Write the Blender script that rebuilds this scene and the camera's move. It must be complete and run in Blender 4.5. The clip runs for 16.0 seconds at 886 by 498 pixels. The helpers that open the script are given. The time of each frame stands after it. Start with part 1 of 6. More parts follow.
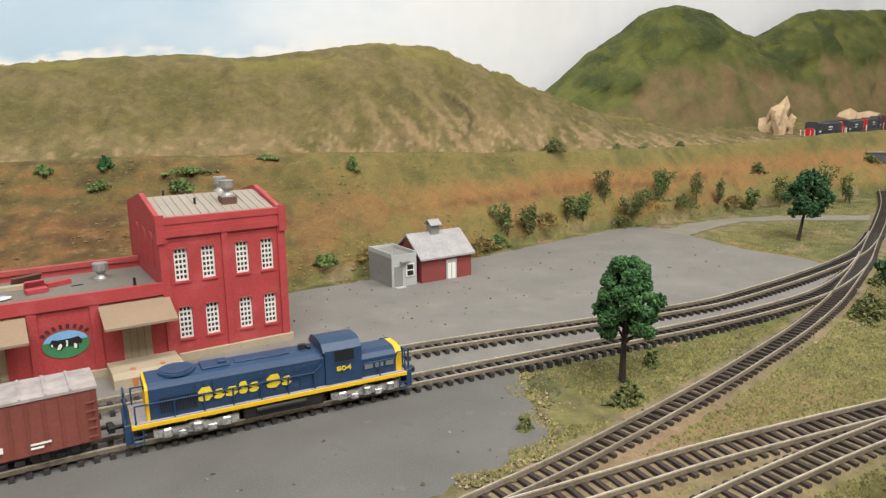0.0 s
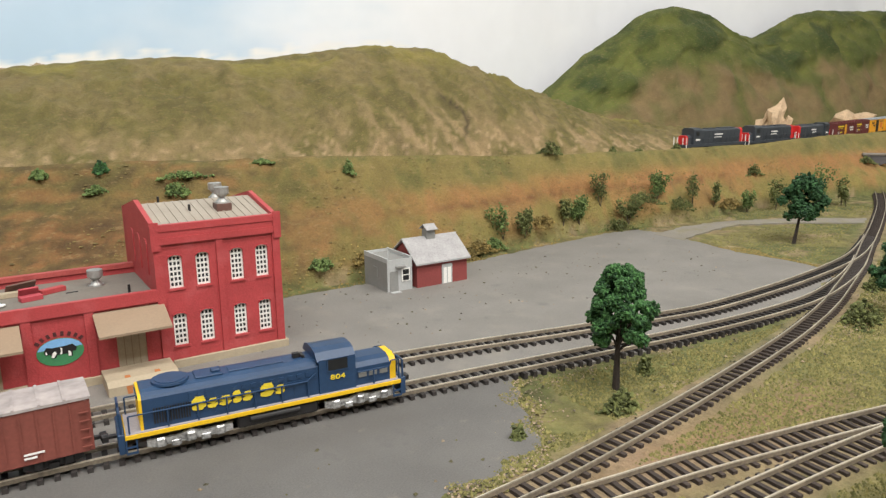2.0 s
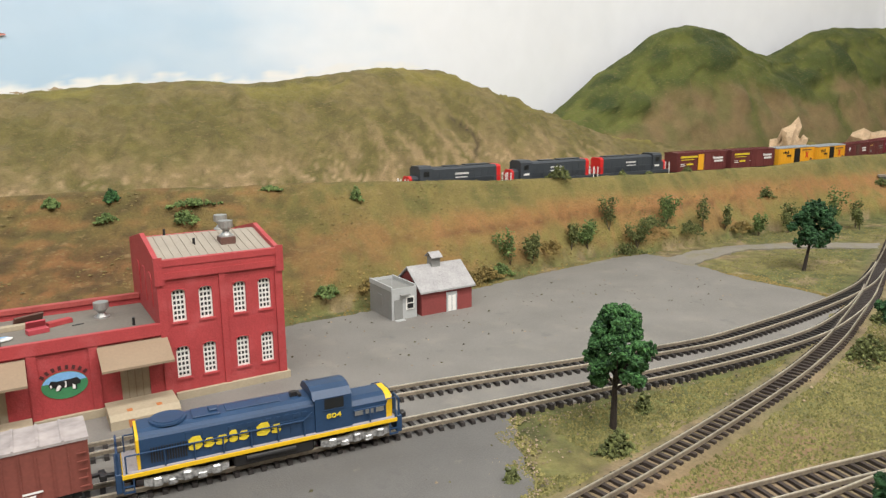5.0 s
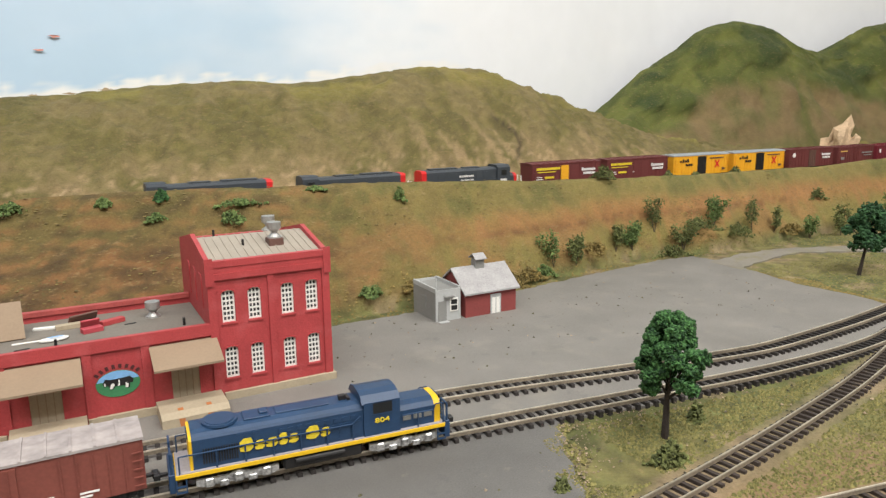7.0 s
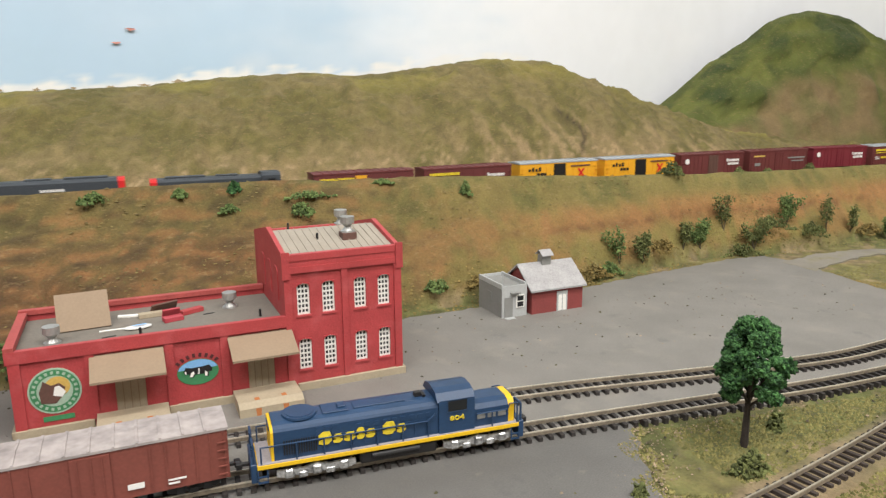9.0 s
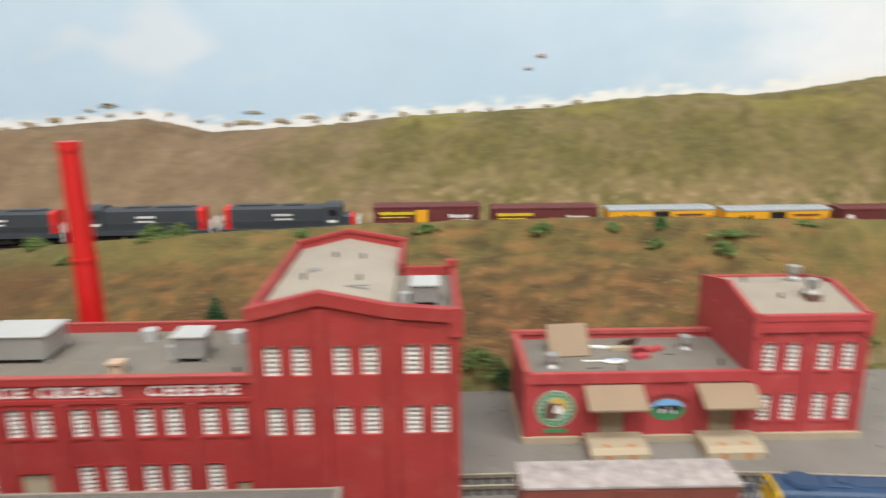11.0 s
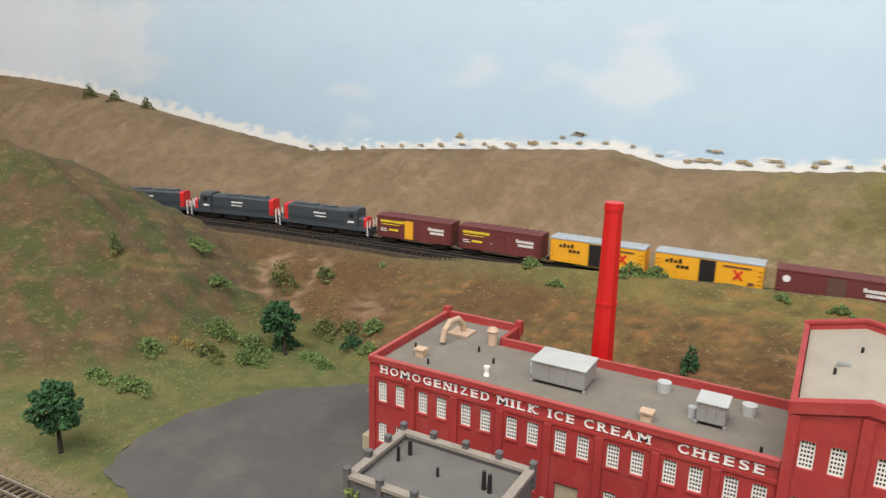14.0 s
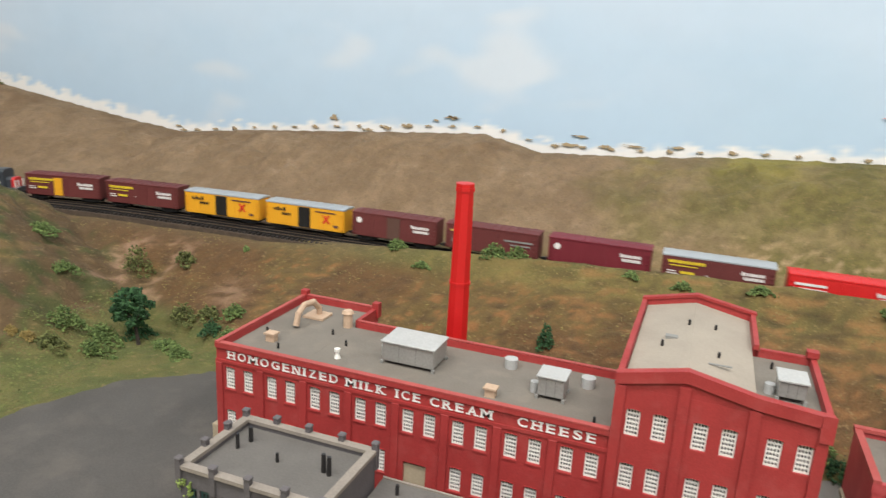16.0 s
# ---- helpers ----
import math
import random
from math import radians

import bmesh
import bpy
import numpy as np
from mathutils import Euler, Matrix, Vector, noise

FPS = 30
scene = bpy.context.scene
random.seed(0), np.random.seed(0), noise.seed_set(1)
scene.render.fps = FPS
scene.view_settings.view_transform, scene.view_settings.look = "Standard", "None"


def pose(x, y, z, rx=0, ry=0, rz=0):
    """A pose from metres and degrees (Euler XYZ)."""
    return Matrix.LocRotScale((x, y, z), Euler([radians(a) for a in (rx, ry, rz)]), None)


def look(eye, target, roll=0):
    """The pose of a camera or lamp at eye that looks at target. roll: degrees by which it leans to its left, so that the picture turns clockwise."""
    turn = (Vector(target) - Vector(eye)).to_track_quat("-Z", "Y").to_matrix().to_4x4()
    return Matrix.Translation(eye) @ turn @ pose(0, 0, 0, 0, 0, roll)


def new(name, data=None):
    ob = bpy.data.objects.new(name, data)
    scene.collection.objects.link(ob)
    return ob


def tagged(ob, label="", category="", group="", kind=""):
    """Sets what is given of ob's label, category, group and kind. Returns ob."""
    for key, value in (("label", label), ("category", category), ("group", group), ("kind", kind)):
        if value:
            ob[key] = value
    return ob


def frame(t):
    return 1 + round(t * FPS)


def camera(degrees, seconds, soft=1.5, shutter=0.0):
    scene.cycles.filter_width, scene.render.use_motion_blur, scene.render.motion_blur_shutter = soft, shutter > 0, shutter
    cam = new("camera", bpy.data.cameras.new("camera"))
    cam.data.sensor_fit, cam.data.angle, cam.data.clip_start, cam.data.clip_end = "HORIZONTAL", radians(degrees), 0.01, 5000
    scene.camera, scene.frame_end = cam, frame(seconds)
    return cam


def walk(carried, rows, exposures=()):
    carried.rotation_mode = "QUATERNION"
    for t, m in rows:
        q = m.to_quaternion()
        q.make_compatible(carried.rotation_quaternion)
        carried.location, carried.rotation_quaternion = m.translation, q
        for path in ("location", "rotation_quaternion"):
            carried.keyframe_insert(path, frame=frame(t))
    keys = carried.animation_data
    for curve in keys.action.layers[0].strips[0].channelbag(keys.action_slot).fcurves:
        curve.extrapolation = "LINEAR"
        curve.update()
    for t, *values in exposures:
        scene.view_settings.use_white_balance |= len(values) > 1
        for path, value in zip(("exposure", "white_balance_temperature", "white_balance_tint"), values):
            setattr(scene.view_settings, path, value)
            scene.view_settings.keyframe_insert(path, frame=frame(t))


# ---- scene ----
# Lengths below are in layout units; one unit is U metres (an N scale, 1:160, railway table).
U = 0.036
cam = camera(64.1, 16.0, soft=1.35, shutter=0.4)
PATH = [
    (0, (-0.037, 0.118, 3.252), (5.257, 8.336, 1.146), -0.61),
    (0.5, (-0.001, 0.116, 3.289), (5.319, 8.315, 1.174), -0.63),
    (1, (0.032, 0.121, 3.322), (5.363, 8.312, 1.204), -0.60),
    (1.5, (0.066, 0.115, 3.333), (5.403, 8.302, 1.214), -0.59),
    (2, (0.009, 0.098, 3.354), (5.321, 8.300, 1.232), -0.58),
    (2.5, (0.094, 0.064, 3.413), (5.340, 8.309, 1.290), -0.71),
    (3, (0.119, 0.014, 3.464), (5.348, 8.274, 1.361), -0.62),
    (3.5, (0.191, -0.058, 3.518), (5.379, 8.241, 1.468), -0.65),
    (4, (0.234, -0.075, 3.587), (5.401, 8.248, 1.580), -0.59),
    (6.5, (0.118, 0.119, 3.729), (4.986, 8.626, 1.744), -0.58),
    (7, (0.114, 0.131, 3.739), (4.797, 8.735, 1.728), -0.62),
    (7.5, (0.085, 0.131, 3.713), (4.580, 8.816, 1.620), -0.59),
    (8, (-0.006, 0.216, 3.804), (4.289, 8.989, 1.665), -0.51),
    (8.2, (-0.041, 0.257, 3.811), (4.179, 9.065, 1.664), -0.48),
    (10.3, (-0.725, 0.312, 4.134), (2.755, 9.420, 1.915), -0.42),
    (10.5, (-1.173, 0.291, 4.389), (1.985, 9.493, 2.075), -0.43),
    (11, (-2.697, 0.105, 5.089), (-2.560, 9.799, 2.639), -0.67),
    (11.5, (-3.874, -0.448, 5.369), (-6.257, 8.887, 2.690), -1.27),
    (12, (-4.617, -0.759, 5.543), (-8.312, 8.131, 2.839), -0.34),
    (12.5, (-4.943, -0.595, 5.568), (-9.241, 8.005, 2.817), 0.56),
    (13, (-5.097, -0.446, 5.512), (-9.566, 8.053, 2.719), -0.47),
    (13.5, (-5.019, -0.764, 5.989), (-9.597, 7.708, 3.290), 0.31),
    (14, (-4.626, -0.997, 6.208), (-9.325, 7.468, 3.705), 1.25),
    (14.5, (-4.617, -0.895, 6.311), (-9.247, 7.615, 3.832), 2.18),
    (15, (-4.500, -0.680, 6.233), (-8.893, 7.964, 3.788), 2.54),
    (15.5, (-4.251, -0.556, 6.197), (-8.150, 8.297, 3.660), 2.89),
    (16, (-4.050, -0.635, 6.125), (-7.395, 8.413, 3.487), 3.04),
]
walk(cam, [(t, look(Vector(eye) * U, Vector(target) * U, roll)) for t, eye, target, roll in PATH])

# ---- light ----
world = bpy.data.worlds.new("room")
scene.world = world
world.use_nodes = True
world.node_tree.nodes["Background"].inputs[0].default_value = (0.9, 0.95, 1.0, 1)
world.node_tree.nodes["Background"].inputs[1].default_value = 0.05
scene.view_settings.exposure = 0.0


def ceiling_lamp(x, y, z, power, sx, sy):
    lamp = bpy.data.lights.new("ceiling_tube", "AREA")
    lamp.shape, lamp.size, lamp.size_y, lamp.energy = "RECTANGLE", sx * U, sy * U, power
    lamp.color = (1.0, 0.975, 0.95)
    ob = new("ceiling_tube", lamp)
    ob.matrix_world = look(Vector((x, y, z)) * U, Vector((x, y + 1.5, 0)) * U)


for lx, ly in ((-24, -8), (2, -8), (28, -8)):
    ceiling_lamp(lx, ly, 40.0, 12.5, 24, 9)
for lx in (-14, 14):
    ceiling_lamp(lx, -28, 40.0, 17.5, 24, 9)


# ---- materials ----
def material(name, color, rough=0.6, metal=0.0, vary=0.12, grain=900.0, patch=60.0, bump=0.0, attribute=""):
    """Colour with grain and patches, both in metres of the object's own space."""
    m = bpy.data.materials.new(name)
    m.use_nodes = True
    nt = m.node_tree
    b = nt.nodes["Principled BSDF"]
    b.inputs["Roughness"].default_value, b.inputs["Metallic"].default_value = rough, metal
    pos = nt.nodes.new("ShaderNodeTexCoord").outputs["Object"]
    fine, wide = nt.nodes.new("ShaderNodeTexNoise"), nt.nodes.new("ShaderNodeTexNoise")
    fine.inputs["Scale"].default_value, wide.inputs["Scale"].default_value = grain, patch
    fine.inputs["Detail"].default_value = wide.inputs["Detail"].default_value = 3
    nt.links.new(pos, fine.inputs["Vector"]), nt.links.new(pos, wide.inputs["Vector"])
    add = nt.nodes.new("ShaderNodeMath")
    add.operation = "ADD"
    nt.links.new(fine.outputs["Fac"], add.inputs[0]), nt.links.new(wide.outputs["Fac"], add.inputs[1])
    scale = nt.nodes.new("ShaderNodeMapRange")
    scale.inputs[1].default_value, scale.inputs[2].default_value = 0.6, 1.4
    scale.inputs[3].default_value, scale.inputs[4].default_value = 1 - vary * 1.5, 1 + vary * 1.5
    nt.links.new(add.outputs[0], scale.inputs[0])
    mul = nt.nodes.new("ShaderNodeVectorMath")
    mul.operation = "SCALE"
    if attribute:
        src = nt.nodes.new("ShaderNodeVertexColor")
        src.layer_name = attribute
        nt.links.new(src.outputs["Color"], mul.inputs[0])
    else:
        mul.inputs[0].default_value = color
    nt.links.new(scale.outputs[0], mul.inputs["Scale"])
    nt.links.new(mul.outputs[0], b.inputs["Base Color"])
    if bump:
        bn = nt.nodes.new("ShaderNodeBump")
        bn.inputs["Strength"].default_value, bn.inputs["Distance"].default_value = bump, 0.0006
        nt.links.new(fine.outputs["Fac"], bn.inputs["Height"])
        nt.links.new(bn.outputs[0], b.inputs["Normal"])
    return m


def clump_material(name, dark, light, rough=0.9):
    """Foam: each clump its own tone."""
    m = material(name, light, rough, 0, 0.25, 1400, 150, 0.6)
    nt = m.node_tree
    isl = nt.nodes.new("ShaderNodeNewGeometry").outputs["Random Per Island"]
    mix = nt.nodes.new("ShaderNodeMix")
    mix.data_type = "RGBA"
    mix.inputs[6].default_value, mix.inputs[7].default_value = (*dark, 1), (*light, 1)
    nt.links.new(isl, mix.inputs[0])
    mul = next(n for n in nt.nodes if n.type == "VECT_MATH")
    nt.links.new(mix.outputs[2], mul.inputs[0])
    return m


def stain(m, scale, lo, hi, color, amount, detail=5.0, stretch=(1, 1, 1)):
    """Irregular patches of another tone laid over a material's colour."""
    nt = m.node_tree
    b = nt.nodes["Principled BSDF"]
    old = b.inputs["Base Color"].links[0].from_socket
    pos = nt.nodes.new("ShaderNodeTexCoord").outputs["Object"]
    size = nt.nodes.new("ShaderNodeVectorMath")
    size.operation = "MULTIPLY"
    size.inputs[1].default_value = stretch
    tex = nt.nodes.new("ShaderNodeTexNoise")
    tex.inputs["Scale"].default_value, tex.inputs["Detail"].default_value = scale, detail
    tex.inputs["Roughness"].default_value = 0.62
    edge = nt.nodes.new("ShaderNodeMapRange")
    edge.inputs[1].default_value, edge.inputs[2].default_value = lo, hi
    edge.inputs[3].default_value, edge.inputs[4].default_value = 0.0, amount
    blend = nt.nodes.new("ShaderNodeMix")
    blend.data_type = "RGBA"
    blend.inputs[7].default_value = (*color, 1)
    nt.links.new(pos, size.inputs[0]), nt.links.new(size.outputs[0], tex.inputs["Vector"])
    nt.links.new(tex.outputs["Fac"], edge.inputs[0]), nt.links.new(edge.outputs[0], blend.inputs[0])
    nt.links.new(old, blend.inputs[6]), nt.links.new(blend.outputs[2], b.inputs["Base Color"])
    return m


def clods(m, scale, strength, depth):
    """A second, coarser relief under the fine grain."""
    nt = m.node_tree
    b = nt.nodes["Principled BSDF"]
    tex = nt.nodes.new("ShaderNodeTexNoise")
    tex.inputs["Scale"].default_value, tex.inputs["Detail"].default_value = scale, 6.0
    tex.inputs["Roughness"].default_value = 0.7
    nt.links.new(nt.nodes.new("ShaderNodeTexCoord").outputs["Object"], tex.inputs["Vector"])
    bn = nt.nodes.new("ShaderNodeBump")
    bn.inputs["Strength"].default_value, bn.inputs["Distance"].default_value = strength, depth
    nt.links.new(tex.outputs["Fac"], bn.inputs["Height"])
    if b.inputs["Normal"].links:
        nt.links.new(b.inputs["Normal"].links[0].from_socket, bn.inputs["Normal"])
    nt.links.new(bn.outputs[0], b.inputs["Normal"])
    return m


EARTH = material("scenic_earth", (0.3, 0.2, 0.1), 0.95, 0, 0.16, 700, 70, 0.5, "tint")
ASPHALT = material("painted_asphalt", (0.19, 0.179, 0.16), 0.7, 0, 0.14, 1500, 26, 0.3)
ASPHALT_D = material("dark_painted_asphalt", (0.12, 0.115, 0.106), 0.7, 0, 0.17, 1500, 30, 0.3)
DARK_LOT = material("dark_painted_lot", (0.074, 0.069, 0.063), 0.75, 0, 0.16, 900, 25, 0.25)
SKY = material("painted_sky", (0.6, 0.75, 0.88), 0.8, 0, 0.02, 30, 4, 0.05, "tint")
PLASTER = material("room_wall", (0.75, 0.73, 0.7), 0.8, 0, 0.03)
stain(EARTH, 230, 0.55, 0.66, (0.095, 0.066, 0.03), 0.32, 7.0, (1.0, 0.6, 1.8))
stain(EARTH, 260, 0.57, 0.67, (0.3, 0.21, 0.1), 0.42, 7.0, (0.7, 0.8, 2.2))
stain(EARTH, 480, 0.58, 0.68, (0.1, 0.112, 0.034), 0.4, 7.0)
clods(EARTH, 260, 0.85, 0.0022)
stain(ASPHALT, 38, 0.56, 0.75, (0.26, 0.24, 0.2), 0.6)
stain(ASPHALT, 55, 0.62, 0.74, (0.11, 0.108, 0.105), 0.55)
stain(ASPHALT_D, 60, 0.6, 0.72, (0.08, 0.078, 0.075), 0.5)
stain(ASPHALT_D, 110, 0.63, 0.74, (0.21, 0.185, 0.15), 0.55)
stain(DARK_LOT, 30, 0.5, 0.72, (0.125, 0.11, 0.095), 0.6)
ROAD = stain(material("dusty_pale_road", (0.22, 0.2, 0.165), 0.8, 0, 0.14, 1500, 40, 0.3), 60, 0.5, 0.68, (0.2, 0.18, 0.08), 0.75)
RED_A = material("rose_red_brick_paint", (0.4, 0.05, 0.052), 0.62, 0, 0.12, 1200, 70, 0.25)
RED_B = material("brick_red_paint", (0.325, 0.032, 0.03), 0.6, 0, 0.12, 1200, 60, 0.25)
stain(RED_A, 90, 0.52, 0.75, (0.52, 0.12, 0.12), 0.5)
stain(RED_B, 80, 0.52, 0.75, (0.4, 0.085, 0.075), 0.5)
SCRAP = material("faded_red_plastic", (0.42, 0.055, 0.07), 0.55, 0, 0.1)
# Paler red for parapet tops: edge wear, plus overhead light put into the colour.
RED_CAP = material("worn_toplit_red_paint", (0.37, 0.068, 0.06), 0.65, 0, 0.15, 900, 90, 0.2)
RED_C = material("barn_red", (0.24, 0.05, 0.045), 0.75, 0, 0.15)
CHIMNEY = material("bright_red_plastic", (0.55, 0.012, 0.012), 0.42, 0, 0.05)
ROOF = material("grey_tan_roof", (0.172, 0.154, 0.128), 0.85, 0, 0.1, 900, 60, 0.15)
stain(ROOF, 70, 0.52, 0.72, (0.23, 0.2, 0.16), 0.55)
ROOF_D = stain(material("dull_grey_roof", (0.118, 0.11, 0.1), 0.85, 0, 0.1, 900, 60, 0.15), 70, 0.52, 0.72, (0.15, 0.14, 0.125), 0.5)
ROOF_L = material("pale_tan_roof", (0.33, 0.29, 0.235), 0.8, 0, 0.08, 900, 60, 0.1)
CREAM = material("cream_concrete", (0.39, 0.325, 0.225), 0.8, 0, 0.08)
TAN = material("tan_board", (0.28, 0.205, 0.135), 0.8, 0, 0.06)
WHITE = material("white_plastic", (0.8, 0.79, 0.74), 0.5, 0, 0.04)
GLASS = material("dark_pane", (0.012, 0.013, 0.014), 0.35, 0, 0.1)
TEAL = material("teal_frame", (0.035, 0.085, 0.078), 0.5)
STONE = material("grey_stone", (0.1, 0.092, 0.095), 0.8, 0, 0.14)
STONE_CAP = material("pale_cap", (0.25, 0.22, 0.185), 0.8, 0, 0.12)
ALUM = material("dull_aluminium", (0.4, 0.4, 0.38), 0.45, 0.6, 0.14)
GREY_L = material("light_grey_board", (0.42, 0.43, 0.42), 0.6, 0, 0.1)
GREY_M = material("grey_board", (0.235, 0.235, 0.22), 0.75, 0, 0.08)
TIN = material("weathered_tin", (0.36, 0.35, 0.345), 0.6, 0.15, 0.16, 900, 120)
PIPE = material("tan_pipe", (0.5, 0.36, 0.25), 0.7)
RUST = material("rust_stain", (0.45, 0.16, 0.05), 0.8)
RAIL = material("nickel_rail", (0.66, 0.6, 0.48), 0.38, 0.5, 0.2)
RAIL_SIDE = material("brown_rail_side", (0.27, 0.225, 0.165), 0.5, 0.3, 0.3)
RAIL_WORN = material("weathered_grey_rail", (0.4, 0.36, 0.28), 0.45, 0.35, 0.25)
RAIL_DULL = material("dull_brown_rail", (0.12, 0.09, 0.065), 0.5, 0.2, 0.25)
TIE = material("dark_sleeper", (0.024, 0.02, 0.018), 0.7, 0, 0.4)
TIE_BROWN = material("brown_sleeper", (0.042, 0.031, 0.025), 0.8, 0, 0.4)
BALLAST = material("brown_roadbed", (0.075, 0.054, 0.037), 0.95, 0, 0.3, 1600, 200, 0.6)
BLUE = material("blue_loco_paint", (0.016, 0.046, 0.105), 0.45, 0, 0.14)
YELLOW = material("yellow_paint", (0.75, 0.46, 0.01), 0.5, 0, 0.05)
SILVER = material("silver_truck", (0.52, 0.52, 0.51), 0.3, 0.75, 0.5, 900, 400, 0.5)
BLACK = material("black_plastic", (0.014, 0.013, 0.013), 0.5)
CHARCOAL = material("charcoal_loco_paint", (0.045, 0.053, 0.062), 0.5, 0, 0.08)
SCARLET = material("scarlet_paint", (0.62, 0.02, 0.02), 0.45, 0, 0.05)
OXIDE = material("oxide_red_car", (0.135, 0.03, 0.028), 0.6, 0, 0.1)
OXIDE_B = material("brown_car", (0.2, 0.055, 0.04), 0.6, 0, 0.12)
MAROON = material("maroon_car", (0.17, 0.018, 0.028), 0.55, 0, 0.08)
ORANGE = material("orange_yellow_car", (0.78, 0.38, 0.02), 0.5, 0, 0.05)
CAR_GREY = material("silver_grey_roof", (0.42, 0.45, 0.47), 0.45, 0.2, 0.06)
DIRTY = material("streaked_white_roof", (0.34, 0.3, 0.285), 0.7, 0, 0.22, 250, 150)
LETTER_W = material("white_lettering", (0.75, 0.73, 0.7), 0.6)
LETTER_Y = material("yellow_lettering", (0.72, 0.55, 0.03), 0.6)
LETTER_D = material("dark_lettering", (0.08, 0.02, 0.02), 0.6)
SIGN_G = material("green_sign", (0.05, 0.22, 0.09), 0.55)
SIGN_B = material("sky_blue_sign", (0.2, 0.42, 0.7), 0.55)
SIGN_P = material("pale_green_sign", (0.35, 0.47, 0.36), 0.55)
SIGN_Y = material("ochre_sign", (0.6, 0.4, 0.1), 0.55)
BROWN = material("brown_plastic", (0.12, 0.06, 0.045), 0.6)
BARK = material("dark_bark", (0.035, 0.026, 0.02), 0.9, 0, 0.3)
LEAF = clump_material("bright_green_foam", (0.01, 0.038, 0.012), (0.07, 0.185, 0.05))
LEAF_D = clump_material("dark_green_foam", (0.012, 0.042, 0.015), (0.045, 0.122, 0.04))
LEAF_O = clump_material("olive_foam", (0.05, 0.06, 0.017), (0.17, 0.19, 0.058))
LEAF_G = clump_material("fresh_green_foam", (0.05, 0.085, 0.022), (0.17, 0.24, 0.07))
LEAF_Y = clump_material("straw_foam", (0.13, 0.1, 0.03), (0.28, 0.2, 0.06))
TURF = clump_material("turf_foam", (0.1, 0.1, 0.028), (0.24, 0.21, 0.07))
TURF_G = clump_material("green_turf_foam", (0.075, 0.085, 0.022), (0.15, 0.165, 0.05))
BANK_FOAM = clump_material("bank_foam", (0.12, 0.085, 0.03), (0.21, 0.165, 0.055))
FLECK = material("tan_paint_fleck", (0.42, 0.32, 0.19), 0.8)
PINK = material("pink_paint_fleck", (0.72, 0.32, 0.26), 0.8)
SPECK = clump_material("dark_crumbs", (0.035, 0.03, 0.02), (0.12, 0.11, 0.05))
STEM = material("dry_stem", (0.09, 0.07, 0.042), 0.9, 0, 0.3)
GRIT = clump_material("scattered_grit", (0.12, 0.1, 0.07), (0.4, 0.3, 0.2))
ROCK = material("tan_plaster_rock", (0.55, 0.4, 0.25), 0.9, 0, 0.2, 500, 120, 0.6)


# ---- building blocks ----
def finish(name, bm, mat, smooth=False):
    for v in bm.verts:
        v.co *= U
    me = bpy.data.meshes.new(name)
    bmesh.ops.recalc_face_normals(bm, faces=bm.faces)
    bm.to_mesh(me)
    bm.free()
    me.materials.append(mat)
    if smooth:
        me.shade_smooth()
    return me


def thing(name, label, category, x=0, y=0, z=0, rz=0, group="", kind=""):
    ob = new(name)
    ob.empty_display_size = 0.01
    ob.matrix_world = pose(x * U, y * U, z * U, 0, 0, rz)
    return tagged(ob, label, category, group, kind)


def part(name, bm, mat, parent, label="", smooth=False):
    ob = new(name, finish(name, bm, mat, smooth))
    ob.parent = parent
    if label:
        tagged(ob, label)
    return ob


def again(name, me, parent, x=0, y=0, z=0, rz=0, rx=0, ry=0):
    """One more object on a mesh that exists."""
    ob = new(name, me)
    ob.parent = parent
    ob.matrix_basis = pose(x * U, y * U, z * U, rx, ry, rz)
    return ob


def box(bm, x0, y0, z0, x1, y1, z1, bevel=0.0):
    m = Matrix.Translation(((x0 + x1) / 2, (y0 + y1) / 2, (z0 + z1) / 2)) @ Matrix.Diagonal((abs(x1 - x0), abs(y1 - y0), abs(z1 - z0), 1))
    made = bmesh.ops.create_cube(bm, size=1, matrix=m)
    if bevel:
        edges = list({e for v in made["verts"] for e in v.link_edges})
        bmesh.ops.bevel(bm, geom=edges, offset=bevel, segments=1, affect="EDGES")
    return bm


def boxes(*rows, bevel=0.0):
    bm = bmesh.new()
    for r in rows:
        box(bm, *r, bevel=bevel)
    return bm


def cyl(bm, p, r0, r1, h, seg=12, turn=None):
    m = Matrix.Translation(p) @ (turn or Matrix()) @ Matrix.Translation((0, 0, h / 2))
    bmesh.ops.create_cone(bm, cap_ends=True, segments=seg, radius1=r0, radius2=r1, depth=h, matrix=m)
    return bm


ALONG_X, ALONG_Y = Matrix.Rotation(radians(90), 4, "Y"), Matrix.Rotation(radians(-90), 4, "X")


def prism(bm, outline, y0, y1):
    """An outline in x and z, pushed from y0 to y1."""
    a = [bm.verts.new((x, y0, z)) for x, z in outline]
    b = [bm.verts.new((x, y1, z)) for x, z in outline]
    bm.faces.new(a), bm.faces.new(b[::-1])
    for i in range(len(a)):
        j = (i + 1) % len(a)
        bm.faces.new((a[j], a[i], b[i], b[j]))
    return bm


def profile(bm, outline, x0, x1):
    """An outline in y and z, pushed along x."""
    a = [bm.verts.new((x0, y, z)) for y, z in outline]
    b = [bm.verts.new((x1, y, z)) for y, z in outline]
    bm.faces.new(a), bm.faces.new(b[::-1])
    for i in range(len(a)):
        j = (i + 1) % len(a)
        bm.faces.new((a[j], a[i], b[i], b[j]))
    return bm


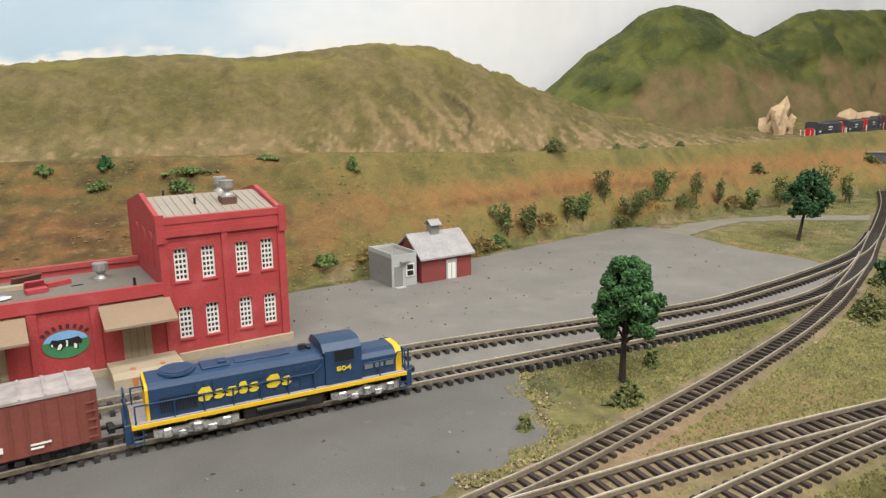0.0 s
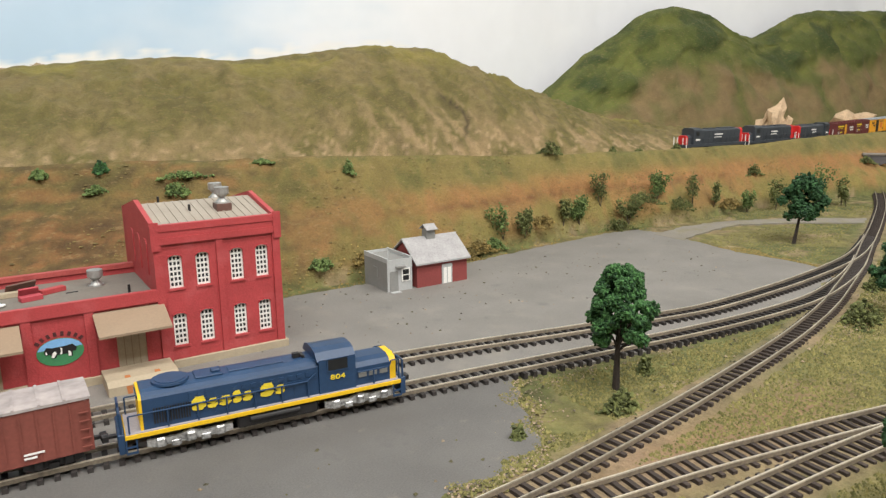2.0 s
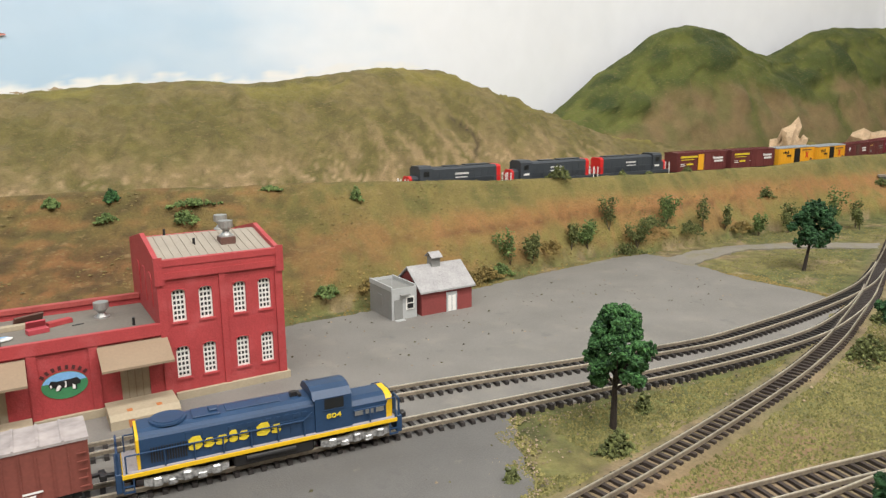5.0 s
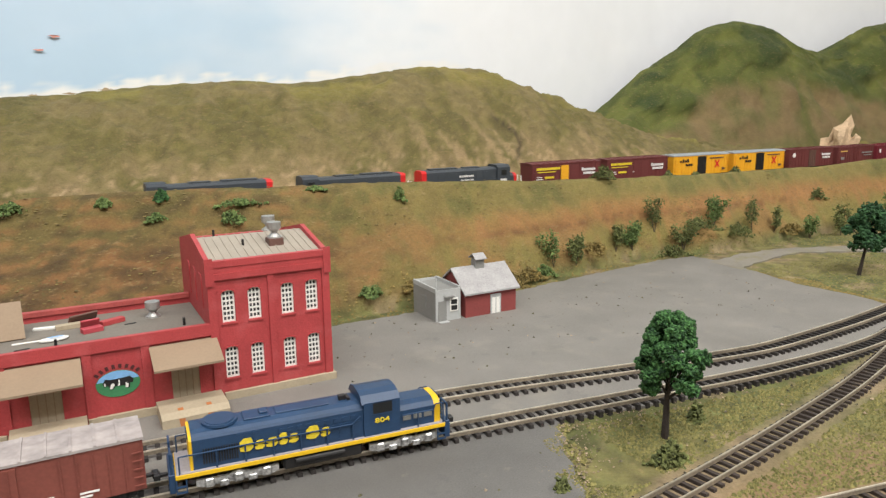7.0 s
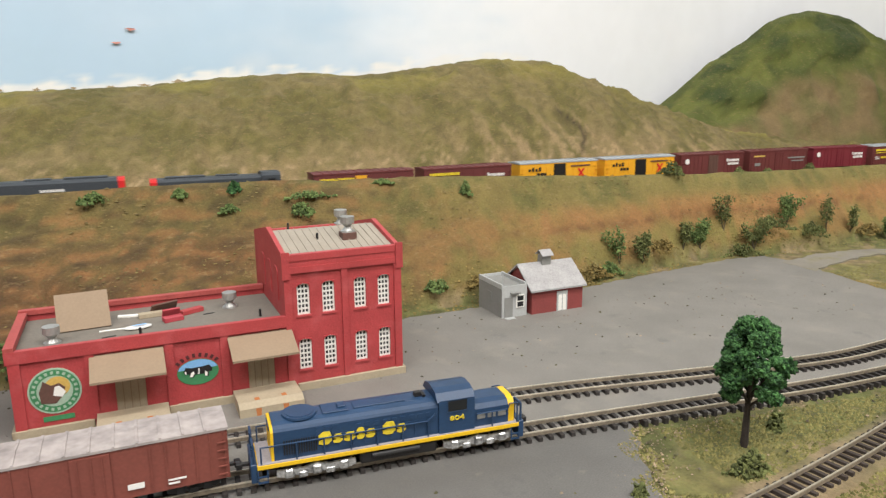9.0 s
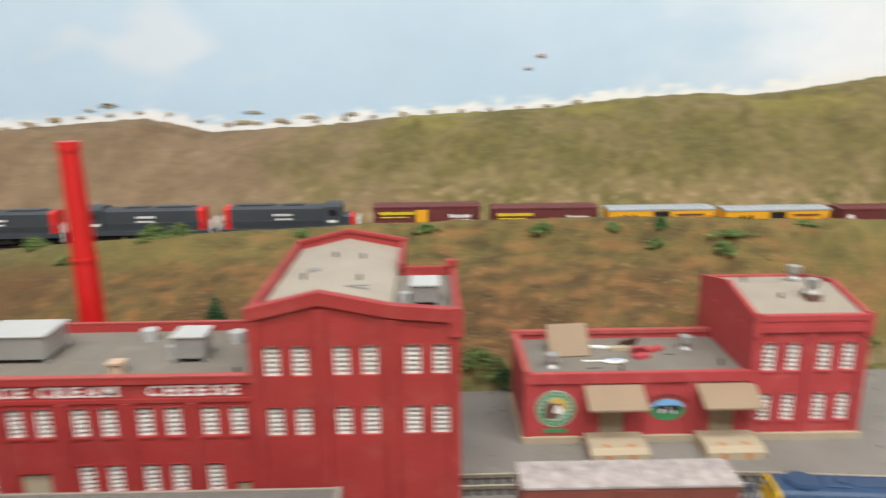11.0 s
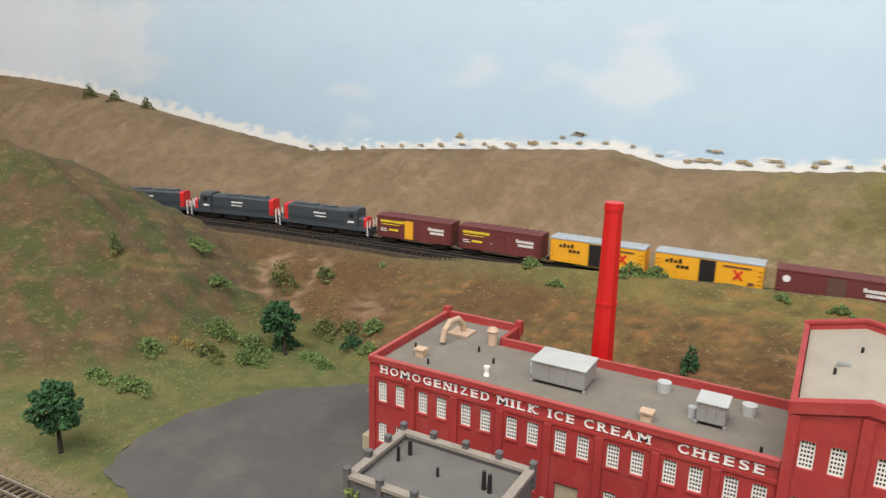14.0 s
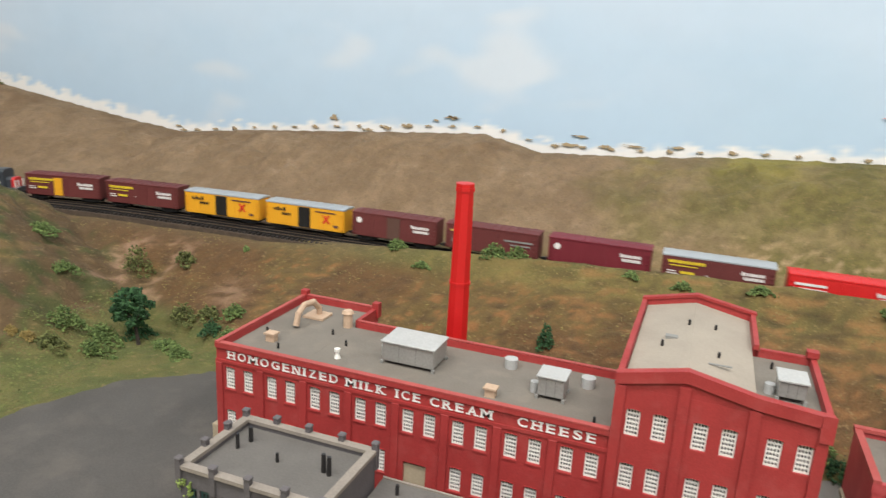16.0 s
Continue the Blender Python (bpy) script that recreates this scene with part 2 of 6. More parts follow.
def pierced(bm, x0, x1, z0, z1, holes, y0, y1, turn=None):
    """A wall in the x-z plane from y0 to y1 with openings (x0, z0, x1, z1) through it."""
    xs = sorted({x0, x1, *(h[0] for h in holes), *(h[2] for h in holes)})
    zs = sorted({z0, z1, *(h[1] for h in holes), *(h[3] for h in holes)})
    full = {}
    for i in range(len(xs) - 1):
        for j in range(len(zs) - 1):
            cx, cz = (xs[i] + xs[i + 1]) / 2, (zs[j] + zs[j + 1]) / 2
            full[i, j] = not any(h[0] < cx < h[2] and h[1] < cz < h[3] for h in holes)
    seen = {}

    def v(i, j, k):
        if (i, j, k) not in seen:
            p = Vector((xs[i], (y0, y1)[k], zs[j]))
            seen[i, j, k] = bm.verts.new(turn @ p if turn else p)
        return seen[i, j, k]

    for (i, j), solid in full.items():
        if not solid:
            continue
        bm.faces.new((v(i, j, 0), v(i + 1, j, 0), v(i + 1, j + 1, 0), v(i, j + 1, 0)))
        bm.faces.new((v(i, j, 1), v(i, j + 1, 1), v(i + 1, j + 1, 1), v(i + 1, j, 1)))
        for di, dj, a, b in ((-1, 0, (i, j), (i, j + 1)), (1, 0, (i + 1, j + 1), (i + 1, j)), (0, -1, (i + 1, j), (i, j)), (0, 1, (i, j + 1), (i + 1, j + 1))):
            if not full.get((i + di, j + dj)):
                bm.faces.new((v(*a, 0), v(*b, 0), v(*b, 1), v(*a, 1)))
    return bm


def lattice(w, h, cols, rows, bar=0.014, depth=0.008):
    """A window's grid of bars, its foot at the middle of the sill, facing -y."""
    bm = bmesh.new()
    cw, ch = (w - 2 * bar) / cols, (h - 2 * bar) / rows
    holes = []
    for i in range(cols):
        for j in range(rows):
            a, b = -w / 2 + bar + i * cw, bar + j * ch
            holes.append((a + cw * 0.17, b + ch * 0.18, a + cw * 0.83, b + ch * 0.82))
    pierced(bm, -w / 2, w / 2, 0, h, holes, -depth / 2, depth / 2)
    return finish("window", bm, WHITE)


def slab(w, h, depth, mat, name="pane"):
    return finish(name, boxes((-w / 2, -depth / 2, 0, w / 2, depth / 2, h)), mat)


ICO = bmesh.new()
bmesh.ops.create_icosphere(ICO, subdivisions=1, radius=1)
ICO_V = np.array([v.co[:] for v in ICO.verts])
ICO_F = np.array([[v.index for v in f.verts] for f in ICO.faces])
ICO.free()


def clumps(name, spots, size, rng, mat):
    """Small uneven foam lumps at the given spots, as one mesh."""
    r = np.random.RandomState(rng.randrange(10**6))
    p = np.array([tuple(q) for q in spots], float)
    n, k = len(p), len(ICO_V)
    big = size * r.uniform(0.5, 1.4, (n, 1, 1))
    co = p[:, None] + ICO_V[None] * big * r.uniform(0.45, 1.5, (n, k, 1)) * r.uniform(0.45, 1.5, (n, 1, 3))
    f = (ICO_F[None] + (np.arange(n) * k)[:, None, None]).reshape(-1, 3)
    me = bpy.data.meshes.new(name)
    me.from_pydata((co.reshape(-1, 3) * U).tolist(), [], f.tolist())
    me.materials.append(mat)
    return me


def lettering(word, width, height, mat, parent, x, y, z, rx=90, rz=0, label="", name="lettering", bold=0.0):
    """A raised word, its lower left corner at x, y, z."""
    cu = bpy.data.curves.new(name, "FONT")
    cu.body, cu.extrude, cu.offset = word, 0.03, bold
    tmp = new(name, cu)
    bpy.context.view_layer.update()
    me = bpy.data.meshes.new_from_object(tmp.evaluated_get(bpy.context.evaluated_depsgraph_get()))
    bpy.data.objects.remove(tmp)
    co = np.array([v.co for v in me.vertices])
    lo, hi = co.min(0), co.max(0)
    for v in me.vertices:
        v.co.x = (v.co.x - lo[0]) / (hi[0] - lo[0]) * width * U
        v.co.y = (v.co.y - lo[1]) / (hi[1] - lo[1]) * height * U
        v.co.z = v.co.z / 0.03 * 0.006 * U
    me.name = name
    me.materials.clear()
    me.materials.append(mat)
    ob = again(name, me, parent, x, y, z, rz, rx)
    return tagged(ob, label) if label else ob


FEET = {"H": (0.14, 0.86), "M": (0.1, 0.9), "N": (0.12, 0.88), "I": (0.5,), "K": (0.14, 0.86), "R": (0.14, 0.88), "A": (0.08, 0.92), "L": (0.2,), "E": (0.2,), "D": (0.16,)}
HEADS = {"H": (0.14, 0.86), "M": (0.1, 0.9), "N": (0.12, 0.88), "I": (0.5,), "K": (0.14, 0.86), "R": (0.14,), "L": (0.2,), "E": (0.2,), "D": (0.16,)}
WIDE = {"I": 0.28, "M": 1.2, "O": 1.1, "G": 1.08, "L": 0.85, "E": 0.88, "S": 0.85}


def slab_lettering(word, x0, x1, z, h, y, mat, parent):
    """A word of raised capitals with slab serifs, letter by letter."""
    wides = [WIDE.get(c, 1.0) for c in word]
    unit = (x1 - x0) / (sum(wides) + 0.42 * (len(word) - 1))
    x = x0
    for c, wd in zip(word, wides):
        w = wd * unit
        ob = lettering(c, w, h, mat, parent, x, y, z, bold=0.012)
        bm, t, s = bmesh.new(), h * 0.13, unit * 0.27
        for f in FEET.get(c, ()):
            box(bm, x + w * f - s, y - 0.0065, z, x + w * f + s, y - 0.001, z + t)
        for f in HEADS.get(c, ()):
            box(bm, x + w * f - s, y - 0.0065, z + h - t, x + w * f + s, y - 0.001, z + h)
        if FEET.get(c):
            sub = part("serif", bm, mat, ob)
            sub.matrix_parent_inverse = ob.matrix_basis.inverted()
        else:
            bm.free()
        x += w + 0.42 * unit


# ---- land ----
def smooth(a, b, v):
    t = np.clip((v - a) / (b - a), 0, 1)
    return t * t * (3 - 2 * t)


def line(v, *knots):
    xs, ys = zip(*knots)
    return np.interp(v, xs, ys)


def waves(x, y, scale, seed, octaves=4):
    """Cheap smooth noise, about -1 to 1, at many places at once."""
    rng = np.random.RandomState(seed)
    out, amp, total = 0 * x, 1.0, 0.0
    for k in range(octaves):
        part_sum = 0 * x
        for _ in range(5):
            a, ph = rng.uniform(0, 2 * np.pi), rng.uniform(0, 2 * np.pi)
            f = (2**k) / scale * rng.uniform(0.7, 1.4)
            part_sum = part_sum + np.sin(2 * np.pi * f * (x * np.cos(a) + y * np.sin(a)) + ph + 1.3 * np.sin(2 * np.pi * f * 0.6 * (y * np.cos(a) - x * np.sin(a)) + ph * 2))
        out, total, amp = out + amp * part_sum / 2.6, total + amp, amp * 0.55
    return out / total


def foot_y(x):
    return line(x, (-22, 11.2), (-16, 10.9), (-12, 10.4), (-4, 10.6), (1.5, 11.0), (4.2, 11.55), (9, 12.0), (13, 12.5), (17, 12.2), (20, 12.3), (23.4, 12.4), (24.6, 11.6), (27, 11.3), (32, 9.5), (60, -2))


def rim_z(x):
    return line(x, (-30, 1.7), (-20, 1.68), (-14, 1.6), (-6, 1.66), (0, 1.58), (4, 1.45), (16, 1.44), (22, 1.42), (27, 1.35), (60, 1.35))


def ridge_z(x):
    return line(x, (-46, 5.6), (-42, 5.4), (-35.7, 4.9), (-28.7, 3.86), (-24, 3.23), (-21.8, 3.0), (-19, 3.3), (-16.9, 3.45), (-13.5, 3.7), (-10.5, 3.9), (-8.8, 3.5), (-6, 3.63),
                (-3.2, 3.88), (0.6, 4.05), (2.5, 4.27), (4.8, 4.4), (6.0, 4.32), (7.1, 4.42), (10.1, 4.84), (12.3, 4.78), (14.3, 4.1), (16.7, 3.35), (19, 2.6), (24, 2.0), (60, 1.7))


UPPER_XY = [(-30, 9.5), (-26, 11.4), (-23, 12.6), (-20, 13.5), (-17, 13.95), (-13, 14.2), (-5, 14.3), (4, 14.3), (10, 14.4), (16, 14.4), (22, 14.3), (27, 14.8), (33, 16.2), (39, 17.3), (46, 17.6), (56, 16.5), (66, 13.0)]


def line_y(x):
    return np.interp(x, [p[0] for p in UPPER_XY], [p[1] for p in UPPER_XY])


FRONT = [(-20.0, 3.6), (-14.0, 3.95), (-6.0, 4.1), (1.0, 4.15), (3.4, 4.26), (4.7, 4.41), (6.0, 4.61), (7.2, 4.83), (9.0, 5.21), (10.7, 5.68), (11.9, 6.1), (13.9, 6.85), (16.2, 7.82), (18.5, 8.78), (21.9, 10.3), (25.4, 12.1)]
NEAR = [(1.4, 4.13), (2.6, 4.03), (3.5, 3.92), (4.3, 3.82), (5.0, 3.73), (6.0, 3.55), (7.1, 3.34), (9.0, 2.9), (14.0, 1.5)]
SPUR = [(2.0, 3.14), (4.0, 3.17), (4.8, 3.165), (5.7, 3.13), (6.5, 3.08), (7.5, 2.99), (9.5, 2.72)]


def roadbed(x, y):
    """The packed earth that the turf lines lie in."""
    out = 0 * x
    for knots in (FRONT, NEAR, SPUR):
        near = np.interp(x, [p[0] for p in knots], [p[1] for p in knots])
        out = np.maximum(out, 0.046 * np.exp(-(((y - near) / 0.42) ** 4)) * (x > knots[0][0]) * smooth(21.5, 19.5, x))
    return out


def land(x, y):
    n1, n2, n4 = waves(x, y, 6.0, 3), waves(x, y, 1.6, 5), waves(x, y, 0.7, 6)
    rim = np.minimum(13.55 + 0.1 * n1, line_y(x) - 0.62)
    foot = np.minimum(foot_y(x) + 0.3 * n1, rim - 1.0)
    t = np.clip((y - foot) / (rim - foot), 0, 1)
    crest = line(x, (-14, 0), (-12, 0.14), (-9.5, 0.32), (-7, 0.45), (-4.5, 0.59), (-1, 0.71), (2, 0.79), (5, 0.77), (8, 0.65), (11, 0.5), (14, 0.42), (17, 0.36), (20.6, 0.36), (24, 0.5), (28, 0.55), (36, 0.4), (44, 0.0))
    z = (rim_z(x) + 0.7 * crest) * (t**0.8)
    z = np.where(t >= 1, rim_z(x), z) + 0.07 * n2 * np.sin(np.pi * t) + 0.03 * n4 * np.sin(np.pi * t)
    z = z + np.where(t >= 1, crest * np.exp(-(((y - rim + 0.05) / 0.3) ** 2)) * 1.0, 0.3 * crest * np.exp(-(((y - rim + 0.05) / 0.45) ** 2)))
    base = 15.6 + 0.25 * n1
    h = np.clip((y - base) / (20.0 - base), 0, 1)
    rough = 0.2 * n2 * waves(x, y, 4.0, 10) + 0.07 * n2 + 0.07 * waves(x * 1.3, y * 0.6, 2.7, 9) + 0.06 * n4 + 0.04 * waves(x, y, 0.4, 11) + 0.055 * waves(x, y * 0.22, 0.75, 15) * smooth(-9, -4, x)
    hill = rim_z(x) + (ridge_z(x) - rim_z(x)) * (np.sin(np.pi / 2 * h) ** 1.05) + rough * np.sin(np.pi * h) + 0.03 * n4 * h
    hill = hill - np.clip(y - 20.0, 0, 9) * 2.0
    z = np.where(y > base, np.maximum(hill, -2), z)
    # the mound that hides the line at its far end
    high = line(y, (4.3, 0), (6, 0.7), (7.5, 2.4), (9, 3.95), (10.5, 3.3), (11.5, 2.75), (12.7, 2.15), (13.3, 1.7))
    ramp = line(x + 0.5 * n1, (-30, 1.25), (-23, 1.08), (-21.2, 1.0), (-19.4, 0.68), (-18.0, 0.42), (-16.6, 0.14), (-15.3, 0.0))
    mound = high * ramp + (0.14 * n2 + 0.05 * n4) * smooth(0.05, 0.6, high * ramp)
    mound = mound * smooth(-0.35, -0.75, y - line_y(x))
    z = np.where(ramp * high > 0.02, np.maximum(z, mound), z)
    flat = (t <= 0) & (ramp * high < 0.02)
    return np.where(flat, z + 0.016 * waves(x, y, 0.8, 13) + 0.01 + roadbed(x, y), z)


def mix(a, b, f):
    return a + (b - a) * f[..., None]


def rgb(*c):
    return np.array(c)


def tint(x, y, z):
    n1, n2, n3 = 1.5 * waves(x, y, 5.0, 21), 1.6 * waves(x, y, 1.3, 22), 1.7 * waves(x + 0.8 * waves(x, y, 3.0, 25), y * 0.45 + z * 0.3, 2.1, 23)
    n5 = 1.7 * waves(x, y + z, 0.6, 24)
    shape = x.shape + (3,)
    grass = mix(np.broadcast_to(rgb(0.19, 0.168, 0.058), shape), rgb(0.118, 0.125, 0.038), smooth(-0.6, 0.4, n1))
    grass = mix(grass, rgb(0.27, 0.2, 0.11), smooth(0.35, 0.8, n2) * 0.8)
    grass = grass * (0.92 + 0.32 * np.clip(n5, -1, 1))[..., None]
    grass = mix(grass, rgb(0.25, 0.145, 0.085), np.exp(-(((y - 4.0) / 0.42) ** 2)) * smooth(3, 5, x) * smooth(9, 7, x) * 0.8)
    grass = mix(grass, rgb(0.27, 0.2, 0.125), np.clip(roadbed(x, y) / 0.046, 0, 1) ** 4 * smooth(-0.8, 0.3, n5 + 0.6) * 0.7)
    bank_l = mix(np.broadcast_to(rgb(0.125, 0.066, 0.024), shape), rgb(0.14, 0.092, 0.03), smooth(-0.3, 0.5, n1))
    bank_r = mix(np.broadcast_to(rgb(0.235, 0.142, 0.048), shape), rgb(0.185, 0.152, 0.043), smooth(-0.3, 0.5, n2))
    bank = mix(bank_l, bank_r, smooth(-2, 8, x))
    band = np.exp(-(((z - 1.1) / 0.26) ** 2)) * smooth(5, 9, x)
    bank = mix(bank, rgb(0.3, 0.135, 0.05), band * 0.6)
    bank = mix(bank, rgb(0.26, 0.12, 0.042), np.clip(smooth(0.45, 0.9, n5) * smooth(-0.2, 0.5, n1) * (1 - smooth(3, 6, x)), 0, 1) * 0.85)
    bank = mix(bank, rgb(0.07, 0.04, 0.018), smooth(0.4, 0.9, -n5) * (1 - smooth(3, 7, x)) * 0.6)
    top = smooth(rim_z(x) * 0.86, rim_z(x) * 1.1, z)
    bank = mix(bank, mix(np.broadcast_to(rgb(0.178, 0.145, 0.044), shape), rgb(0.125, 0.115, 0.034), smooth(0.0, 0.6, n2)), top * line(x, (-14, 0.9), (-10, 0.95), (-4, 0.8), (0, 0.5), (4, 0.65), (9, 0.95)))
    strata = 1.7 * waves(x * 0.35, y * 1.3 + z, 0.55, 33)
    near_shed = (1 - smooth(3, 7, x)) * smooth(-9, -5, x)
    bank = mix(bank, rgb(0.29, 0.14, 0.052), smooth(0.3, 0.8, strata) * near_shed * 0.6)
    bank = mix(bank, rgb(0.055, 0.034, 0.015), smooth(0.4, 0.8, -strata) * near_shed * 0.55)
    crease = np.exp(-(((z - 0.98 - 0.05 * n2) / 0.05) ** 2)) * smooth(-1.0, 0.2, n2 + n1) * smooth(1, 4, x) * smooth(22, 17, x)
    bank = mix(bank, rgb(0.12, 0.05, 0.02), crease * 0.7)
    bank = bank * line(x, (-16, 0.9), (-10, 0.92), (-3, 0.92), (2, 0.9), (6, 0.98), (12, 1.12))[..., None]
    c = mix(grass, bank, smooth(0.08, 0.4, z))
    up = smooth(15.2, 16.1, y)
    hg = mix(np.broadcast_to(rgb(0.142, 0.12, 0.036), shape), rgb(0.19, 0.148, 0.06), smooth(-0.5, 0.8, n3))
    hg = mix(hg, rgb(0.12, 0.1, 0.034), smooth(0.35, 0.9, -n3) * 0.5)
    hg = hg * (1 + 0.16 * np.clip(n5, -1, 1))[..., None]
    rel = (z - rim_z(x)) / np.maximum(ridge_z(x) - rim_z(x), 0.2)
    hg = mix(hg, rgb(0.33, 0.225, 0.115), smooth(0.6, 0.05, rel) * smooth(-0.3, 0.6, n2) * 0.6)
    hg = mix(hg, rgb(0.44, 0.31, 0.18), smooth(0.5, 0.1, rel) * smooth(0.55, 0.9, n5) * 0.8)
    scar = 1.7 * waves(x + 0.5 * y, y * 0.3, 0.9, 27)
    hg = mix(hg, rgb(0.34, 0.24, 0.125), smooth(0.62, 0.85, scar) * smooth(0.8, 0.25, rel) * smooth(4, 7, x) * 0.7)
    hg = mix(hg, rgb(0.09, 0.07, 0.03), smooth(0.6, 0.85, -scar) * smooth(0.95, 0.4, rel) * 0.4)
    hg = mix(hg, rgb(0.26, 0.22, 0.05), smooth(0.75, 1.0, rel) * smooth(-0.2, 0.5, n1) * 0.7)
    crack = np.exp(-(((x - 11.45 + 0.25 * np.sin(4 * z)) / 0.08) ** 2)) * smooth(2.1, 2.4, z) * smooth(3.5, 3.2, z)
    hg = mix(hg, rgb(0.05, 0.035, 0.02), crack * 0.9)
    hb = mix(np.broadcast_to(rgb(0.2, 0.134, 0.076), shape), rgb(0.238, 0.162, 0.095), smooth(-0.5, 0.8, n3))
    hb = mix(hb, rgb(0.29, 0.21, 0.135), smooth(0.8, 1.1, n3 + 0.4 * n5) * smooth(0.2, 0.7, n2) * 0.7)
    hb = mix(hb, rgb(0.15, 0.09, 0.045), smooth(0.75, 1.0, rel) * smooth(0, 0.6, n1) * 0.6)
    hill = mix(hb, hg, smooth(-7.5, -3.0, x + 1.5 * n1))
    c = mix(c, hill, up)
    m = smooth(-14.8, -16.8, x) * smooth(-0.3, -0.6, y - line_y(x)) * smooth(0.08, 0.4, z) * smooth(13.2, 12.4, y + 0.35 * (x + 19))
    mound = mix(np.broadcast_to(rgb(0.16, 0.1, 0.045), shape), rgb(0.1, 0.108, 0.03), smooth(-0.35, 0.35, n2 + 0.5 * n1))
    mound = mix(mound, rgb(0.3, 0.185, 0.075), smooth(0.3, 0.6, waves(x, z * 3 + y, 2.2, 31)) * 0.65)
    mound = mix(mound, rgb(0.35, 0.24, 0.13), smooth(0.7, 1.0, n5) * 0.3)
    mound = mound * 0.6
    c = mix(c, mound, m)
    gully = np.exp(-(((x + 17.0 + 0.25 * n2) / 0.26) ** 2)) + np.exp(-(((x + 15.75 - 0.2 * n2) / 0.2) ** 2)) + 0.8 * np.exp(-(((x + 13.6) / 0.5) ** 2 + ((z - 0.75) / 0.2) ** 2))
    c = mix(c, rgb(0.33, 0.205, 0.13), np.clip(gully, 0, 1) * smooth(-0.9, 0.5, n5) * smooth(0.15, 0.4, z) * smooth(1.55, 1.2, z) * smooth(13.4, 12.9, y) * smooth(10.6, 11.3, y) * 0.75)
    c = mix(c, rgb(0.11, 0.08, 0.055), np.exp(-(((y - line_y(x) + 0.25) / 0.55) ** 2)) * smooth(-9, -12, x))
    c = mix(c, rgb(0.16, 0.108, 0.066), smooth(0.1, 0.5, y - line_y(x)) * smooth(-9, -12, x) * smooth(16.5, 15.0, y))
    lush = smooth(-11.5, -13.5, x) * smooth(0.5, 0.1, z)
    c = mix(c, mix(np.broadcast_to(rgb(0.12, 0.112, 0.034), shape), rgb(0.068, 0.09, 0.02), smooth(-0.3, 0.5, n2)), lush * 0.85)
    c = mix(c, rgb(0.22, 0.15, 0.09), lush * smooth(0.9, 0.3, np.abs(y - 4.1 + 0.3 * n1)) * 0.8)
    return np.clip(c, 0.01, 0.9)


def sheet(name, x, y, z, colours, mat):
    """A grid of x, y, z as one mesh with its colours."""
    r, c = x.shape
    me = bpy.data.meshes.new(name)
    co = np.stack([x, y, z], -1).reshape(-1, 3) * U
    k = np.arange(r * c).reshape(r, c)
    quads = np.stack([k[:-1, :-1], k[:-1, 1:], k[1:, 1:], k[1:, :-1]], -1).reshape(-1, 4)
    me.from_pydata(co.tolist(), [], quads.tolist())
    if colours is not None:
        layer = me.color_attributes.new("tint", "FLOAT_COLOR", "POINT")
        layer.data.foreach_set("color", np.concatenate([colours.reshape(-1, 3), np.ones((r * c, 1))], 1).astype(np.float32).ravel())
    me.materials.append(mat)
    me.shade_smooth()
    return new(name, me)


gx, gy = np.meshgrid(np.r_[np.arange(-46, -22, 0.2), np.arange(-22, 26, 0.11), np.arange(26, 61, 0.25)], np.r_[np.arange(-9.0, 2.0, 0.5), np.arange(2.0, 10.0, 0.12), np.arange(10.0, 22.0, 0.08)])
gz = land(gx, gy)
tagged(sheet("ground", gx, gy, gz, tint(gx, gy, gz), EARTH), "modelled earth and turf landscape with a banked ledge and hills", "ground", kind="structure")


def height(x, y):
    return float(land(np.array([x], float), np.array([y], float))[0])


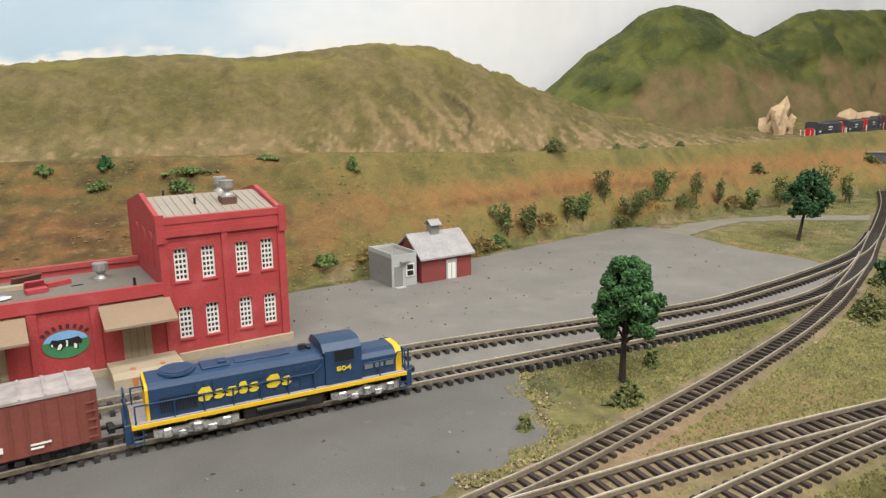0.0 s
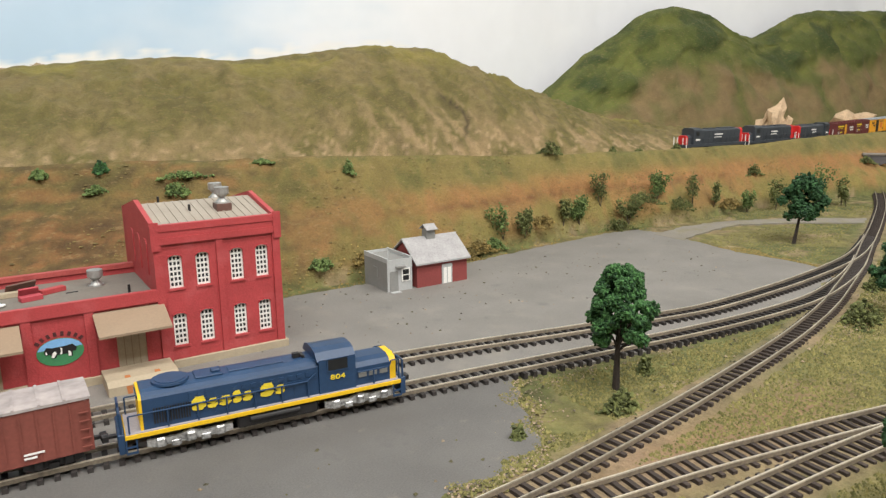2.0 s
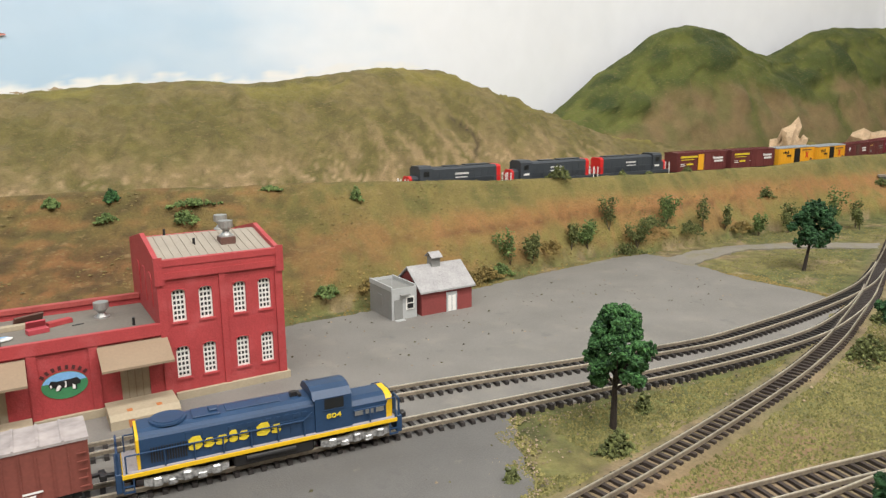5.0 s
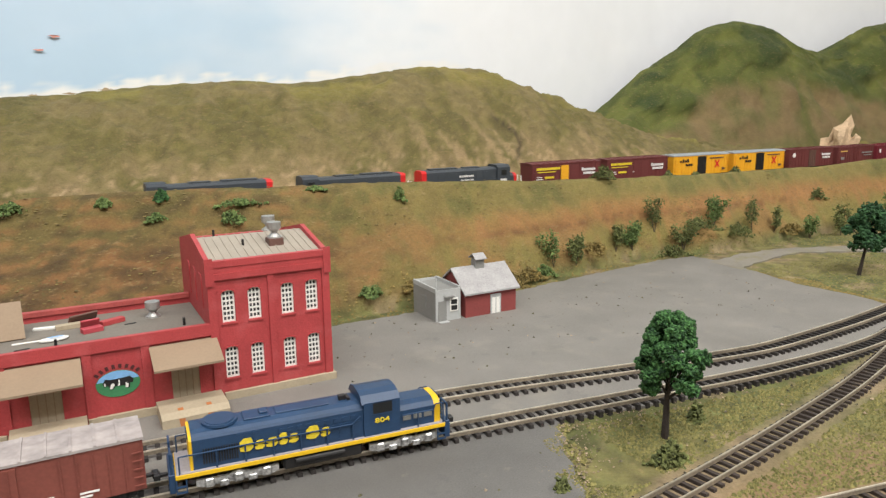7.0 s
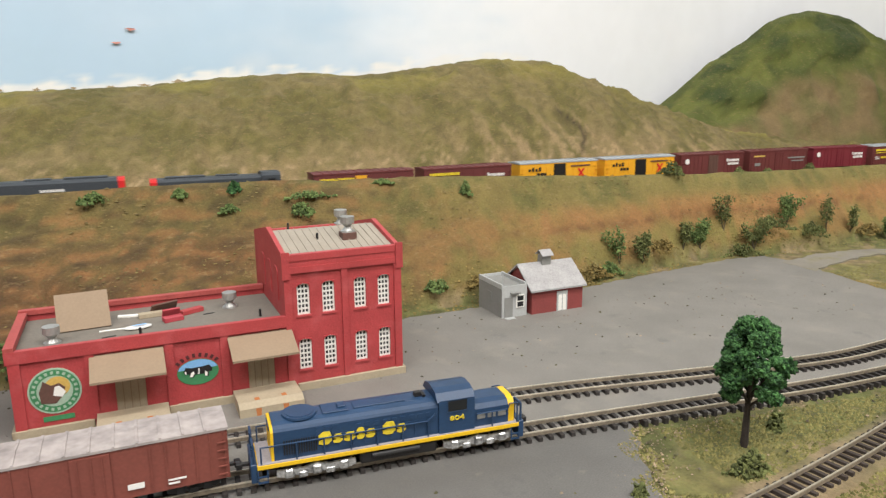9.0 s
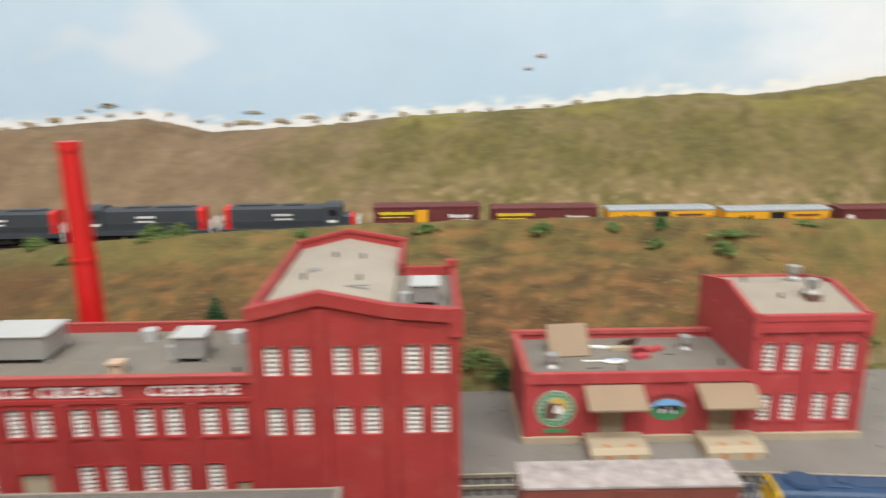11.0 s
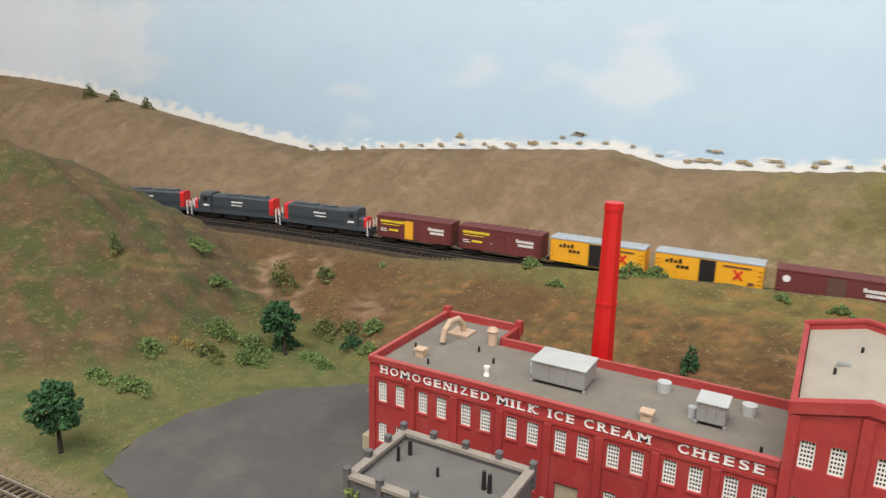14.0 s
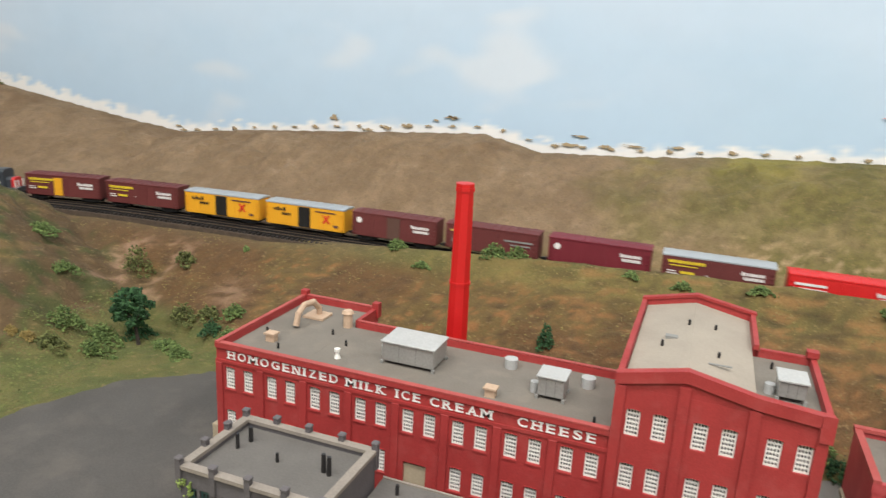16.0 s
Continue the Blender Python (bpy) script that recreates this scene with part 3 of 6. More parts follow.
# the green mountains at the end of the table
def mountains():
    x, v = np.meshgrid(np.arange(15.5, 62, 0.25), np.linspace(0, 1, 60))
    crest = line(x, (15.5, 2.2), (18.5, 3.35), (19.7, 4.01), (21.06, 4.85), (22.65, 5.53), (24.29, 6.52), (25.6, 6.98), (26.6, 7.1), (27.6, 7.05), (28.6, 6.85), (30.3, 6.24), (31.5, 5.98), (32.6, 5.97), (34.1, 6.5), (36.0, 7.22), (38.0, 7.55), (44.4, 7.77), (45.5, 7.0), (50, 6.6), (62, 6.2))
    crest = crest + 0.05 * waves(x, 0 * x, 1.6, 41)
    n = waves(x, v * 8, 3.0, 42)
    y = 18.3 + 3.9 * v + line(x, (15.5, -1.3), (18.5, -0.55), (22, 0), (40, 0), (62, -3)) + 0.35 * n * np.sin(np.pi * v)
    z = 1.45 + (crest - 1.45) * (np.sin(np.pi / 2 * v) ** 1.05) + 0.1 * waves(x * 1.6, v * 6, 1.6, 43) * np.sin(np.pi * v)
    fold = np.abs(np.sin((x - 31.6) * 0.52))
    c = mix(np.broadcast_to(rgb(0.068, 0.086, 0.016), x.shape + (3,)), rgb(0.128, 0.14, 0.03), smooth(-0.4, 0.6, n))
    c = mix(c, rgb(0.024, 0.044, 0.01), smooth(0.0, 0.45, waves(x, v * 5, 4.0, 44)) * smooth(0.3, 0.6, v) * 0.75)
    low = smooth(0.40, 0.28, v + 0.1 * waves(x, v * 3, 5.0, 45) - 0.05 * fold)
    tongue = np.exp(-(((x - 27.6 - 1.2 * (v - 0.2)) / 0.35) ** 2)) + np.exp(-(((x - 34.2 + 2 * (v - 0.2)) / 0.5) ** 2))
    low = low * (1 - 0.85 * np.clip(tongue, 0, 1))
    c = mix(c, mix(np.broadcast_to(rgb(0.21, 0.142, 0.068), x.shape + (3,)), rgb(0.15, 0.128, 0.048), smooth(-0.3, 0.6, waves(x, v * 6, 2.0, 46))), low * 0.88)
    c = mix(c, rgb(0.13, 0.125, 0.04), smooth(0.14, 0.02, v + 0.03 * n))
    tagged(sheet("mountain_backdrop", x, y, z, c, EARTH), "rounded dark green twin mountains behind the upper line", "mountain", kind="structure")


mountains()


# ---- room ----
def room():
    x, z = np.meshgrid(np.arange(-64, 84, 0.25), np.r_[-4:1:1.0, 1:9:0.09, 9:31:1.0])
    y = line(x, (-70, 4), (-58, 13), (-50, 17), (-43, 19.4), (-36, 20.5), (-28, 20.7), (8, 20.7), (11, 20.9), (14, 21.3), (17, 21.9), (20, 22.6), (23, 23.1), (28, 23.4), (44, 23.2), (50, 22), (58, 19), (66, 14.5), (90, -1)) + 0 * x
    n = waves(x, z * 2.2, 7.0, 51)
    n2 = waves(x, z * 2, 1.2, 52)
    top = ridge_z(x) + 0.06 + 0.1 * waves(x, 0 * x, 1.1, 55)
    c = mix(np.broadcast_to(rgb(0.5, 0.66, 0.8), x.shape + (3,)), rgb(0.57, 0.7, 0.82), smooth(4, 9, z + n))
    c = mix(c, rgb(0.83, 0.83, 0.82), smooth(0.25, 0.7, waves(x, z * 2.0, 13.0, 53)) * 0.4)
    c = mix(c, rgb(0.9, 0.91, 0.92), smooth(2, 13, x + 2 * n) * 0.92)
    c = mix(c, rgb(0.88, 0.88, 0.85), smooth(0.22, 0.02, z - top - 0.22 * n2) * (1 - smooth(13, 17, x)))
    c = mix(c, rgb(0.82, 0.81, 0.79), smooth(-28, -40, x) * 0.6)
    tagged(sheet("backdrop", x, y, z, c, SKY), "painted pale blue sky backdrop with white clouds", "backdrop", kind="structure")
    for name, dims in (("wall_south", (-130, -75, -28, 130, -73, 45)), ("wall_west", (-132, -75, -28, -130, 70, 45)), ("wall_east", (130, -75, -28, 132, 70, 45)), ("wall_north", (-130, 68, -28, 130, 70, 45)), ("ceiling", (-132, -75, 45, 132, 70, 47)), ("floor", (-132, -75, -30, 132, 70, -28))):
        ob = new(name, finish(name, boxes(dims), PLASTER))
        tagged(ob, "plain pale painted " + ("ceiling" if name == "ceiling" else "floor" if name == "floor" else "room wall"), name.split("_")[0], kind="structure")

    for fx, fz, w, h, mat in ((0.42, 5.48, 0.3, 0.09, PINK), (0.05, 5.14, 0.26, 0.06, PINK), (-16.09, 3.92, 0.35, 0.22, FLECK), (-14.84, 3.62, 0.6, 0.12, FLECK), (-14.12, 3.75, 0.4, 0.14, FLECK), (-13.3, 3.86, 0.34, 0.16, FLECK), (-11.82, 4.25, 0.7, 0.14, FLECK), (-12.4, 4.12, 0.3, 0.07, FLECK),
                              (-20.2, 3.2, 0.08, 0.2, BROWN), (-22.4, 2.98, 0.5, 0.1, FLECK), (-7.76, 4.01, 0.6, 0.08, FLECK), (-8.1, 3.72, 0.7, 0.14, FLECK), (-7.0, 3.78, 0.5, 0.12, FLECK), (-6.2, 3.86, 0.7, 0.1, FLECK), (-5.0, 3.93, 0.5, 0.1, FLECK), *[(fx, float(ridge_z(fx)) + 0.1 + 0.07 * math.sin(fx * 7.3), 0.22 + 0.16 * math.sin(fx * 3.1) ** 2, 0.07 + 0.05 * math.sin(fx * 5.7) ** 2, FLECK) for fx in np.arange(-22.6, 1.5, 0.83)]):
        rng = random.Random(int(fx * 100))
        bm = prism(bmesh.new(), [(fx + w / 2 * math.cos(a) * rng.uniform(0.25, 1.1), fz + h / 2 * math.sin(a) * rng.uniform(0.15, 1.2)) for a in np.arange(0, 6.28, 0.3)], 20.64, 20.66)
        tagged(new("paint_fleck", finish("paint_fleck", bm, mat)), "small tan paint fleck on the sky backdrop", "paint mark", kind="structure")


room()


# ---- pavement ----
def paved(name, outline, z, mat, label):
    """A thin painted sheet on the table with an uneven edge."""
    rng = random.Random(5)
    pts = []
    for i, (a, b) in enumerate(outline):
        c, d = outline[(i + 1) % len(outline)]
        n = max(1, int(math.hypot(c - a, d - b) / 0.16))
        for k in range(n):
            f = k / n
            pts.append((a + (c - a) * f + rng.uniform(-0.05, 0.05), b + (d - b) * f + rng.uniform(-0.05, 0.05)))
    bm = bmesh.new()
    top = [bm.verts.new((x, y, z)) for x, y in pts]
    low = [bm.verts.new((x, y, z - 0.05)) for x, y in pts]
    bm.faces.new(top)
    for i in range(len(top)):
        j = (i + 1) % len(top)
        bm.faces.new((top[i], low[i], low[j], top[j]))
    bmesh.ops.triangulate(bm, faces=[f for f in bm.faces if len(f.verts) > 4])
    tagged(new(name, finish(name, bm, mat)), label, "pavement", kind="structure")


paved("pavement", [(-3.9, 7.0), (0.0, 6.98), (1.5, 6.86), (3.7, 6.66), (4.95, 6.42), (6.1, 6.16), (9.5, 5.82), (11.0, 5.95), (12.6, 6.6), (13.25, 7.2), (13.4, 7.9), (13.2, 9.0), (13.42, 10.2), (13.65, 11.2), (13.45, 12.0), (12.3, 12.1), (8.6, 11.6), (6.5, 11.3), (4.2, 11.2), (1.0, 10.9), (-3.9, 10.5)], 0.04, ASPHALT, "pale grey painted asphalt yard with faint stains")
paved("pavement", [(-3.9, 4.5), (3.1, 4.56), (3.5, 4.58), (3.85, 4.64), (4.15, 4.8), (4.36, 5.16), (4.63, 5.62), (4.89, 6.19), (5.3, 6.5), (3.7, 6.8), (1.5, 7.0), (0.0, 7.1), (-3.9, 7.15)], 0.036, ASPHALT_D, "darker grey painted asphalt before the track")
paved("road", [(13.3, 11.3), (14.6, 11.6), (15.7, 11.55), (17.1, 11.15), (18.5, 10.45), (19.3, 9.7), (20.3, 9.3), (22.0, 8.8), (21.0, 8.2), (19.1, 8.93), (18.5, 9.5), (17.4, 10.3), (16.1, 10.95), (15.1, 10.95), (13.3, 10.5)], 0.043, ROAD, "dusty pale grey road that leaves the yard")
paved("parking_lot", [(-3.88, 4.5), (-3.88, 10.5), (-10.0, 10.2), (-12.3, 9.6), (-13.6, 8.5), (-14.2, 7.0), (-14.3, 5.9), (-13.9, 5.0), (-12.7, 4.7), (-11.0, 4.6)], 0.036, DARK_LOT, "dark grey painted lot with worn edges")


# ---- tracks ----
def glide(knots, step):
    """A smooth line through knots of any width, as evenly spaced points."""
    p = np.array(knots, float)
    out = []
    for i in range(len(p) - 1):
        a, b, c, d = p[max(i - 1, 0)], p[i], p[i + 1], p[min(i + 2, len(p) - 1)]
        for k in range(40):
            t = k / 40
            out.append(0.5 * (2 * b + (c - a) * t + (2 * a - 5 * b + 4 * c - d) * t * t + (3 * b - a - 3 * c + d) * t**3))
    out = np.array(out + [p[-1]])
    s = np.r_[0, np.cumsum(np.linalg.norm(np.diff(out, axis=0), axis=1))]
    even = np.arange(0, s[-1], step)
    return np.stack([np.interp(even, s, out[:, k]) for k in range(p.shape[1])], 1)


GAUGE, TIE_TOP, RAIL_TOP = 0.25, 0.085, 0.135


def ribbon(bm, pts, off, w, z0, z1):
    """A bar of width w along a line, off to its left."""
    d = np.gradient(pts[:, :2], axis=0)
    d /= np.linalg.norm(d, axis=1)[:, None]
    n = np.stack([-d[:, 1], d[:, 0]], 1)
    base = pts[:, 2] if pts.shape[1] > 2 else np.zeros(len(pts))
    rows = []
    for i in range(len(pts)):
        a, b = pts[i, :2] + n[i] * (off - w / 2), pts[i, :2] + n[i] * (off + w / 2)
        rows.append([bm.verts.new((*a, base[i] + z0)), bm.verts.new((*a, base[i] + z1)), bm.verts.new((*b, base[i] + z1)), bm.verts.new((*b, base[i] + z0))])
    for r, q in zip(rows, rows[1:]):
        for k in range(4):
            bm.faces.new((r[k], q[k], q[(k + 1) % 4], r[(k + 1) % 4]))
    bm.faces.new(rows[0]), bm.faces.new(rows[-1][::-1])
    return bm


def tie_mesh(length, mat):
    bm = bmesh.new()
    prism(bm, [(-0.029, -0.06), (0.029, -0.06), (0.024, 0.055), (-0.024, 0.055)], -length / 2, length / 2)
    return finish("sleeper", bm, mat)


TIE_ME, TIE_ME_B, TIE_ME_S = tie_mesh(0.41, TIE), tie_mesh(0.42, TIE_BROWN), tie_mesh(0.36, TIE_BROWN)


def track(knots, label, brown=False, joined=False, spacing=0.135, gauge=GAUGE, worn=False):
    ob = thing("railway_track", label, "railway track", kind="structure")
    pts = glide(knots, 0.2)
    for side in (-1, 1):
        part("rail", ribbon(bmesh.new(), pts, side * gauge / 2, 0.017, TIE_TOP - 0.004, RAIL_TOP - 0.014), BLACK if joined else RAIL_SIDE, ob)
        part("rail_head", ribbon(bmesh.new(), pts, side * gauge / 2, 0.0145, RAIL_TOP - 0.013, RAIL_TOP), RAIL_DULL if joined else RAIL_WORN if worn else RAIL, ob)
    if joined:
        part("roadbed", ribbon(bmesh.new(), pts, 0, 0.56, -0.3, 0.036), BALLAST, ob)
    ties = glide(knots, spacing)
    d = np.gradient(ties[:, :2], axis=0)
    if joined:
        bm = bmesh.new()
        for p, q in zip(ties, d):
            ex = Vector((q[0], q[1], 0)).normalized()
            ey = Vector((-ex.y, ex.x, 0))
            c = Vector((p[0], p[1], (p[2] if len(p) > 2 else 0) + 0.03))
            vs = [bm.verts.new(c + ex * a + ey * b + Vector((0, 0, h))) for h in (0, 0.055) for a, b in ((-0.035, -0.23), (0.035, -0.23), (0.035, 0.23), (-0.035, 0.23))]
            for f in ((4, 5, 6, 7), (0, 1, 5, 4), (1, 2, 6, 5), (2, 3, 7, 6), (3, 0, 4, 7)):
                bm.faces.new([vs[k] for k in f])
        tagged(part("sleepers", bm, TIE, ob), kind="stuff")
    else:
        for p, q in zip(ties[:300], d):
            again("sleeper", TIE_ME_S if worn else TIE_ME_B if brown else TIE_ME, ob, p[0], p[1], (p[2] if len(p) > 2 else 0) + 0.03, math.degrees(math.atan2(q[1], q[0])))
    return ob


LOCO_LINE = [(-8.0, 7.0), (-3.0, 7.0), (0.0, 6.98), (1.5, 6.86), (3.7, 6.66), (6.15, 6.34), (8.0, 6.1), (9.5, 6.01), (10.6, 6.03), (11.5, 6.15), (12.8, 6.48), (13.9, 6.86), (14.7, 7.2)]
SIDING = [(-8.0, 7.95), (-3.0, 7.95), (0.7, 7.92), (4.2, 7.54), (6.76, 7.06), (8.4, 6.77), (9.4, 6.68), (11.05, 6.76), (12.1, 6.86), (13.4, 7.04), (14.7, 7.32), (16.2, 7.84), (17.0, 8.17)]


def upper_z(x):
    return float(rim_z(x))


UPPER = [(x, y, upper_z(x)) for x, y in UPPER_XY]
UPPER_2 = [(x, y - 0.5, upper_z(x) + 0.01) for x, y in UPPER_XY[:7]]


# ---- dairy shed with a tower ----
def vent(parent, x, y, z, s=1.0):
    """A turned roof ventilator: flange, throat and drum."""
    bm = bmesh.new()
    cyl(bm, (x, y, z), 0.1 * s, 0.095 * s, 0.02 * s, 14), cyl(bm, (x, y, z + 0.02 * s), 0.08 * s, 0.03 * s, 0.06 * s, 14)
    cyl(bm, (x, y, z + 0.075 * s), 0.045 * s, 0.085 * s, 0.05 * s, 14), cyl(bm, (x, y, z + 0.12 * s), 0.095 * s, 0.095 * s, 0.09 * s, 14)
    return part("roof_ventilator", bm, ALUM, parent, "dull aluminium roof ventilator")


def pipe_stub(parent, x, y, z, r=0.018, h=0.1):
    return part("vent_pipe", cyl(bmesh.new(), (x, y, z), r, r * 0.9, h, 8), BLACK, parent)


WIN_A, WIN_B = lattice(0.165, 0.42, 3, 6), lattice(0.165, 0.36, 4, 6)
PANE_A, PANE_B = slab(0.165, 0.42, 0.008, GLASS), slab(0.165, 0.36, 0.008, GLASS)


def arch_head(w, h, mat, drop):
    """The two corner fillets that round a window opening's head."""
    bm = bmesh.new()
    for side in (-1, 1):
        prism(bm, [(side * w / 2, h), (side * w / 2, h - drop), (side * w * 0.4, h - drop * 0.45), (side * w * 0.22, h - drop * 0.12), (side * 0.002, h)][::side], -0.03, 0.008)
    return finish("arch_head", bm, mat)


HEAD_A, HEAD_B = arch_head(0.165, 0.42, RED_A, 0.04), arch_head(0.165, 0.36, RED_B, 0.018)


def sash(parent, me, pane, x, y, z, rz=0):
    w = again("window", me, parent, x, y, z, rz)
    again("pane", pane, w, 0, 0.0095, 0)
    again("arch_head", HEAD_A if me is WIN_A else HEAD_B, w, 0, -0.011, 0)


def pieces(name, rows, mat, parent, label="", bevel=0.0):
    """Boxes, each a part of its own."""
    for r in rows:
        part(name, boxes(r, bevel=bevel), mat, parent, label)


def disc(bm, x, z, rx, rz, y0, y1, seg=28):
    return prism(bm, [(x + rx * math.cos(2 * math.pi * k / seg), z + rz * math.sin(2 * math.pi * k / seg)) for k in range(seg)], y0, y1)


def bars_on_arc(bm, cx, cz, r, a0, a1, n, h, w, y0, y1, rz=1.0):
    """Unreadable lettering bent round a sign, as short bars."""
    for k in range(n):
        a = radians(a0 + (a1 - a0) * k / (n - 1))
        px, pz = cx + r * math.cos(a), cz + r * rz * math.sin(a)
        t, u = Vector((math.sin(a), -math.cos(a))), Vector((math.cos(a), math.sin(a)))
        prism(bm, [(px + t.x * i * w / 2 + u.x * j * h / 2, pz + t.y * i * w / 2 + u.y * j * h / 2) for i, j in ((-1, -1), (1, -1), (1, 1), (-1, 1))], y0, y1)
    return bm


def dairy_shed():
    ob = thing("dairy_building", "rose red brick dairy shed with tower and loading docks", "building")
    y0 = 8.99
    lows = [1.845, 2.175, 2.605, 2.935]
    holes = [(x - 0.0825, 1.055, x + 0.0825, 1.475) for x in lows] + [(x - 0.0825, 0.315, x + 0.0825, 0.735) for x in lows]
    doors = [(-0.43, 0.15, -0.1, 0.63), (1.1, 0.15, 1.43, 0.63)]
    bm = bmesh.new()
    pierced(bm, -1.48, 1.6, 0, 1.07, doors, y0, y0 + 0.06)
    box(bm, -1.48, y0 + 0.063, 0, -1.42, 10.44, 1.07), box(bm, -1.48, 10.443, 0, 1.6, 10.5, 1.1)
    part("wall", bm, RED_A, ob, "rose red low wall")
    bm = bmesh.new()
    pierced(bm, 1.6, 3.18, 0, 1.8, holes, y0, y0 + 0.06)
    part("tower_wall", bm, RED_A, ob)
    gable = [(9.053, 0), (10.97, 0), (10.97, 1.86), (9.98, 2.06), (9.053, 1.87)]
    for a, b in ((1.6, 1.66), (3.12, 3.18)):
        part("gable_wall", profile(bmesh.new(), gable, a, b), RED_A, ob)
    part("tower_back", boxes((1.663, 10.9, 0, 3.117, 10.96, 1.85)), RED_A, ob)
    pieces("pilaster", [(x, y0 - 0.025, 0.14, x + w, y0 - 0.001, 0.93) for x, w in ((-1.48, 0.12), (-0.72, 0.1), (0.14, 0.1), (0.78, 0.1))], RED_A, ob)
    pieces("fascia", [(-1.5, y0 - 0.032, 0.93, 1.6, y0 - 0.001, 1.075)], RED_A, ob)
    pieces("pilaster", [(x, y0 - 0.026, 0.14, x + w, y0 - 0.001, 1.62) for x, w in ((1.6, 0.1), (2.35, 0.08), (3.08, 0.1))], RED_A, ob)
    pieces("corner_post", [(3.1, y0 - 0.045, 1.55, 3.2, y0 - 0.035, 1.9), (1.58, y0 - 0.045, 1.55, 1.68, y0 - 0.035, 1.9)], RED_A, ob)
    bm = bmesh.new()
    box(bm, 1.58, y0 - 0.034, 1.62, 3.2, y0 - 0.001, 1.7), box(bm, 1.59, y0 - 0.024, 1.7, 3.19, y0 - 0.001, 1.78), box(bm, 1.58, y0 - 0.034, 1.78, 3.2, y0 + 0.06, 1.86)
    part("cornice", bm, RED_A, ob)
    for x in lows:
        for z in (1.055, 0.315):
            sash(ob, WIN_A, PANE_A, x, y0 + 0.03, z)
    pieces("sill", [(x - 0.1, y0 - 0.015, z - 0.025, x + 0.1, y0 - 0.001, z - 0.002) for x in lows for z in (1.055, 0.315)], RED_A, ob)
    for y in (9.4, 9.85, 10.3):
        bm = bmesh.new()
        profile(bm, [(y - 0.1, 1.2), (y + 0.1, 1.2), (y + 0.1, 1.58), (y + 0.06, 1.64), (y - 0.06, 1.64), (y - 0.1, 1.58)], 1.585, 1.599)
        part("blind_window", bm, RED_A, ob)
    pieces("foundation", [(-1.5, y0 - 0.05, 0.0, -0.68, y0 - 0.003, 0.14), (0.14, y0 - 0.05, 0.0, 0.9, y0 - 0.003, 0.14), (1.72, y0 - 0.05, 0.0, 3.22, y0 - 0.003, 0.14), (-1.53, y0, 0, -1.483, 10.4, 0.12), (3.183, y0, 0, 3.22, 10.9, 0.14)], CREAM, ob, "cream concrete foundation strip", 0.006)
    bm = bmesh.new()
    box(bm, -1.42, y0 + 0.063, 0.95, 1.598, 10.44, 1.0)
    part("roof", bm, ROOF, ob, "flat grey tan roof")
    bm = bmesh.new()
    for side in (0, 1):
        ya, za, yb, zb = (9.06, 1.82, 9.98, 2.0) if not side else (10.9, 1.82, 9.98, 2.0)
        profile(bm, [(ya, za), (yb, zb), (yb, zb - 0.04), (ya, za - 0.04)], 1.663, 3.117)
    part("tower_roof", bm, ROOF_L, ob, "pale tan standing seam roof")
    bm = bmesh.new()
    for k in range(1, 14):
        x = 1.66 + k * 0.105
        profile(bm, [(9.06, 1.823), (9.97, 2.003), (9.97, 2.010), (9.06, 1.830)], x - 0.006, x + 0.006)
    part("roof_seam", bm, ROOF_L, ob)
    bm = bmesh.new()
    box(bm, -1.5, 8.96, 1.05, -1.4, 10.5, 1.12), box(bm, -1.5, 10.42, 1.08, 1.59, 10.52, 1.14)
    part("parapet_cap", bm, RED_CAP, ob, "parapet edge painted paler red for wear and light from above")
    for x0 in (-0.67, 0.87):
        bm = bmesh.new()
        profile(bm, [(8.58, 0.72), (8.985, 0.9), (8.985, 0.875), (8.58, 0.692)], x0, x0 + 0.8)
        part("awning", bm, TAN, ob, "tan board awning over a dock door")
        for x in (x0 + 0.08, x0 + 0.7):
            part("bracket", profile(bmesh.new(), [(8.6, 0.695), (8.985, 0.66), (8.985, 0.64), (8.6, 0.68)], x, x + 0.02), RED_A, ob)
        bm = bmesh.new()
        profile(bm, [(8.44, 0), (8.95, 0), (8.95, 0.2), (8.53, 0.2), (8.44, 0.145)], x0 + 0.02, x0 + 0.8)
        dock = part("loading_dock", bm, CREAM, ob, "cream concrete loading dock with rust stains")
        bm = bmesh.new()
        for x in (x0 + 0.22, x0 + 0.55):
            prism(bm, [(x, 0.04), (x + 0.05, 0.02), (x + 0.06, 0.135), (x - 0.01, 0.14)], 8.437, 8.4395)
            box(bm, x, 8.54, 0.2005, x + 0.06, 8.62, 0.203)
        part("rust_streak", bm, RUST, dock)
    for a, b, c, d in doors:
        door = part("dock_door", boxes((a, y0 + 0.012, b, c, y0 + 0.055, d)), CREAM, ob, "cream sliding dock door")
        part("door_rib", boxes(*[(a + (c - a) * k / 4 - 0.004, y0 + 0.008, b, a + (c - a) * k / 4 + 0.004, y0 + 0.0115, d) for k in (1, 2, 3)]), TAN, door)
    # oval sign with a pasture
    yf = y0 - 0.002
    sign = part("oval_sign", disc(bmesh.new(), 0.5, 0.51, 0.245, 0.165, yf - 0.006, yf), SIGN_G, ob, "green oval pasture sign with a black and white cow")
    bm = bmesh.new()
    prism(bm, [(0.5 + 0.235 * math.cos(radians(a)), 0.52 + 0.15 * math.sin(radians(a))) for a in range(12, 169, 6)], yf - 0.008, yf - 0.0065)
    part("sign_sky", bm, SIGN_B, sign)
    bm = bmesh.new()
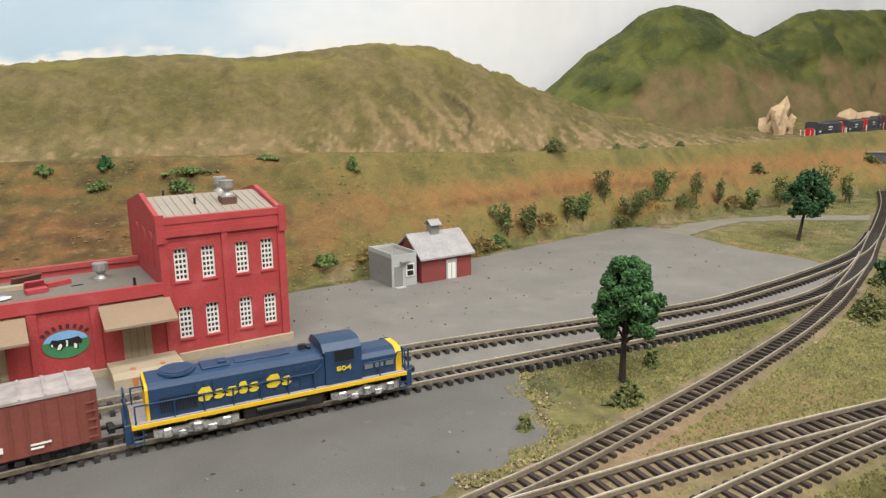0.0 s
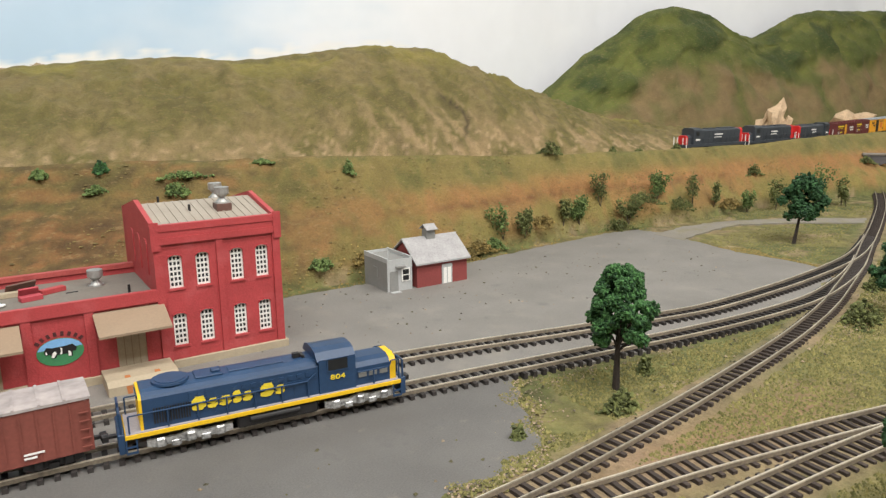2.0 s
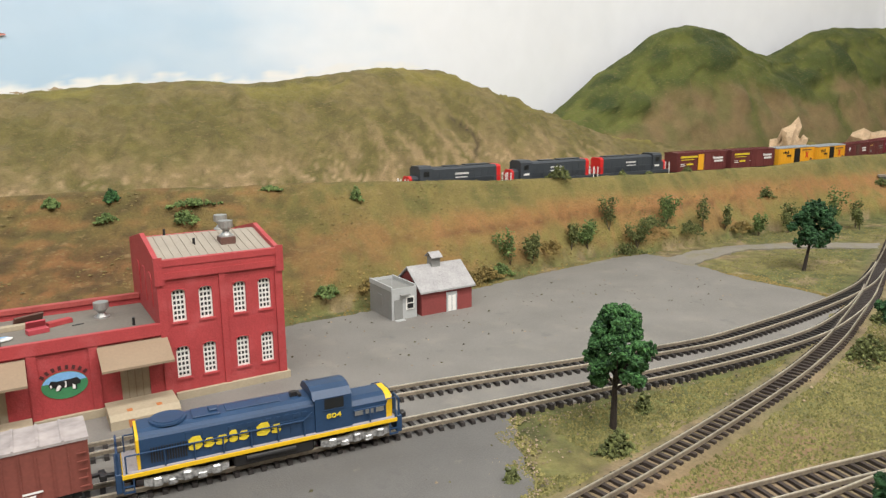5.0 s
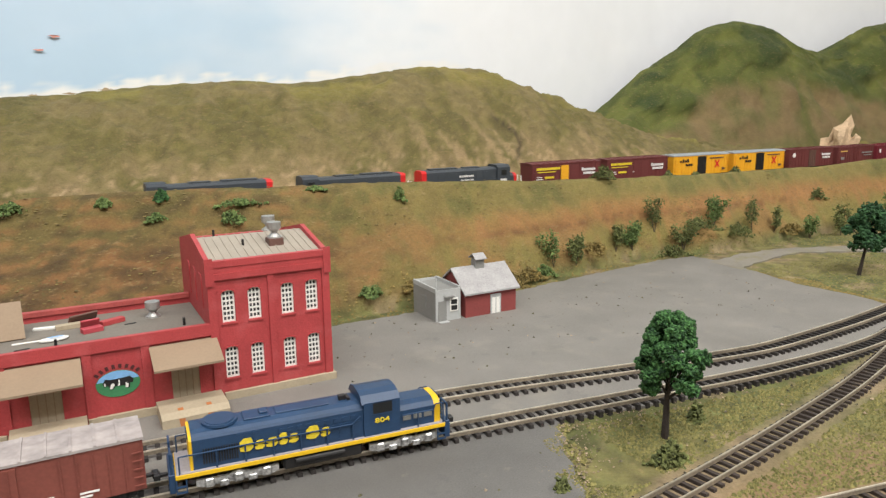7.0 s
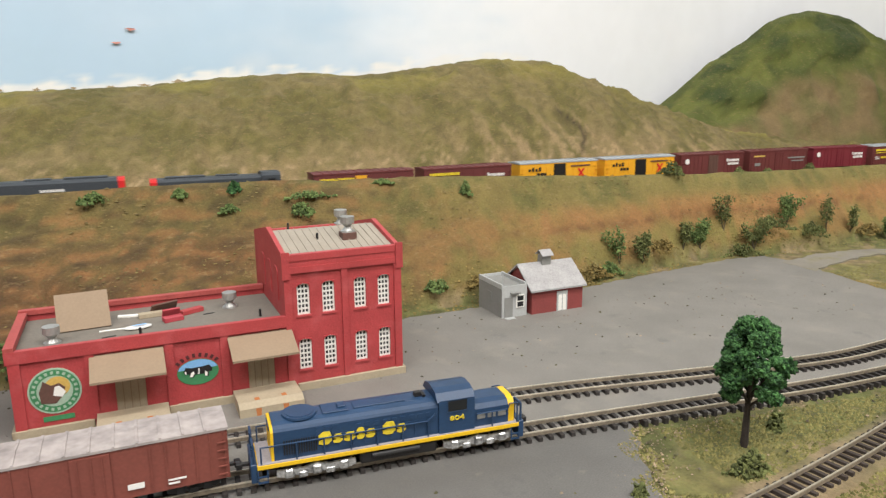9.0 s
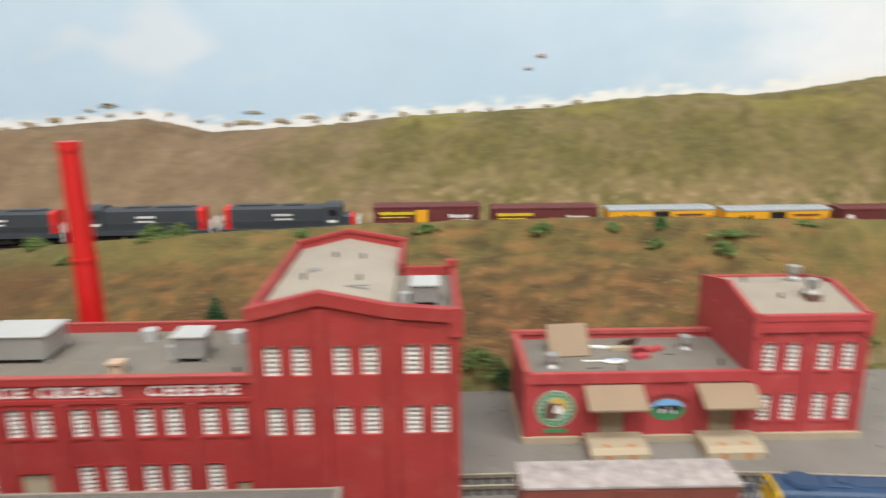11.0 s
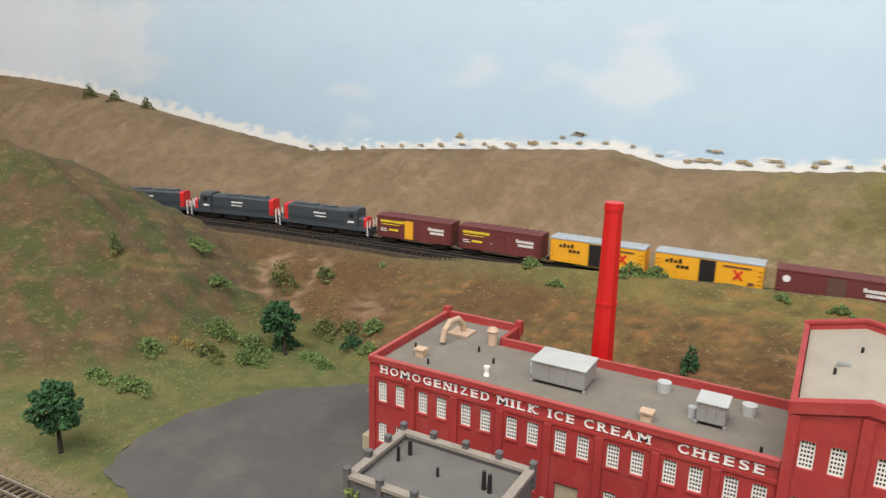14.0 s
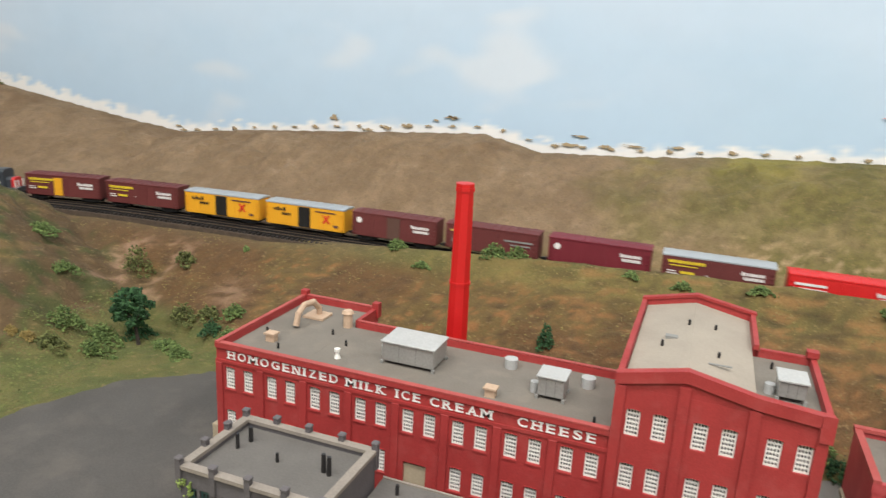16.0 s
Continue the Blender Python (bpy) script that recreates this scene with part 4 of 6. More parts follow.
    prism(bm, [(0.33, 0.53), (0.35, 0.49), (0.38, 0.5), (0.4, 0.49), (0.41, 0.45), (0.45, 0.45), (0.46, 0.48), (0.57, 0.48), (0.585, 0.44), (0.62, 0.44), (0.625, 0.5), (0.66, 0.5), (0.67, 0.54), (0.63, 0.585), (0.56, 0.575), (0.42, 0.57), (0.36, 0.585)], yf - 0.011, yf - 0.0085)
    part("sign_cow", bm, BLACK, sign)
    bm = bmesh.new()
    for knots in ([(0.4, 0.46), (0.43, 0.455), (0.46, 0.5), (0.445, 0.53), (0.42, 0.51)], [(0.49, 0.485), (0.515, 0.485), (0.52, 0.55), (0.5, 0.565), (0.505, 0.52)], [(0.575, 0.45), (0.605, 0.445), (0.61, 0.49), (0.58, 0.515)], [(0.35, 0.5), (0.365, 0.505), (0.36, 0.54), (0.345, 0.53)]):
        prism(bm, knots, yf - 0.013, yf - 0.0115)
    part("sign_patch", bm, WHITE, sign)
    part("sign_bars", bars_on_arc(bmesh.new(), 0.5, 0.51, 0.285, 142, 38, 8, 0.05, 0.035, yf - 0.006, yf, 0.76), LETTER_D, ob)
    # round sign with a cow's head
    sign = part("round_sign", disc(bmesh.new(), -1.05, 0.55, 0.275, 0.275, yf - 0.006, yf), SIGN_P, ob, "round green and cream sign with a cow's head")
    part("sign_ring", disc(bmesh.new(), -1.05, 0.55, 0.255, 0.255, yf - 0.008, yf - 0.0065), SIGN_G, sign)
    part("sign_bars", bars_on_arc(bmesh.new(), -1.05, 0.55, 0.22, -150, 190, 22, 0.035, 0.03, yf - 0.0105, yf - 0.0085), SIGN_P, sign)
    part("sign_field", disc(bmesh.new(), -1.05, 0.55, 0.185, 0.185, yf - 0.01, yf - 0.0085), SIGN_P, sign)
    part("sign_sun", disc(bmesh.new(), -1.02, 0.6, 0.13, 0.12, yf - 0.012, yf - 0.0105), SIGN_Y, sign)
    bm = bmesh.new()
    prism(bm, [(-1.2, 0.42), (-1.05, 0.4), (-0.98, 0.48), (-0.94, 0.58), (-1.0, 0.64), (-1.08, 0.62), (-1.16, 0.68), (-1.21, 0.55)], yf - 0.015, yf - 0.0125)
    part("sign_cow", bm, BROWN, sign)
    part("sign_patch", prism(bmesh.new(), [(-1.07, 0.5), (-0.98, 0.47), (-0.94, 0.53), (-1.0, 0.61), (-1.05, 0.6)], yf - 0.018, yf - 0.0155), WHITE, sign)
    part("name_plate", boxes((-1.2, yf - 0.006, 0.19, -0.88, yf, 0.25)), SIGN_G, ob)
    vent(ob, 1.05, 9.95, 1.0), vent(ob, -1.05, 9.35, 1.0)
    part("vent_base", boxes((2.52, 9.42, 1.87, 2.72, 9.62, 1.99), bevel=0.006), BROWN, ob)
    vent(ob, 2.62, 9.52, 1.99), vent(ob, 2.75, 10.3, 1.96)
    pipe_stub(ob, 2.2, 9.55, 1.9), pipe_stub(ob, 1.95, 10.2, 1.95), pipe_stub(ob, 1.35, 9.35, 1.0), pipe_stub(ob, -0.1, 9.2, 1.0)
    return ob


dairy_shed()


def roof_junk():
    """Loose scraps left on the shed's roof."""
    z = 1.0
    ob = thing("loose_board", "tan card panel leaning on the flat roof", "panel", -0.72, 9.72, z)
    bm = boxes((-0.3, -0.012, 0, 0.3, 0.012, 0.5))
    part("panel", bm, TAN, ob).matrix_basis = pose(0, 0, 0.01 * U, -38, 0, 4)
    for x, y, rz, rx, mat, name, label, dims in (
        (0.3, 9.65, 15, 0, SCRAP, "red_block", "red plastic building scrap", (0.24, 0.12, 0.06)),
        (0.28, 9.82, 12, 25, SCRAP, "red_block", "red plastic building scrap", (0.22, 0.03, 0.14)),
        (0.55, 9.9, 25, 0, RED_A, "red_block", "faded red plastic wall scrap", (0.3, 0.1, 0.06)),
        (0.05, 9.95, 5, 0, CREAM, "cream_block", "cream plastic scrap piece", (0.3, 0.1, 0.06)),
        (0.2, 10.12, 25, 30, BROWN, "brown_scrap", "brown plastic roof scrap", (0.36, 0.03, 0.16)),
        (-0.2, 10.05, -10, 0, WHITE, "white_scrap", "white plastic scrap piece", (0.3, 0.06, 0.03)),
        (-0.38, 9.55, 0, 0, WHITE, "white_strip", "thin white plastic strip", (0.36, 0.03, 0.015)),
        (0.75, 9.75, 8, 0, BLACK, "dark_strip", "thin dark strip on the roof", (0.14, 0.02, 0.012)),
        (-0.45, 9.3, 10, 0, BLACK, "dark_strip", "thin dark strip on the roof", (0.16, 0.02, 0.012))):
        ob = thing(name, label, "scrap", x, y, z, rz)
        o = part("piece", boxes((-dims[0] / 2, -dims[1] / 2, 0, dims[0] / 2, dims[1] / 2, dims[2]), bevel=0.004), mat, ob)
        if rx:
            o.matrix_basis = pose(0, 0, 0, rx)
    ob = thing("spoon", "white plastic oval paddle lying on the roof", "scrap", -0.12, 9.5, z, 8)
    part("blade", disc(bmesh.new(), 0, 0.0, 0.16, 0.075, 0, 0.014), WHITE, ob).matrix_basis = pose(0, 0, 0.015 * U, 90)
    part("stripe", disc(bmesh.new(), 0.02, 0.0, 0.09, 0.02, 0.0145, 0.017), SIGN_B, ob).matrix_basis = pose(0, 0, 0.033 * U, 90)


roof_junk()


# ---- creamery ----
def roof_unit(name, label, x0, y0, x1, y1, z0, z1):
    ob = thing(name, label, "roof unit", (x0 + x1) / 2, (y0 + y1) / 2, z0)
    w, d, h = (x1 - x0) / 2, (y1 - y0) / 2, z1 - z0
    part("case", boxes((-w, -d, 0.05, w, d, h - 0.03), bevel=0.01), ALUM, ob)
    part("lid", boxes((-w - 0.02, -d - 0.02, h - 0.028, w + 0.02, d + 0.02, h), bevel=0.006), GREY_L, ob)
    pieces("leg", [(sx * w - 0.02, sy * d - 0.02, 0, sx * w + 0.02, sy * d + 0.02, 0.05) for sx in (-1, 1) for sy in (-1, 1)], GREY_M, ob)
    part("base_tray", boxes((-w + 0.04, -d + 0.03, 0.02, w - 0.04, d - 0.03, 0.049)), BLACK, ob)
    pieces("seam", [(x - 0.004, -d - 0.004, 0.06, x + 0.004, -d - 0.0005, h - 0.035) for x in (-w * 0.33, w * 0.33)], GREY_M, ob)
    part("duct", cyl(bmesh.new(), (-w - 0.07, 0, 0.0), 0.06, 0.06, h * 0.45, 12), GREY_L, ob)
    return ob


def creamery():
    ob = thing("creamery_building", "long brick red creamery with white lettering and gabled wing", "building")
    y0 = 7.33
    cols = [(-10.345 + 0.7215 * k + o) for k in range(8) for o in (0.0, 0.315)]
    top = [(x, 1.15, x + 0.165, 1.51) for x in cols]
    low = [(x, 0.45, x + 0.165, 0.81) for k, x in enumerate(cols) if k not in (8, 9, 15)]
    door = (-7.42, 0.02, -7.08, 0.7)
    door2 = (-4.98, 0.02, -4.82, 0.56)
    bm = bmesh.new()
    pierced(bm, -10.5, -4.72, 0, 1.86, top + low + [door, door2], y0, y0 + 0.07)
    part("front_wall", bm, RED_B, ob)
    bm = boxes((-10.5, y0 + 0.073, 0, -10.43, 9.8, 1.86), (-10.427, 9.73, 0, -9.04, 9.8, 1.86), (-9.11, 9.1, 0, -9.04, 9.727, 1.86), (-9.037, 9.03, 0, -4.72, 9.1, 1.86))
    part("back_wall", bm, RED_B, ob)
    pieces("pilaster", [(-10.5 + 0.7215 * k, y0 - 0.028, 0, min(-10.39 + 0.7215 * k, -4.72), y0 - 0.001, 1.56) for k in range(9)], RED_B, ob, "", 0.004)
    pieces("string_course", [(-10.5, y0 - 0.03, 1.79, -4.72, y0 - 0.001, 1.865), (-10.5, y0 - 0.018, 1.563, -4.72, y0 - 0.0015, 1.61)], RED_B, ob)
    part("roof", boxes((-10.43, y0 + 0.073, 1.68, -9.11, 9.73, 1.76), (-9.108, y0 + 0.073, 1.68, -4.722, 9.03, 1.76)), ROOF, ob, "flat grey tan roof")
    part("parapet_cap", boxes((-10.51, y0 - 0.02, 1.867, -10.44, 9.82, 1.885), (-10.438, 9.74, 1.867, -9.03, 9.81, 1.885), (-9.028, 9.04, 1.867, -4.725, 9.1, 1.885), (-10.418, y0 - 0.035, 1.867, -4.725, y0 + 0.05, 1.885)), RED_CAP, ob, "parapet edge painted paler red for wear and light from above")
    pieces("corner_post", [(-10.54, 9.72, 1.7, -10.42, 9.84, 1.96), (-9.12, 9.72, 1.7, -9.0, 9.84, 1.96)], RED_B, ob)
    for a, b, c, d in top:
        sash(ob, WIN_B, PANE_B, (a + c) / 2, y0 + 0.03, b)
    for a, b, c, d in low:
        sash(ob, WIN_B, PANE_B, (a + c) / 2, y0 + 0.03, b)
    pieces("sill", [(a - 0.015, y0 - 0.014, b - 0.025, c + 0.015, y0 - 0.001, b - 0.002) for a, b, c, d in top + low], RED_B, ob)
    part("door", boxes((door[0], y0 + 0.04, 0.02, door[2], y0 + 0.06, 0.7)), CREAM, ob, "cream double door")
    part("door", boxes((door2[0], y0 + 0.04, 0.02, door2[2], y0 + 0.06, 0.56)), CREAM, ob, "cream door")
    for word, a, b in (("HOMOGENIZED", -10.29, -8.45), ("MILK", -8.32, -7.72), ("ICE", -7.56, -7.2), ("CREAM", -7.06, -6.2), ("CHEESE", -5.86, -4.87)):
        slab_lettering(word, a, b, 1.64, 0.125, y0 - 0.004, LETTER_W, ob)
    # wing
    wt = [(x, 1.85, x + 0.165, 2.21) for x in (-4.56, -4.25, -3.8, -3.49, -3.02, -2.71)]
    wl = [(a, 1.13, c, 1.49) for a, _, c, _ in wt]
    bm = bmesh.new()
    pierced(bm, -4.717, -2.42, 0, 2.48, wt + wl, y0 - 0.02, y0 + 0.06)
    part("wing_front", bm, RED_B, ob)
    bm = prism(bmesh.new(), [(-4.717, 2.482), (-2.42, 2.482), (-2.42, 2.55), (-3.17, 2.62), (-3.94, 2.78), (-4.717, 2.6)], y0 - 0.02, y0 + 0.06)
    part("wing_gable", bm, RED_B, ob)
    bm = prism(bmesh.new(), [(-4.717, 0), (-3.1, 0), (-3.1, 2.62), (-3.94, 2.78), (-4.717, 2.6)], 10.33, 10.4)
    part("wing_back", bm, RED_B, ob)
    sides = [(y - 0.08, z, y + 0.08, z + 0.36) for y in (7.75, 8.05, 8.45, 8.75) for z in (1.85, 1.13)] + [(7.6, 0.02, 7.95, 0.62)]
    bm = pierced(bmesh.new(), 7.393, 9.1, 0, 2.55, sides, -2.48, -2.42, turn=Matrix(((0, 1, 0), (1, 0, 0), (0, 0, 1))))
    part("wing_side", bm, RED_B, ob)
    pieces("wing_side", [(-4.717, y0 + 0.063, 0, -4.65, 10.327, 2.6), (-3.17, 9.103, 0, -3.1, 10.327, 2.6), (-3.1, 9.04, 0, -2.483, 9.1, 2.55)], RED_B, ob)
    for y in (7.75, 8.05, 8.45, 8.75):
        for z in (1.85, 1.13):
            sash(ob, WIN_B, PANE_B, -2.45, y, z, 90)
    part("side_door", boxes((-2.47, 7.6, 0.02, -2.45, 7.95, 0.62)), WHITE, ob, "white side door")
    for a, b, c, d in wt + wl:
        sash(ob, WIN_B, PANE_B, (a + c) / 2, y0 + 0.015, b)
    bm = bmesh.new()
    for x, h in ((-4.717, 2.5), (-4.0, 2.62), (-3.24, 2.5), (-2.54, 2.48)):
        box(bm, x, y0 - 0.05, 0, x + 0.12, y0 - 0.021, h)
    for a, za, b, zb in ((-4.73, 2.6, -3.94, 2.78), (-3.94, 2.78, -3.17, 2.62), (-3.17, 2.62, -2.4, 2.55)):
        prism(bm, [(a, za - 0.1), (b, zb - 0.1), (b, zb + 0.02), (a, za + 0.02)], y0 - 0.06, y0 - 0.0205)
        prism(bm, [(a, za + 0.021), (b, zb + 0.021), (b, zb + 0.045), (a, za + 0.045)], y0 - 0.06, y0 + 0.06)
    for a, za, b, zb in ((-4.73, 2.6, -3.94, 2.78), (-3.94, 2.78, -3.08, 2.62)):
        prism(bm, [(a, za + 0.003), (b, zb + 0.003), (b, zb + 0.045), (a, za + 0.045)], 10.31, 10.42)
    box(bm, -4.725, y0 + 0.063, 2.603, -4.66, 10.3, 2.63), box(bm, -3.165, 9.02, 2.58, -3.1, 10.3, 2.65), box(bm, -3.08, 9.04, 2.553, -2.4, 9.11, 2.59), box(bm, -2.48, y0 + 0.063, 2.553, -2.41, 9.02, 2.59)
    box(bm, -2.53, y0 - 0.075, 2.3, -2.39, y0 - 0.061, 2.62), box(bm, -2.53, 9.0, 2.601, -2.39, 9.14, 2.68)
    part("wing_trim", bm, RED_B, ob)
    bm = bmesh.new()
    prism(bm, [(-4.64, 2.53), (-3.94, 2.69), (-3.94, 2.65), (-4.64, 2.49)], y0 + 0.063, 10.327), prism(bm, [(-3.94, 2.69), (-3.17, 2.53), (-3.17, 2.49), (-3.94, 2.65)], y0 + 0.063, 10.327)
    part("wing_roof", bm, ROOF_L, ob, "pale tan gabled roof")
    part("annex_roof", boxes((-3.168, y0 + 0.063, 2.44, -2.483, 9.035, 2.48)), ROOF, ob)
    for x, y, z in ((-4.3, 8.5, 2.6), (-3.6, 8.4, 2.6), (-4.0, 9.3, 2.66), (-3.65, 9.4, 2.61), (-2.95, 8.7, 2.48), (-9.7, 7.75, 1.76), (-10.2, 8.2, 1.76), (-8.85, 8.3, 1.76), (-4.95, 7.6, 1.76), (-9.25, 8.6, 1.76)):
        pipe_stub(ob, x, y, z, 0.02, 0.09)
    pieces("roof_hatch", [(-4.28, 8.75, 2.61, -4.12, 8.85, 2.66), (-3.72, 8.05, 2.645, -3.45, 8.08, 2.66)], GREY_M, ob)
    # canopy and dock on the end
    part("end_canopy", boxes((-10.86, 7.75, 1.0, -10.503, 8.75, 1.04)), TAN, ob, "tan end canopy on white brackets")
    bm = bmesh.new()
    for y in (7.85, 8.6):
        prism(bm, [(-10.84, 0.998), (-10.505, 0.998), (-10.505, 0.8), (-10.53, 0.8), (-10.56, 0.93), (-10.84, 0.975)], y, y + 0.03)
    part("bracket", bm, WHITE, ob)
    part("end_dock", boxes((-10.85, 7.6, 0, -10.505, 8.9, 0.3), bevel=0.01), CREAM, ob)
    # roof fittings
    bm = cyl(bmesh.new(), (-9.2, 9.0, 1.76), 0.075, 0.075, 0.24, 14)
    cyl(bm, (-9.2, 9.0, 2.0), 0.1, 0.07, 0.05, 14)
    part("chimney_stack", bm, PIPE, ob, "tan capped stack")
    for x, y in ((-9.95, 7.95), (-6.35, 7.72)):
        part("vent_box", boxes((x - 0.07, y - 0.06, 1.76, x + 0.07, y + 0.06, 1.87), (x - 0.09, y - 0.08, 1.872, x + 0.09, y + 0.08, 1.9)), PIPE, ob)
    bm = cyl(bmesh.new(), (-8.75, 7.85, 1.76), 0.05, 0.03, 0.06, 10)
    cyl(bm, (-8.75, 7.85, 1.82), 0.03, 0.03, 0.05, 10), cyl(bm, (-8.75, 7.85, 1.87), 0.045, 0.045, 0.04, 10)
    part("vent_cap", bm, WHITE, ob)
    for x, y in ((-6.35, 8.72), (-5.2, 8.6)):
        part("round_vent", cyl(bmesh.new(), (x, y, 1.76), 0.09, 0.1, 0.15, 14), GREY_L, ob)
    bm = bmesh.new()
    pts = [Vector((-9.9, 8.55, 1.8)), Vector((-9.9, 8.62, 1.98)), Vector((-9.9, 8.8, 2.08)), Vector((-9.88, 9.05, 2.06)), Vector((-9.86, 9.2, 1.92)), Vector((-9.86, 9.22, 1.78))]
    for a, b in zip(pts, pts[1:]):
        turn = (b - a).to_track_quat("Z", "Y").to_matrix().to_4x4()
        cyl(bm, a, 0.05, 0.05, (b - a).length + 0.02, 10, turn)
    box(bm, -10.05, 9.0, 1.765, -9.68, 9.35, 1.8)
    part("bent_duct", bm, PIPE, ob, "tan bent roof duct")


creamery()
roof_unit("air_conditioner", "large grey metal air conditioner on the flat roof", -8.1, 8.0, -7.3, 8.55, 1.76, 2.12)
roof_unit("air_conditioner", "small grey metal air conditioner on the flat roof", -5.78, 7.95, -5.42, 8.3, 1.76, 2.1)
roof_unit("air_conditioner", "cream roof box on the wing annex", -2.95, 7.75, -2.65, 8.1, 2.48, 2.75)


def chimney():
    ob = thing("chimney", "tall bright red tapered plastic chimney with a ring", "chimney", -7.56, 9.72, 0.0)
    part("shaft", cyl(bmesh.new(), (0, 0, 0), 0.21, 0.142, 4.16, 8), CHIMNEY, ob)
    part("ring", cyl(bmesh.new(), (0, 0, 2.58), 0.185, 0.185, 0.04, 8), CHIMNEY, ob)
    bm = cyl(bmesh.new(), (0, 0, 4.1), 0.16, 0.16, 0.06, 8)
    cyl(bm, (0, 0, 4.161), 0.15, 0.15, 0.06, 8)
    part("crown", bm, CHIMNEY, ob)


chimney()


# ---- grey stone buildings ----
def stone_house():
    ob = thing("stone_building", "grey stone building with post parapet and ivy", "building")
    x0, x1, ya, yb, zt = -9.22, -7.35, 5.04, 6.3, 1.42
    wins = [(x0 + 0.1 + 0.46 * k + o, 0.85, x0 + 0.1 + 0.46 * k + o + 0.13, 1.2) for k in range(4) for o in (0.0, 0.17)]
    part("front_wall", pierced(bmesh.new(), x0, x1, 0, zt, wins, ya, ya + 0.06), STONE, ob)
    part("wall", boxes((x0, ya + 0.063, 0, x0 + 0.06, yb, zt), (x1 - 0.06, ya + 0.063, 0, x1, yb, zt), (x0 + 0.063, yb - 0.06, 0, x1 - 0.063, yb, zt)), STONE, ob)
    part("roof", boxes((x0 + 0.063, ya + 0.063, 1.3, x1 - 0.063, yb - 0.063, 1.36)), ROOF_D, ob, "flat dull grey roof")
    pieces("coping", ((x0 - 0.03, ya - 0.03, zt + 0.002, x1 + 0.03, ya + 0.08, zt + 0.05), (x0 - 0.03, ya + 0.082, zt + 0.002, x0 + 0.08, yb - 0.082, zt + 0.05), (x1 - 0.08, ya + 0.082, zt + 0.002, x1 + 0.03, yb - 0.082, zt + 0.05), (x0 - 0.03, yb - 0.08, zt + 0.002, x1 + 0.03, yb + 0.03, zt + 0.05)), STONE_CAP, ob)
    posts = [(x, y) for y in (ya, yb) for x in (x0, x0 + 0.47, x0 + 0.94, x0 + 1.41, x1)] + [(x0, ya + 0.45), (x0, ya + 0.88)]
    post = finish("post", boxes((-0.036, -0.036, 1.2, 0.036, 0.036, 1.53)), STONE)
    cap = finish("post_cap", boxes((-0.046, -0.046, 1.532, 0.046, 0.046, 1.57), bevel=0.012), STONE)
    for x, y in posts:
        again("post_cap", cap, again("post", post, ob, x, y, 0))
    frame_me = lattice(0.13, 0.35, 2, 2, 0.018)
    frame_me.materials.clear()
    frame_me.materials.append(TEAL)
    pane = slab(0.13, 0.35, 0.008, GLASS)
    for a, b, c, d in wins:
        w = again("window", frame_me, ob, (a + c) / 2, ya + 0.03, b)
        again("pane", pane, w, 0, 0.0095, 0)
    pipe_stub(ob, -8.35, 5.7, 1.36, 0.02, 0.12), pipe_stub(ob, -7.75, 5.75, 1.36, 0.03, 0.24), pipe_stub(ob, -7.66, 5.72, 1.36, 0.03, 0.24), pipe_stub(ob, -8.95, 5.75, 1.36, 0.025, 0.2), pipe_stub(ob, -8.9, 5.95, 1.36, 0.03, 0.2)
    rng = random.Random(8)
    spots = [(x0 + abs(rng.gauss(0, 0.12)) - 0.02, ya - 0.03, rng.uniform(0.2, 1.3)) for _ in range(100)] + [(x0 + rng.uniform(0, 0.5), ya - 0.03, rng.gauss(0.86, 0.05)) for _ in range(70)]
    tagged(again("ivy", clumps("ivy", spots, 0.019, rng, clump_material("yellow_green_ivy", (0.11, 0.16, 0.03), (0.24, 0.31, 0.09))), ob), "yellow green ivy")
    low = thing("stone_annex", "low grey annex with a long sloping roof", "building")
    part("wall", boxes((-7.28, 5.1, 0, -3.75, 6.4, 0.75)), STONE, low)
    part("roof", profile(bmesh.new(), [(5.0, 0.72), (5.75, 0.98), (6.42, 1.0), (6.42, 0.755), (5.0, 0.68)], -7.3, -3.72), ROOF_D, low, "sloping grey roof")
    part("eave", boxes((-7.3, 6.43, 0.9, -3.72, 6.46, 1.02), (-3.71, 5.75, 0.86, -3.66, 6.46, 1.03)), STONE_CAP, low)
    pipe_stub(low, -7.0, 6.2, 1.0, 0.025, 0.13)


stone_house()


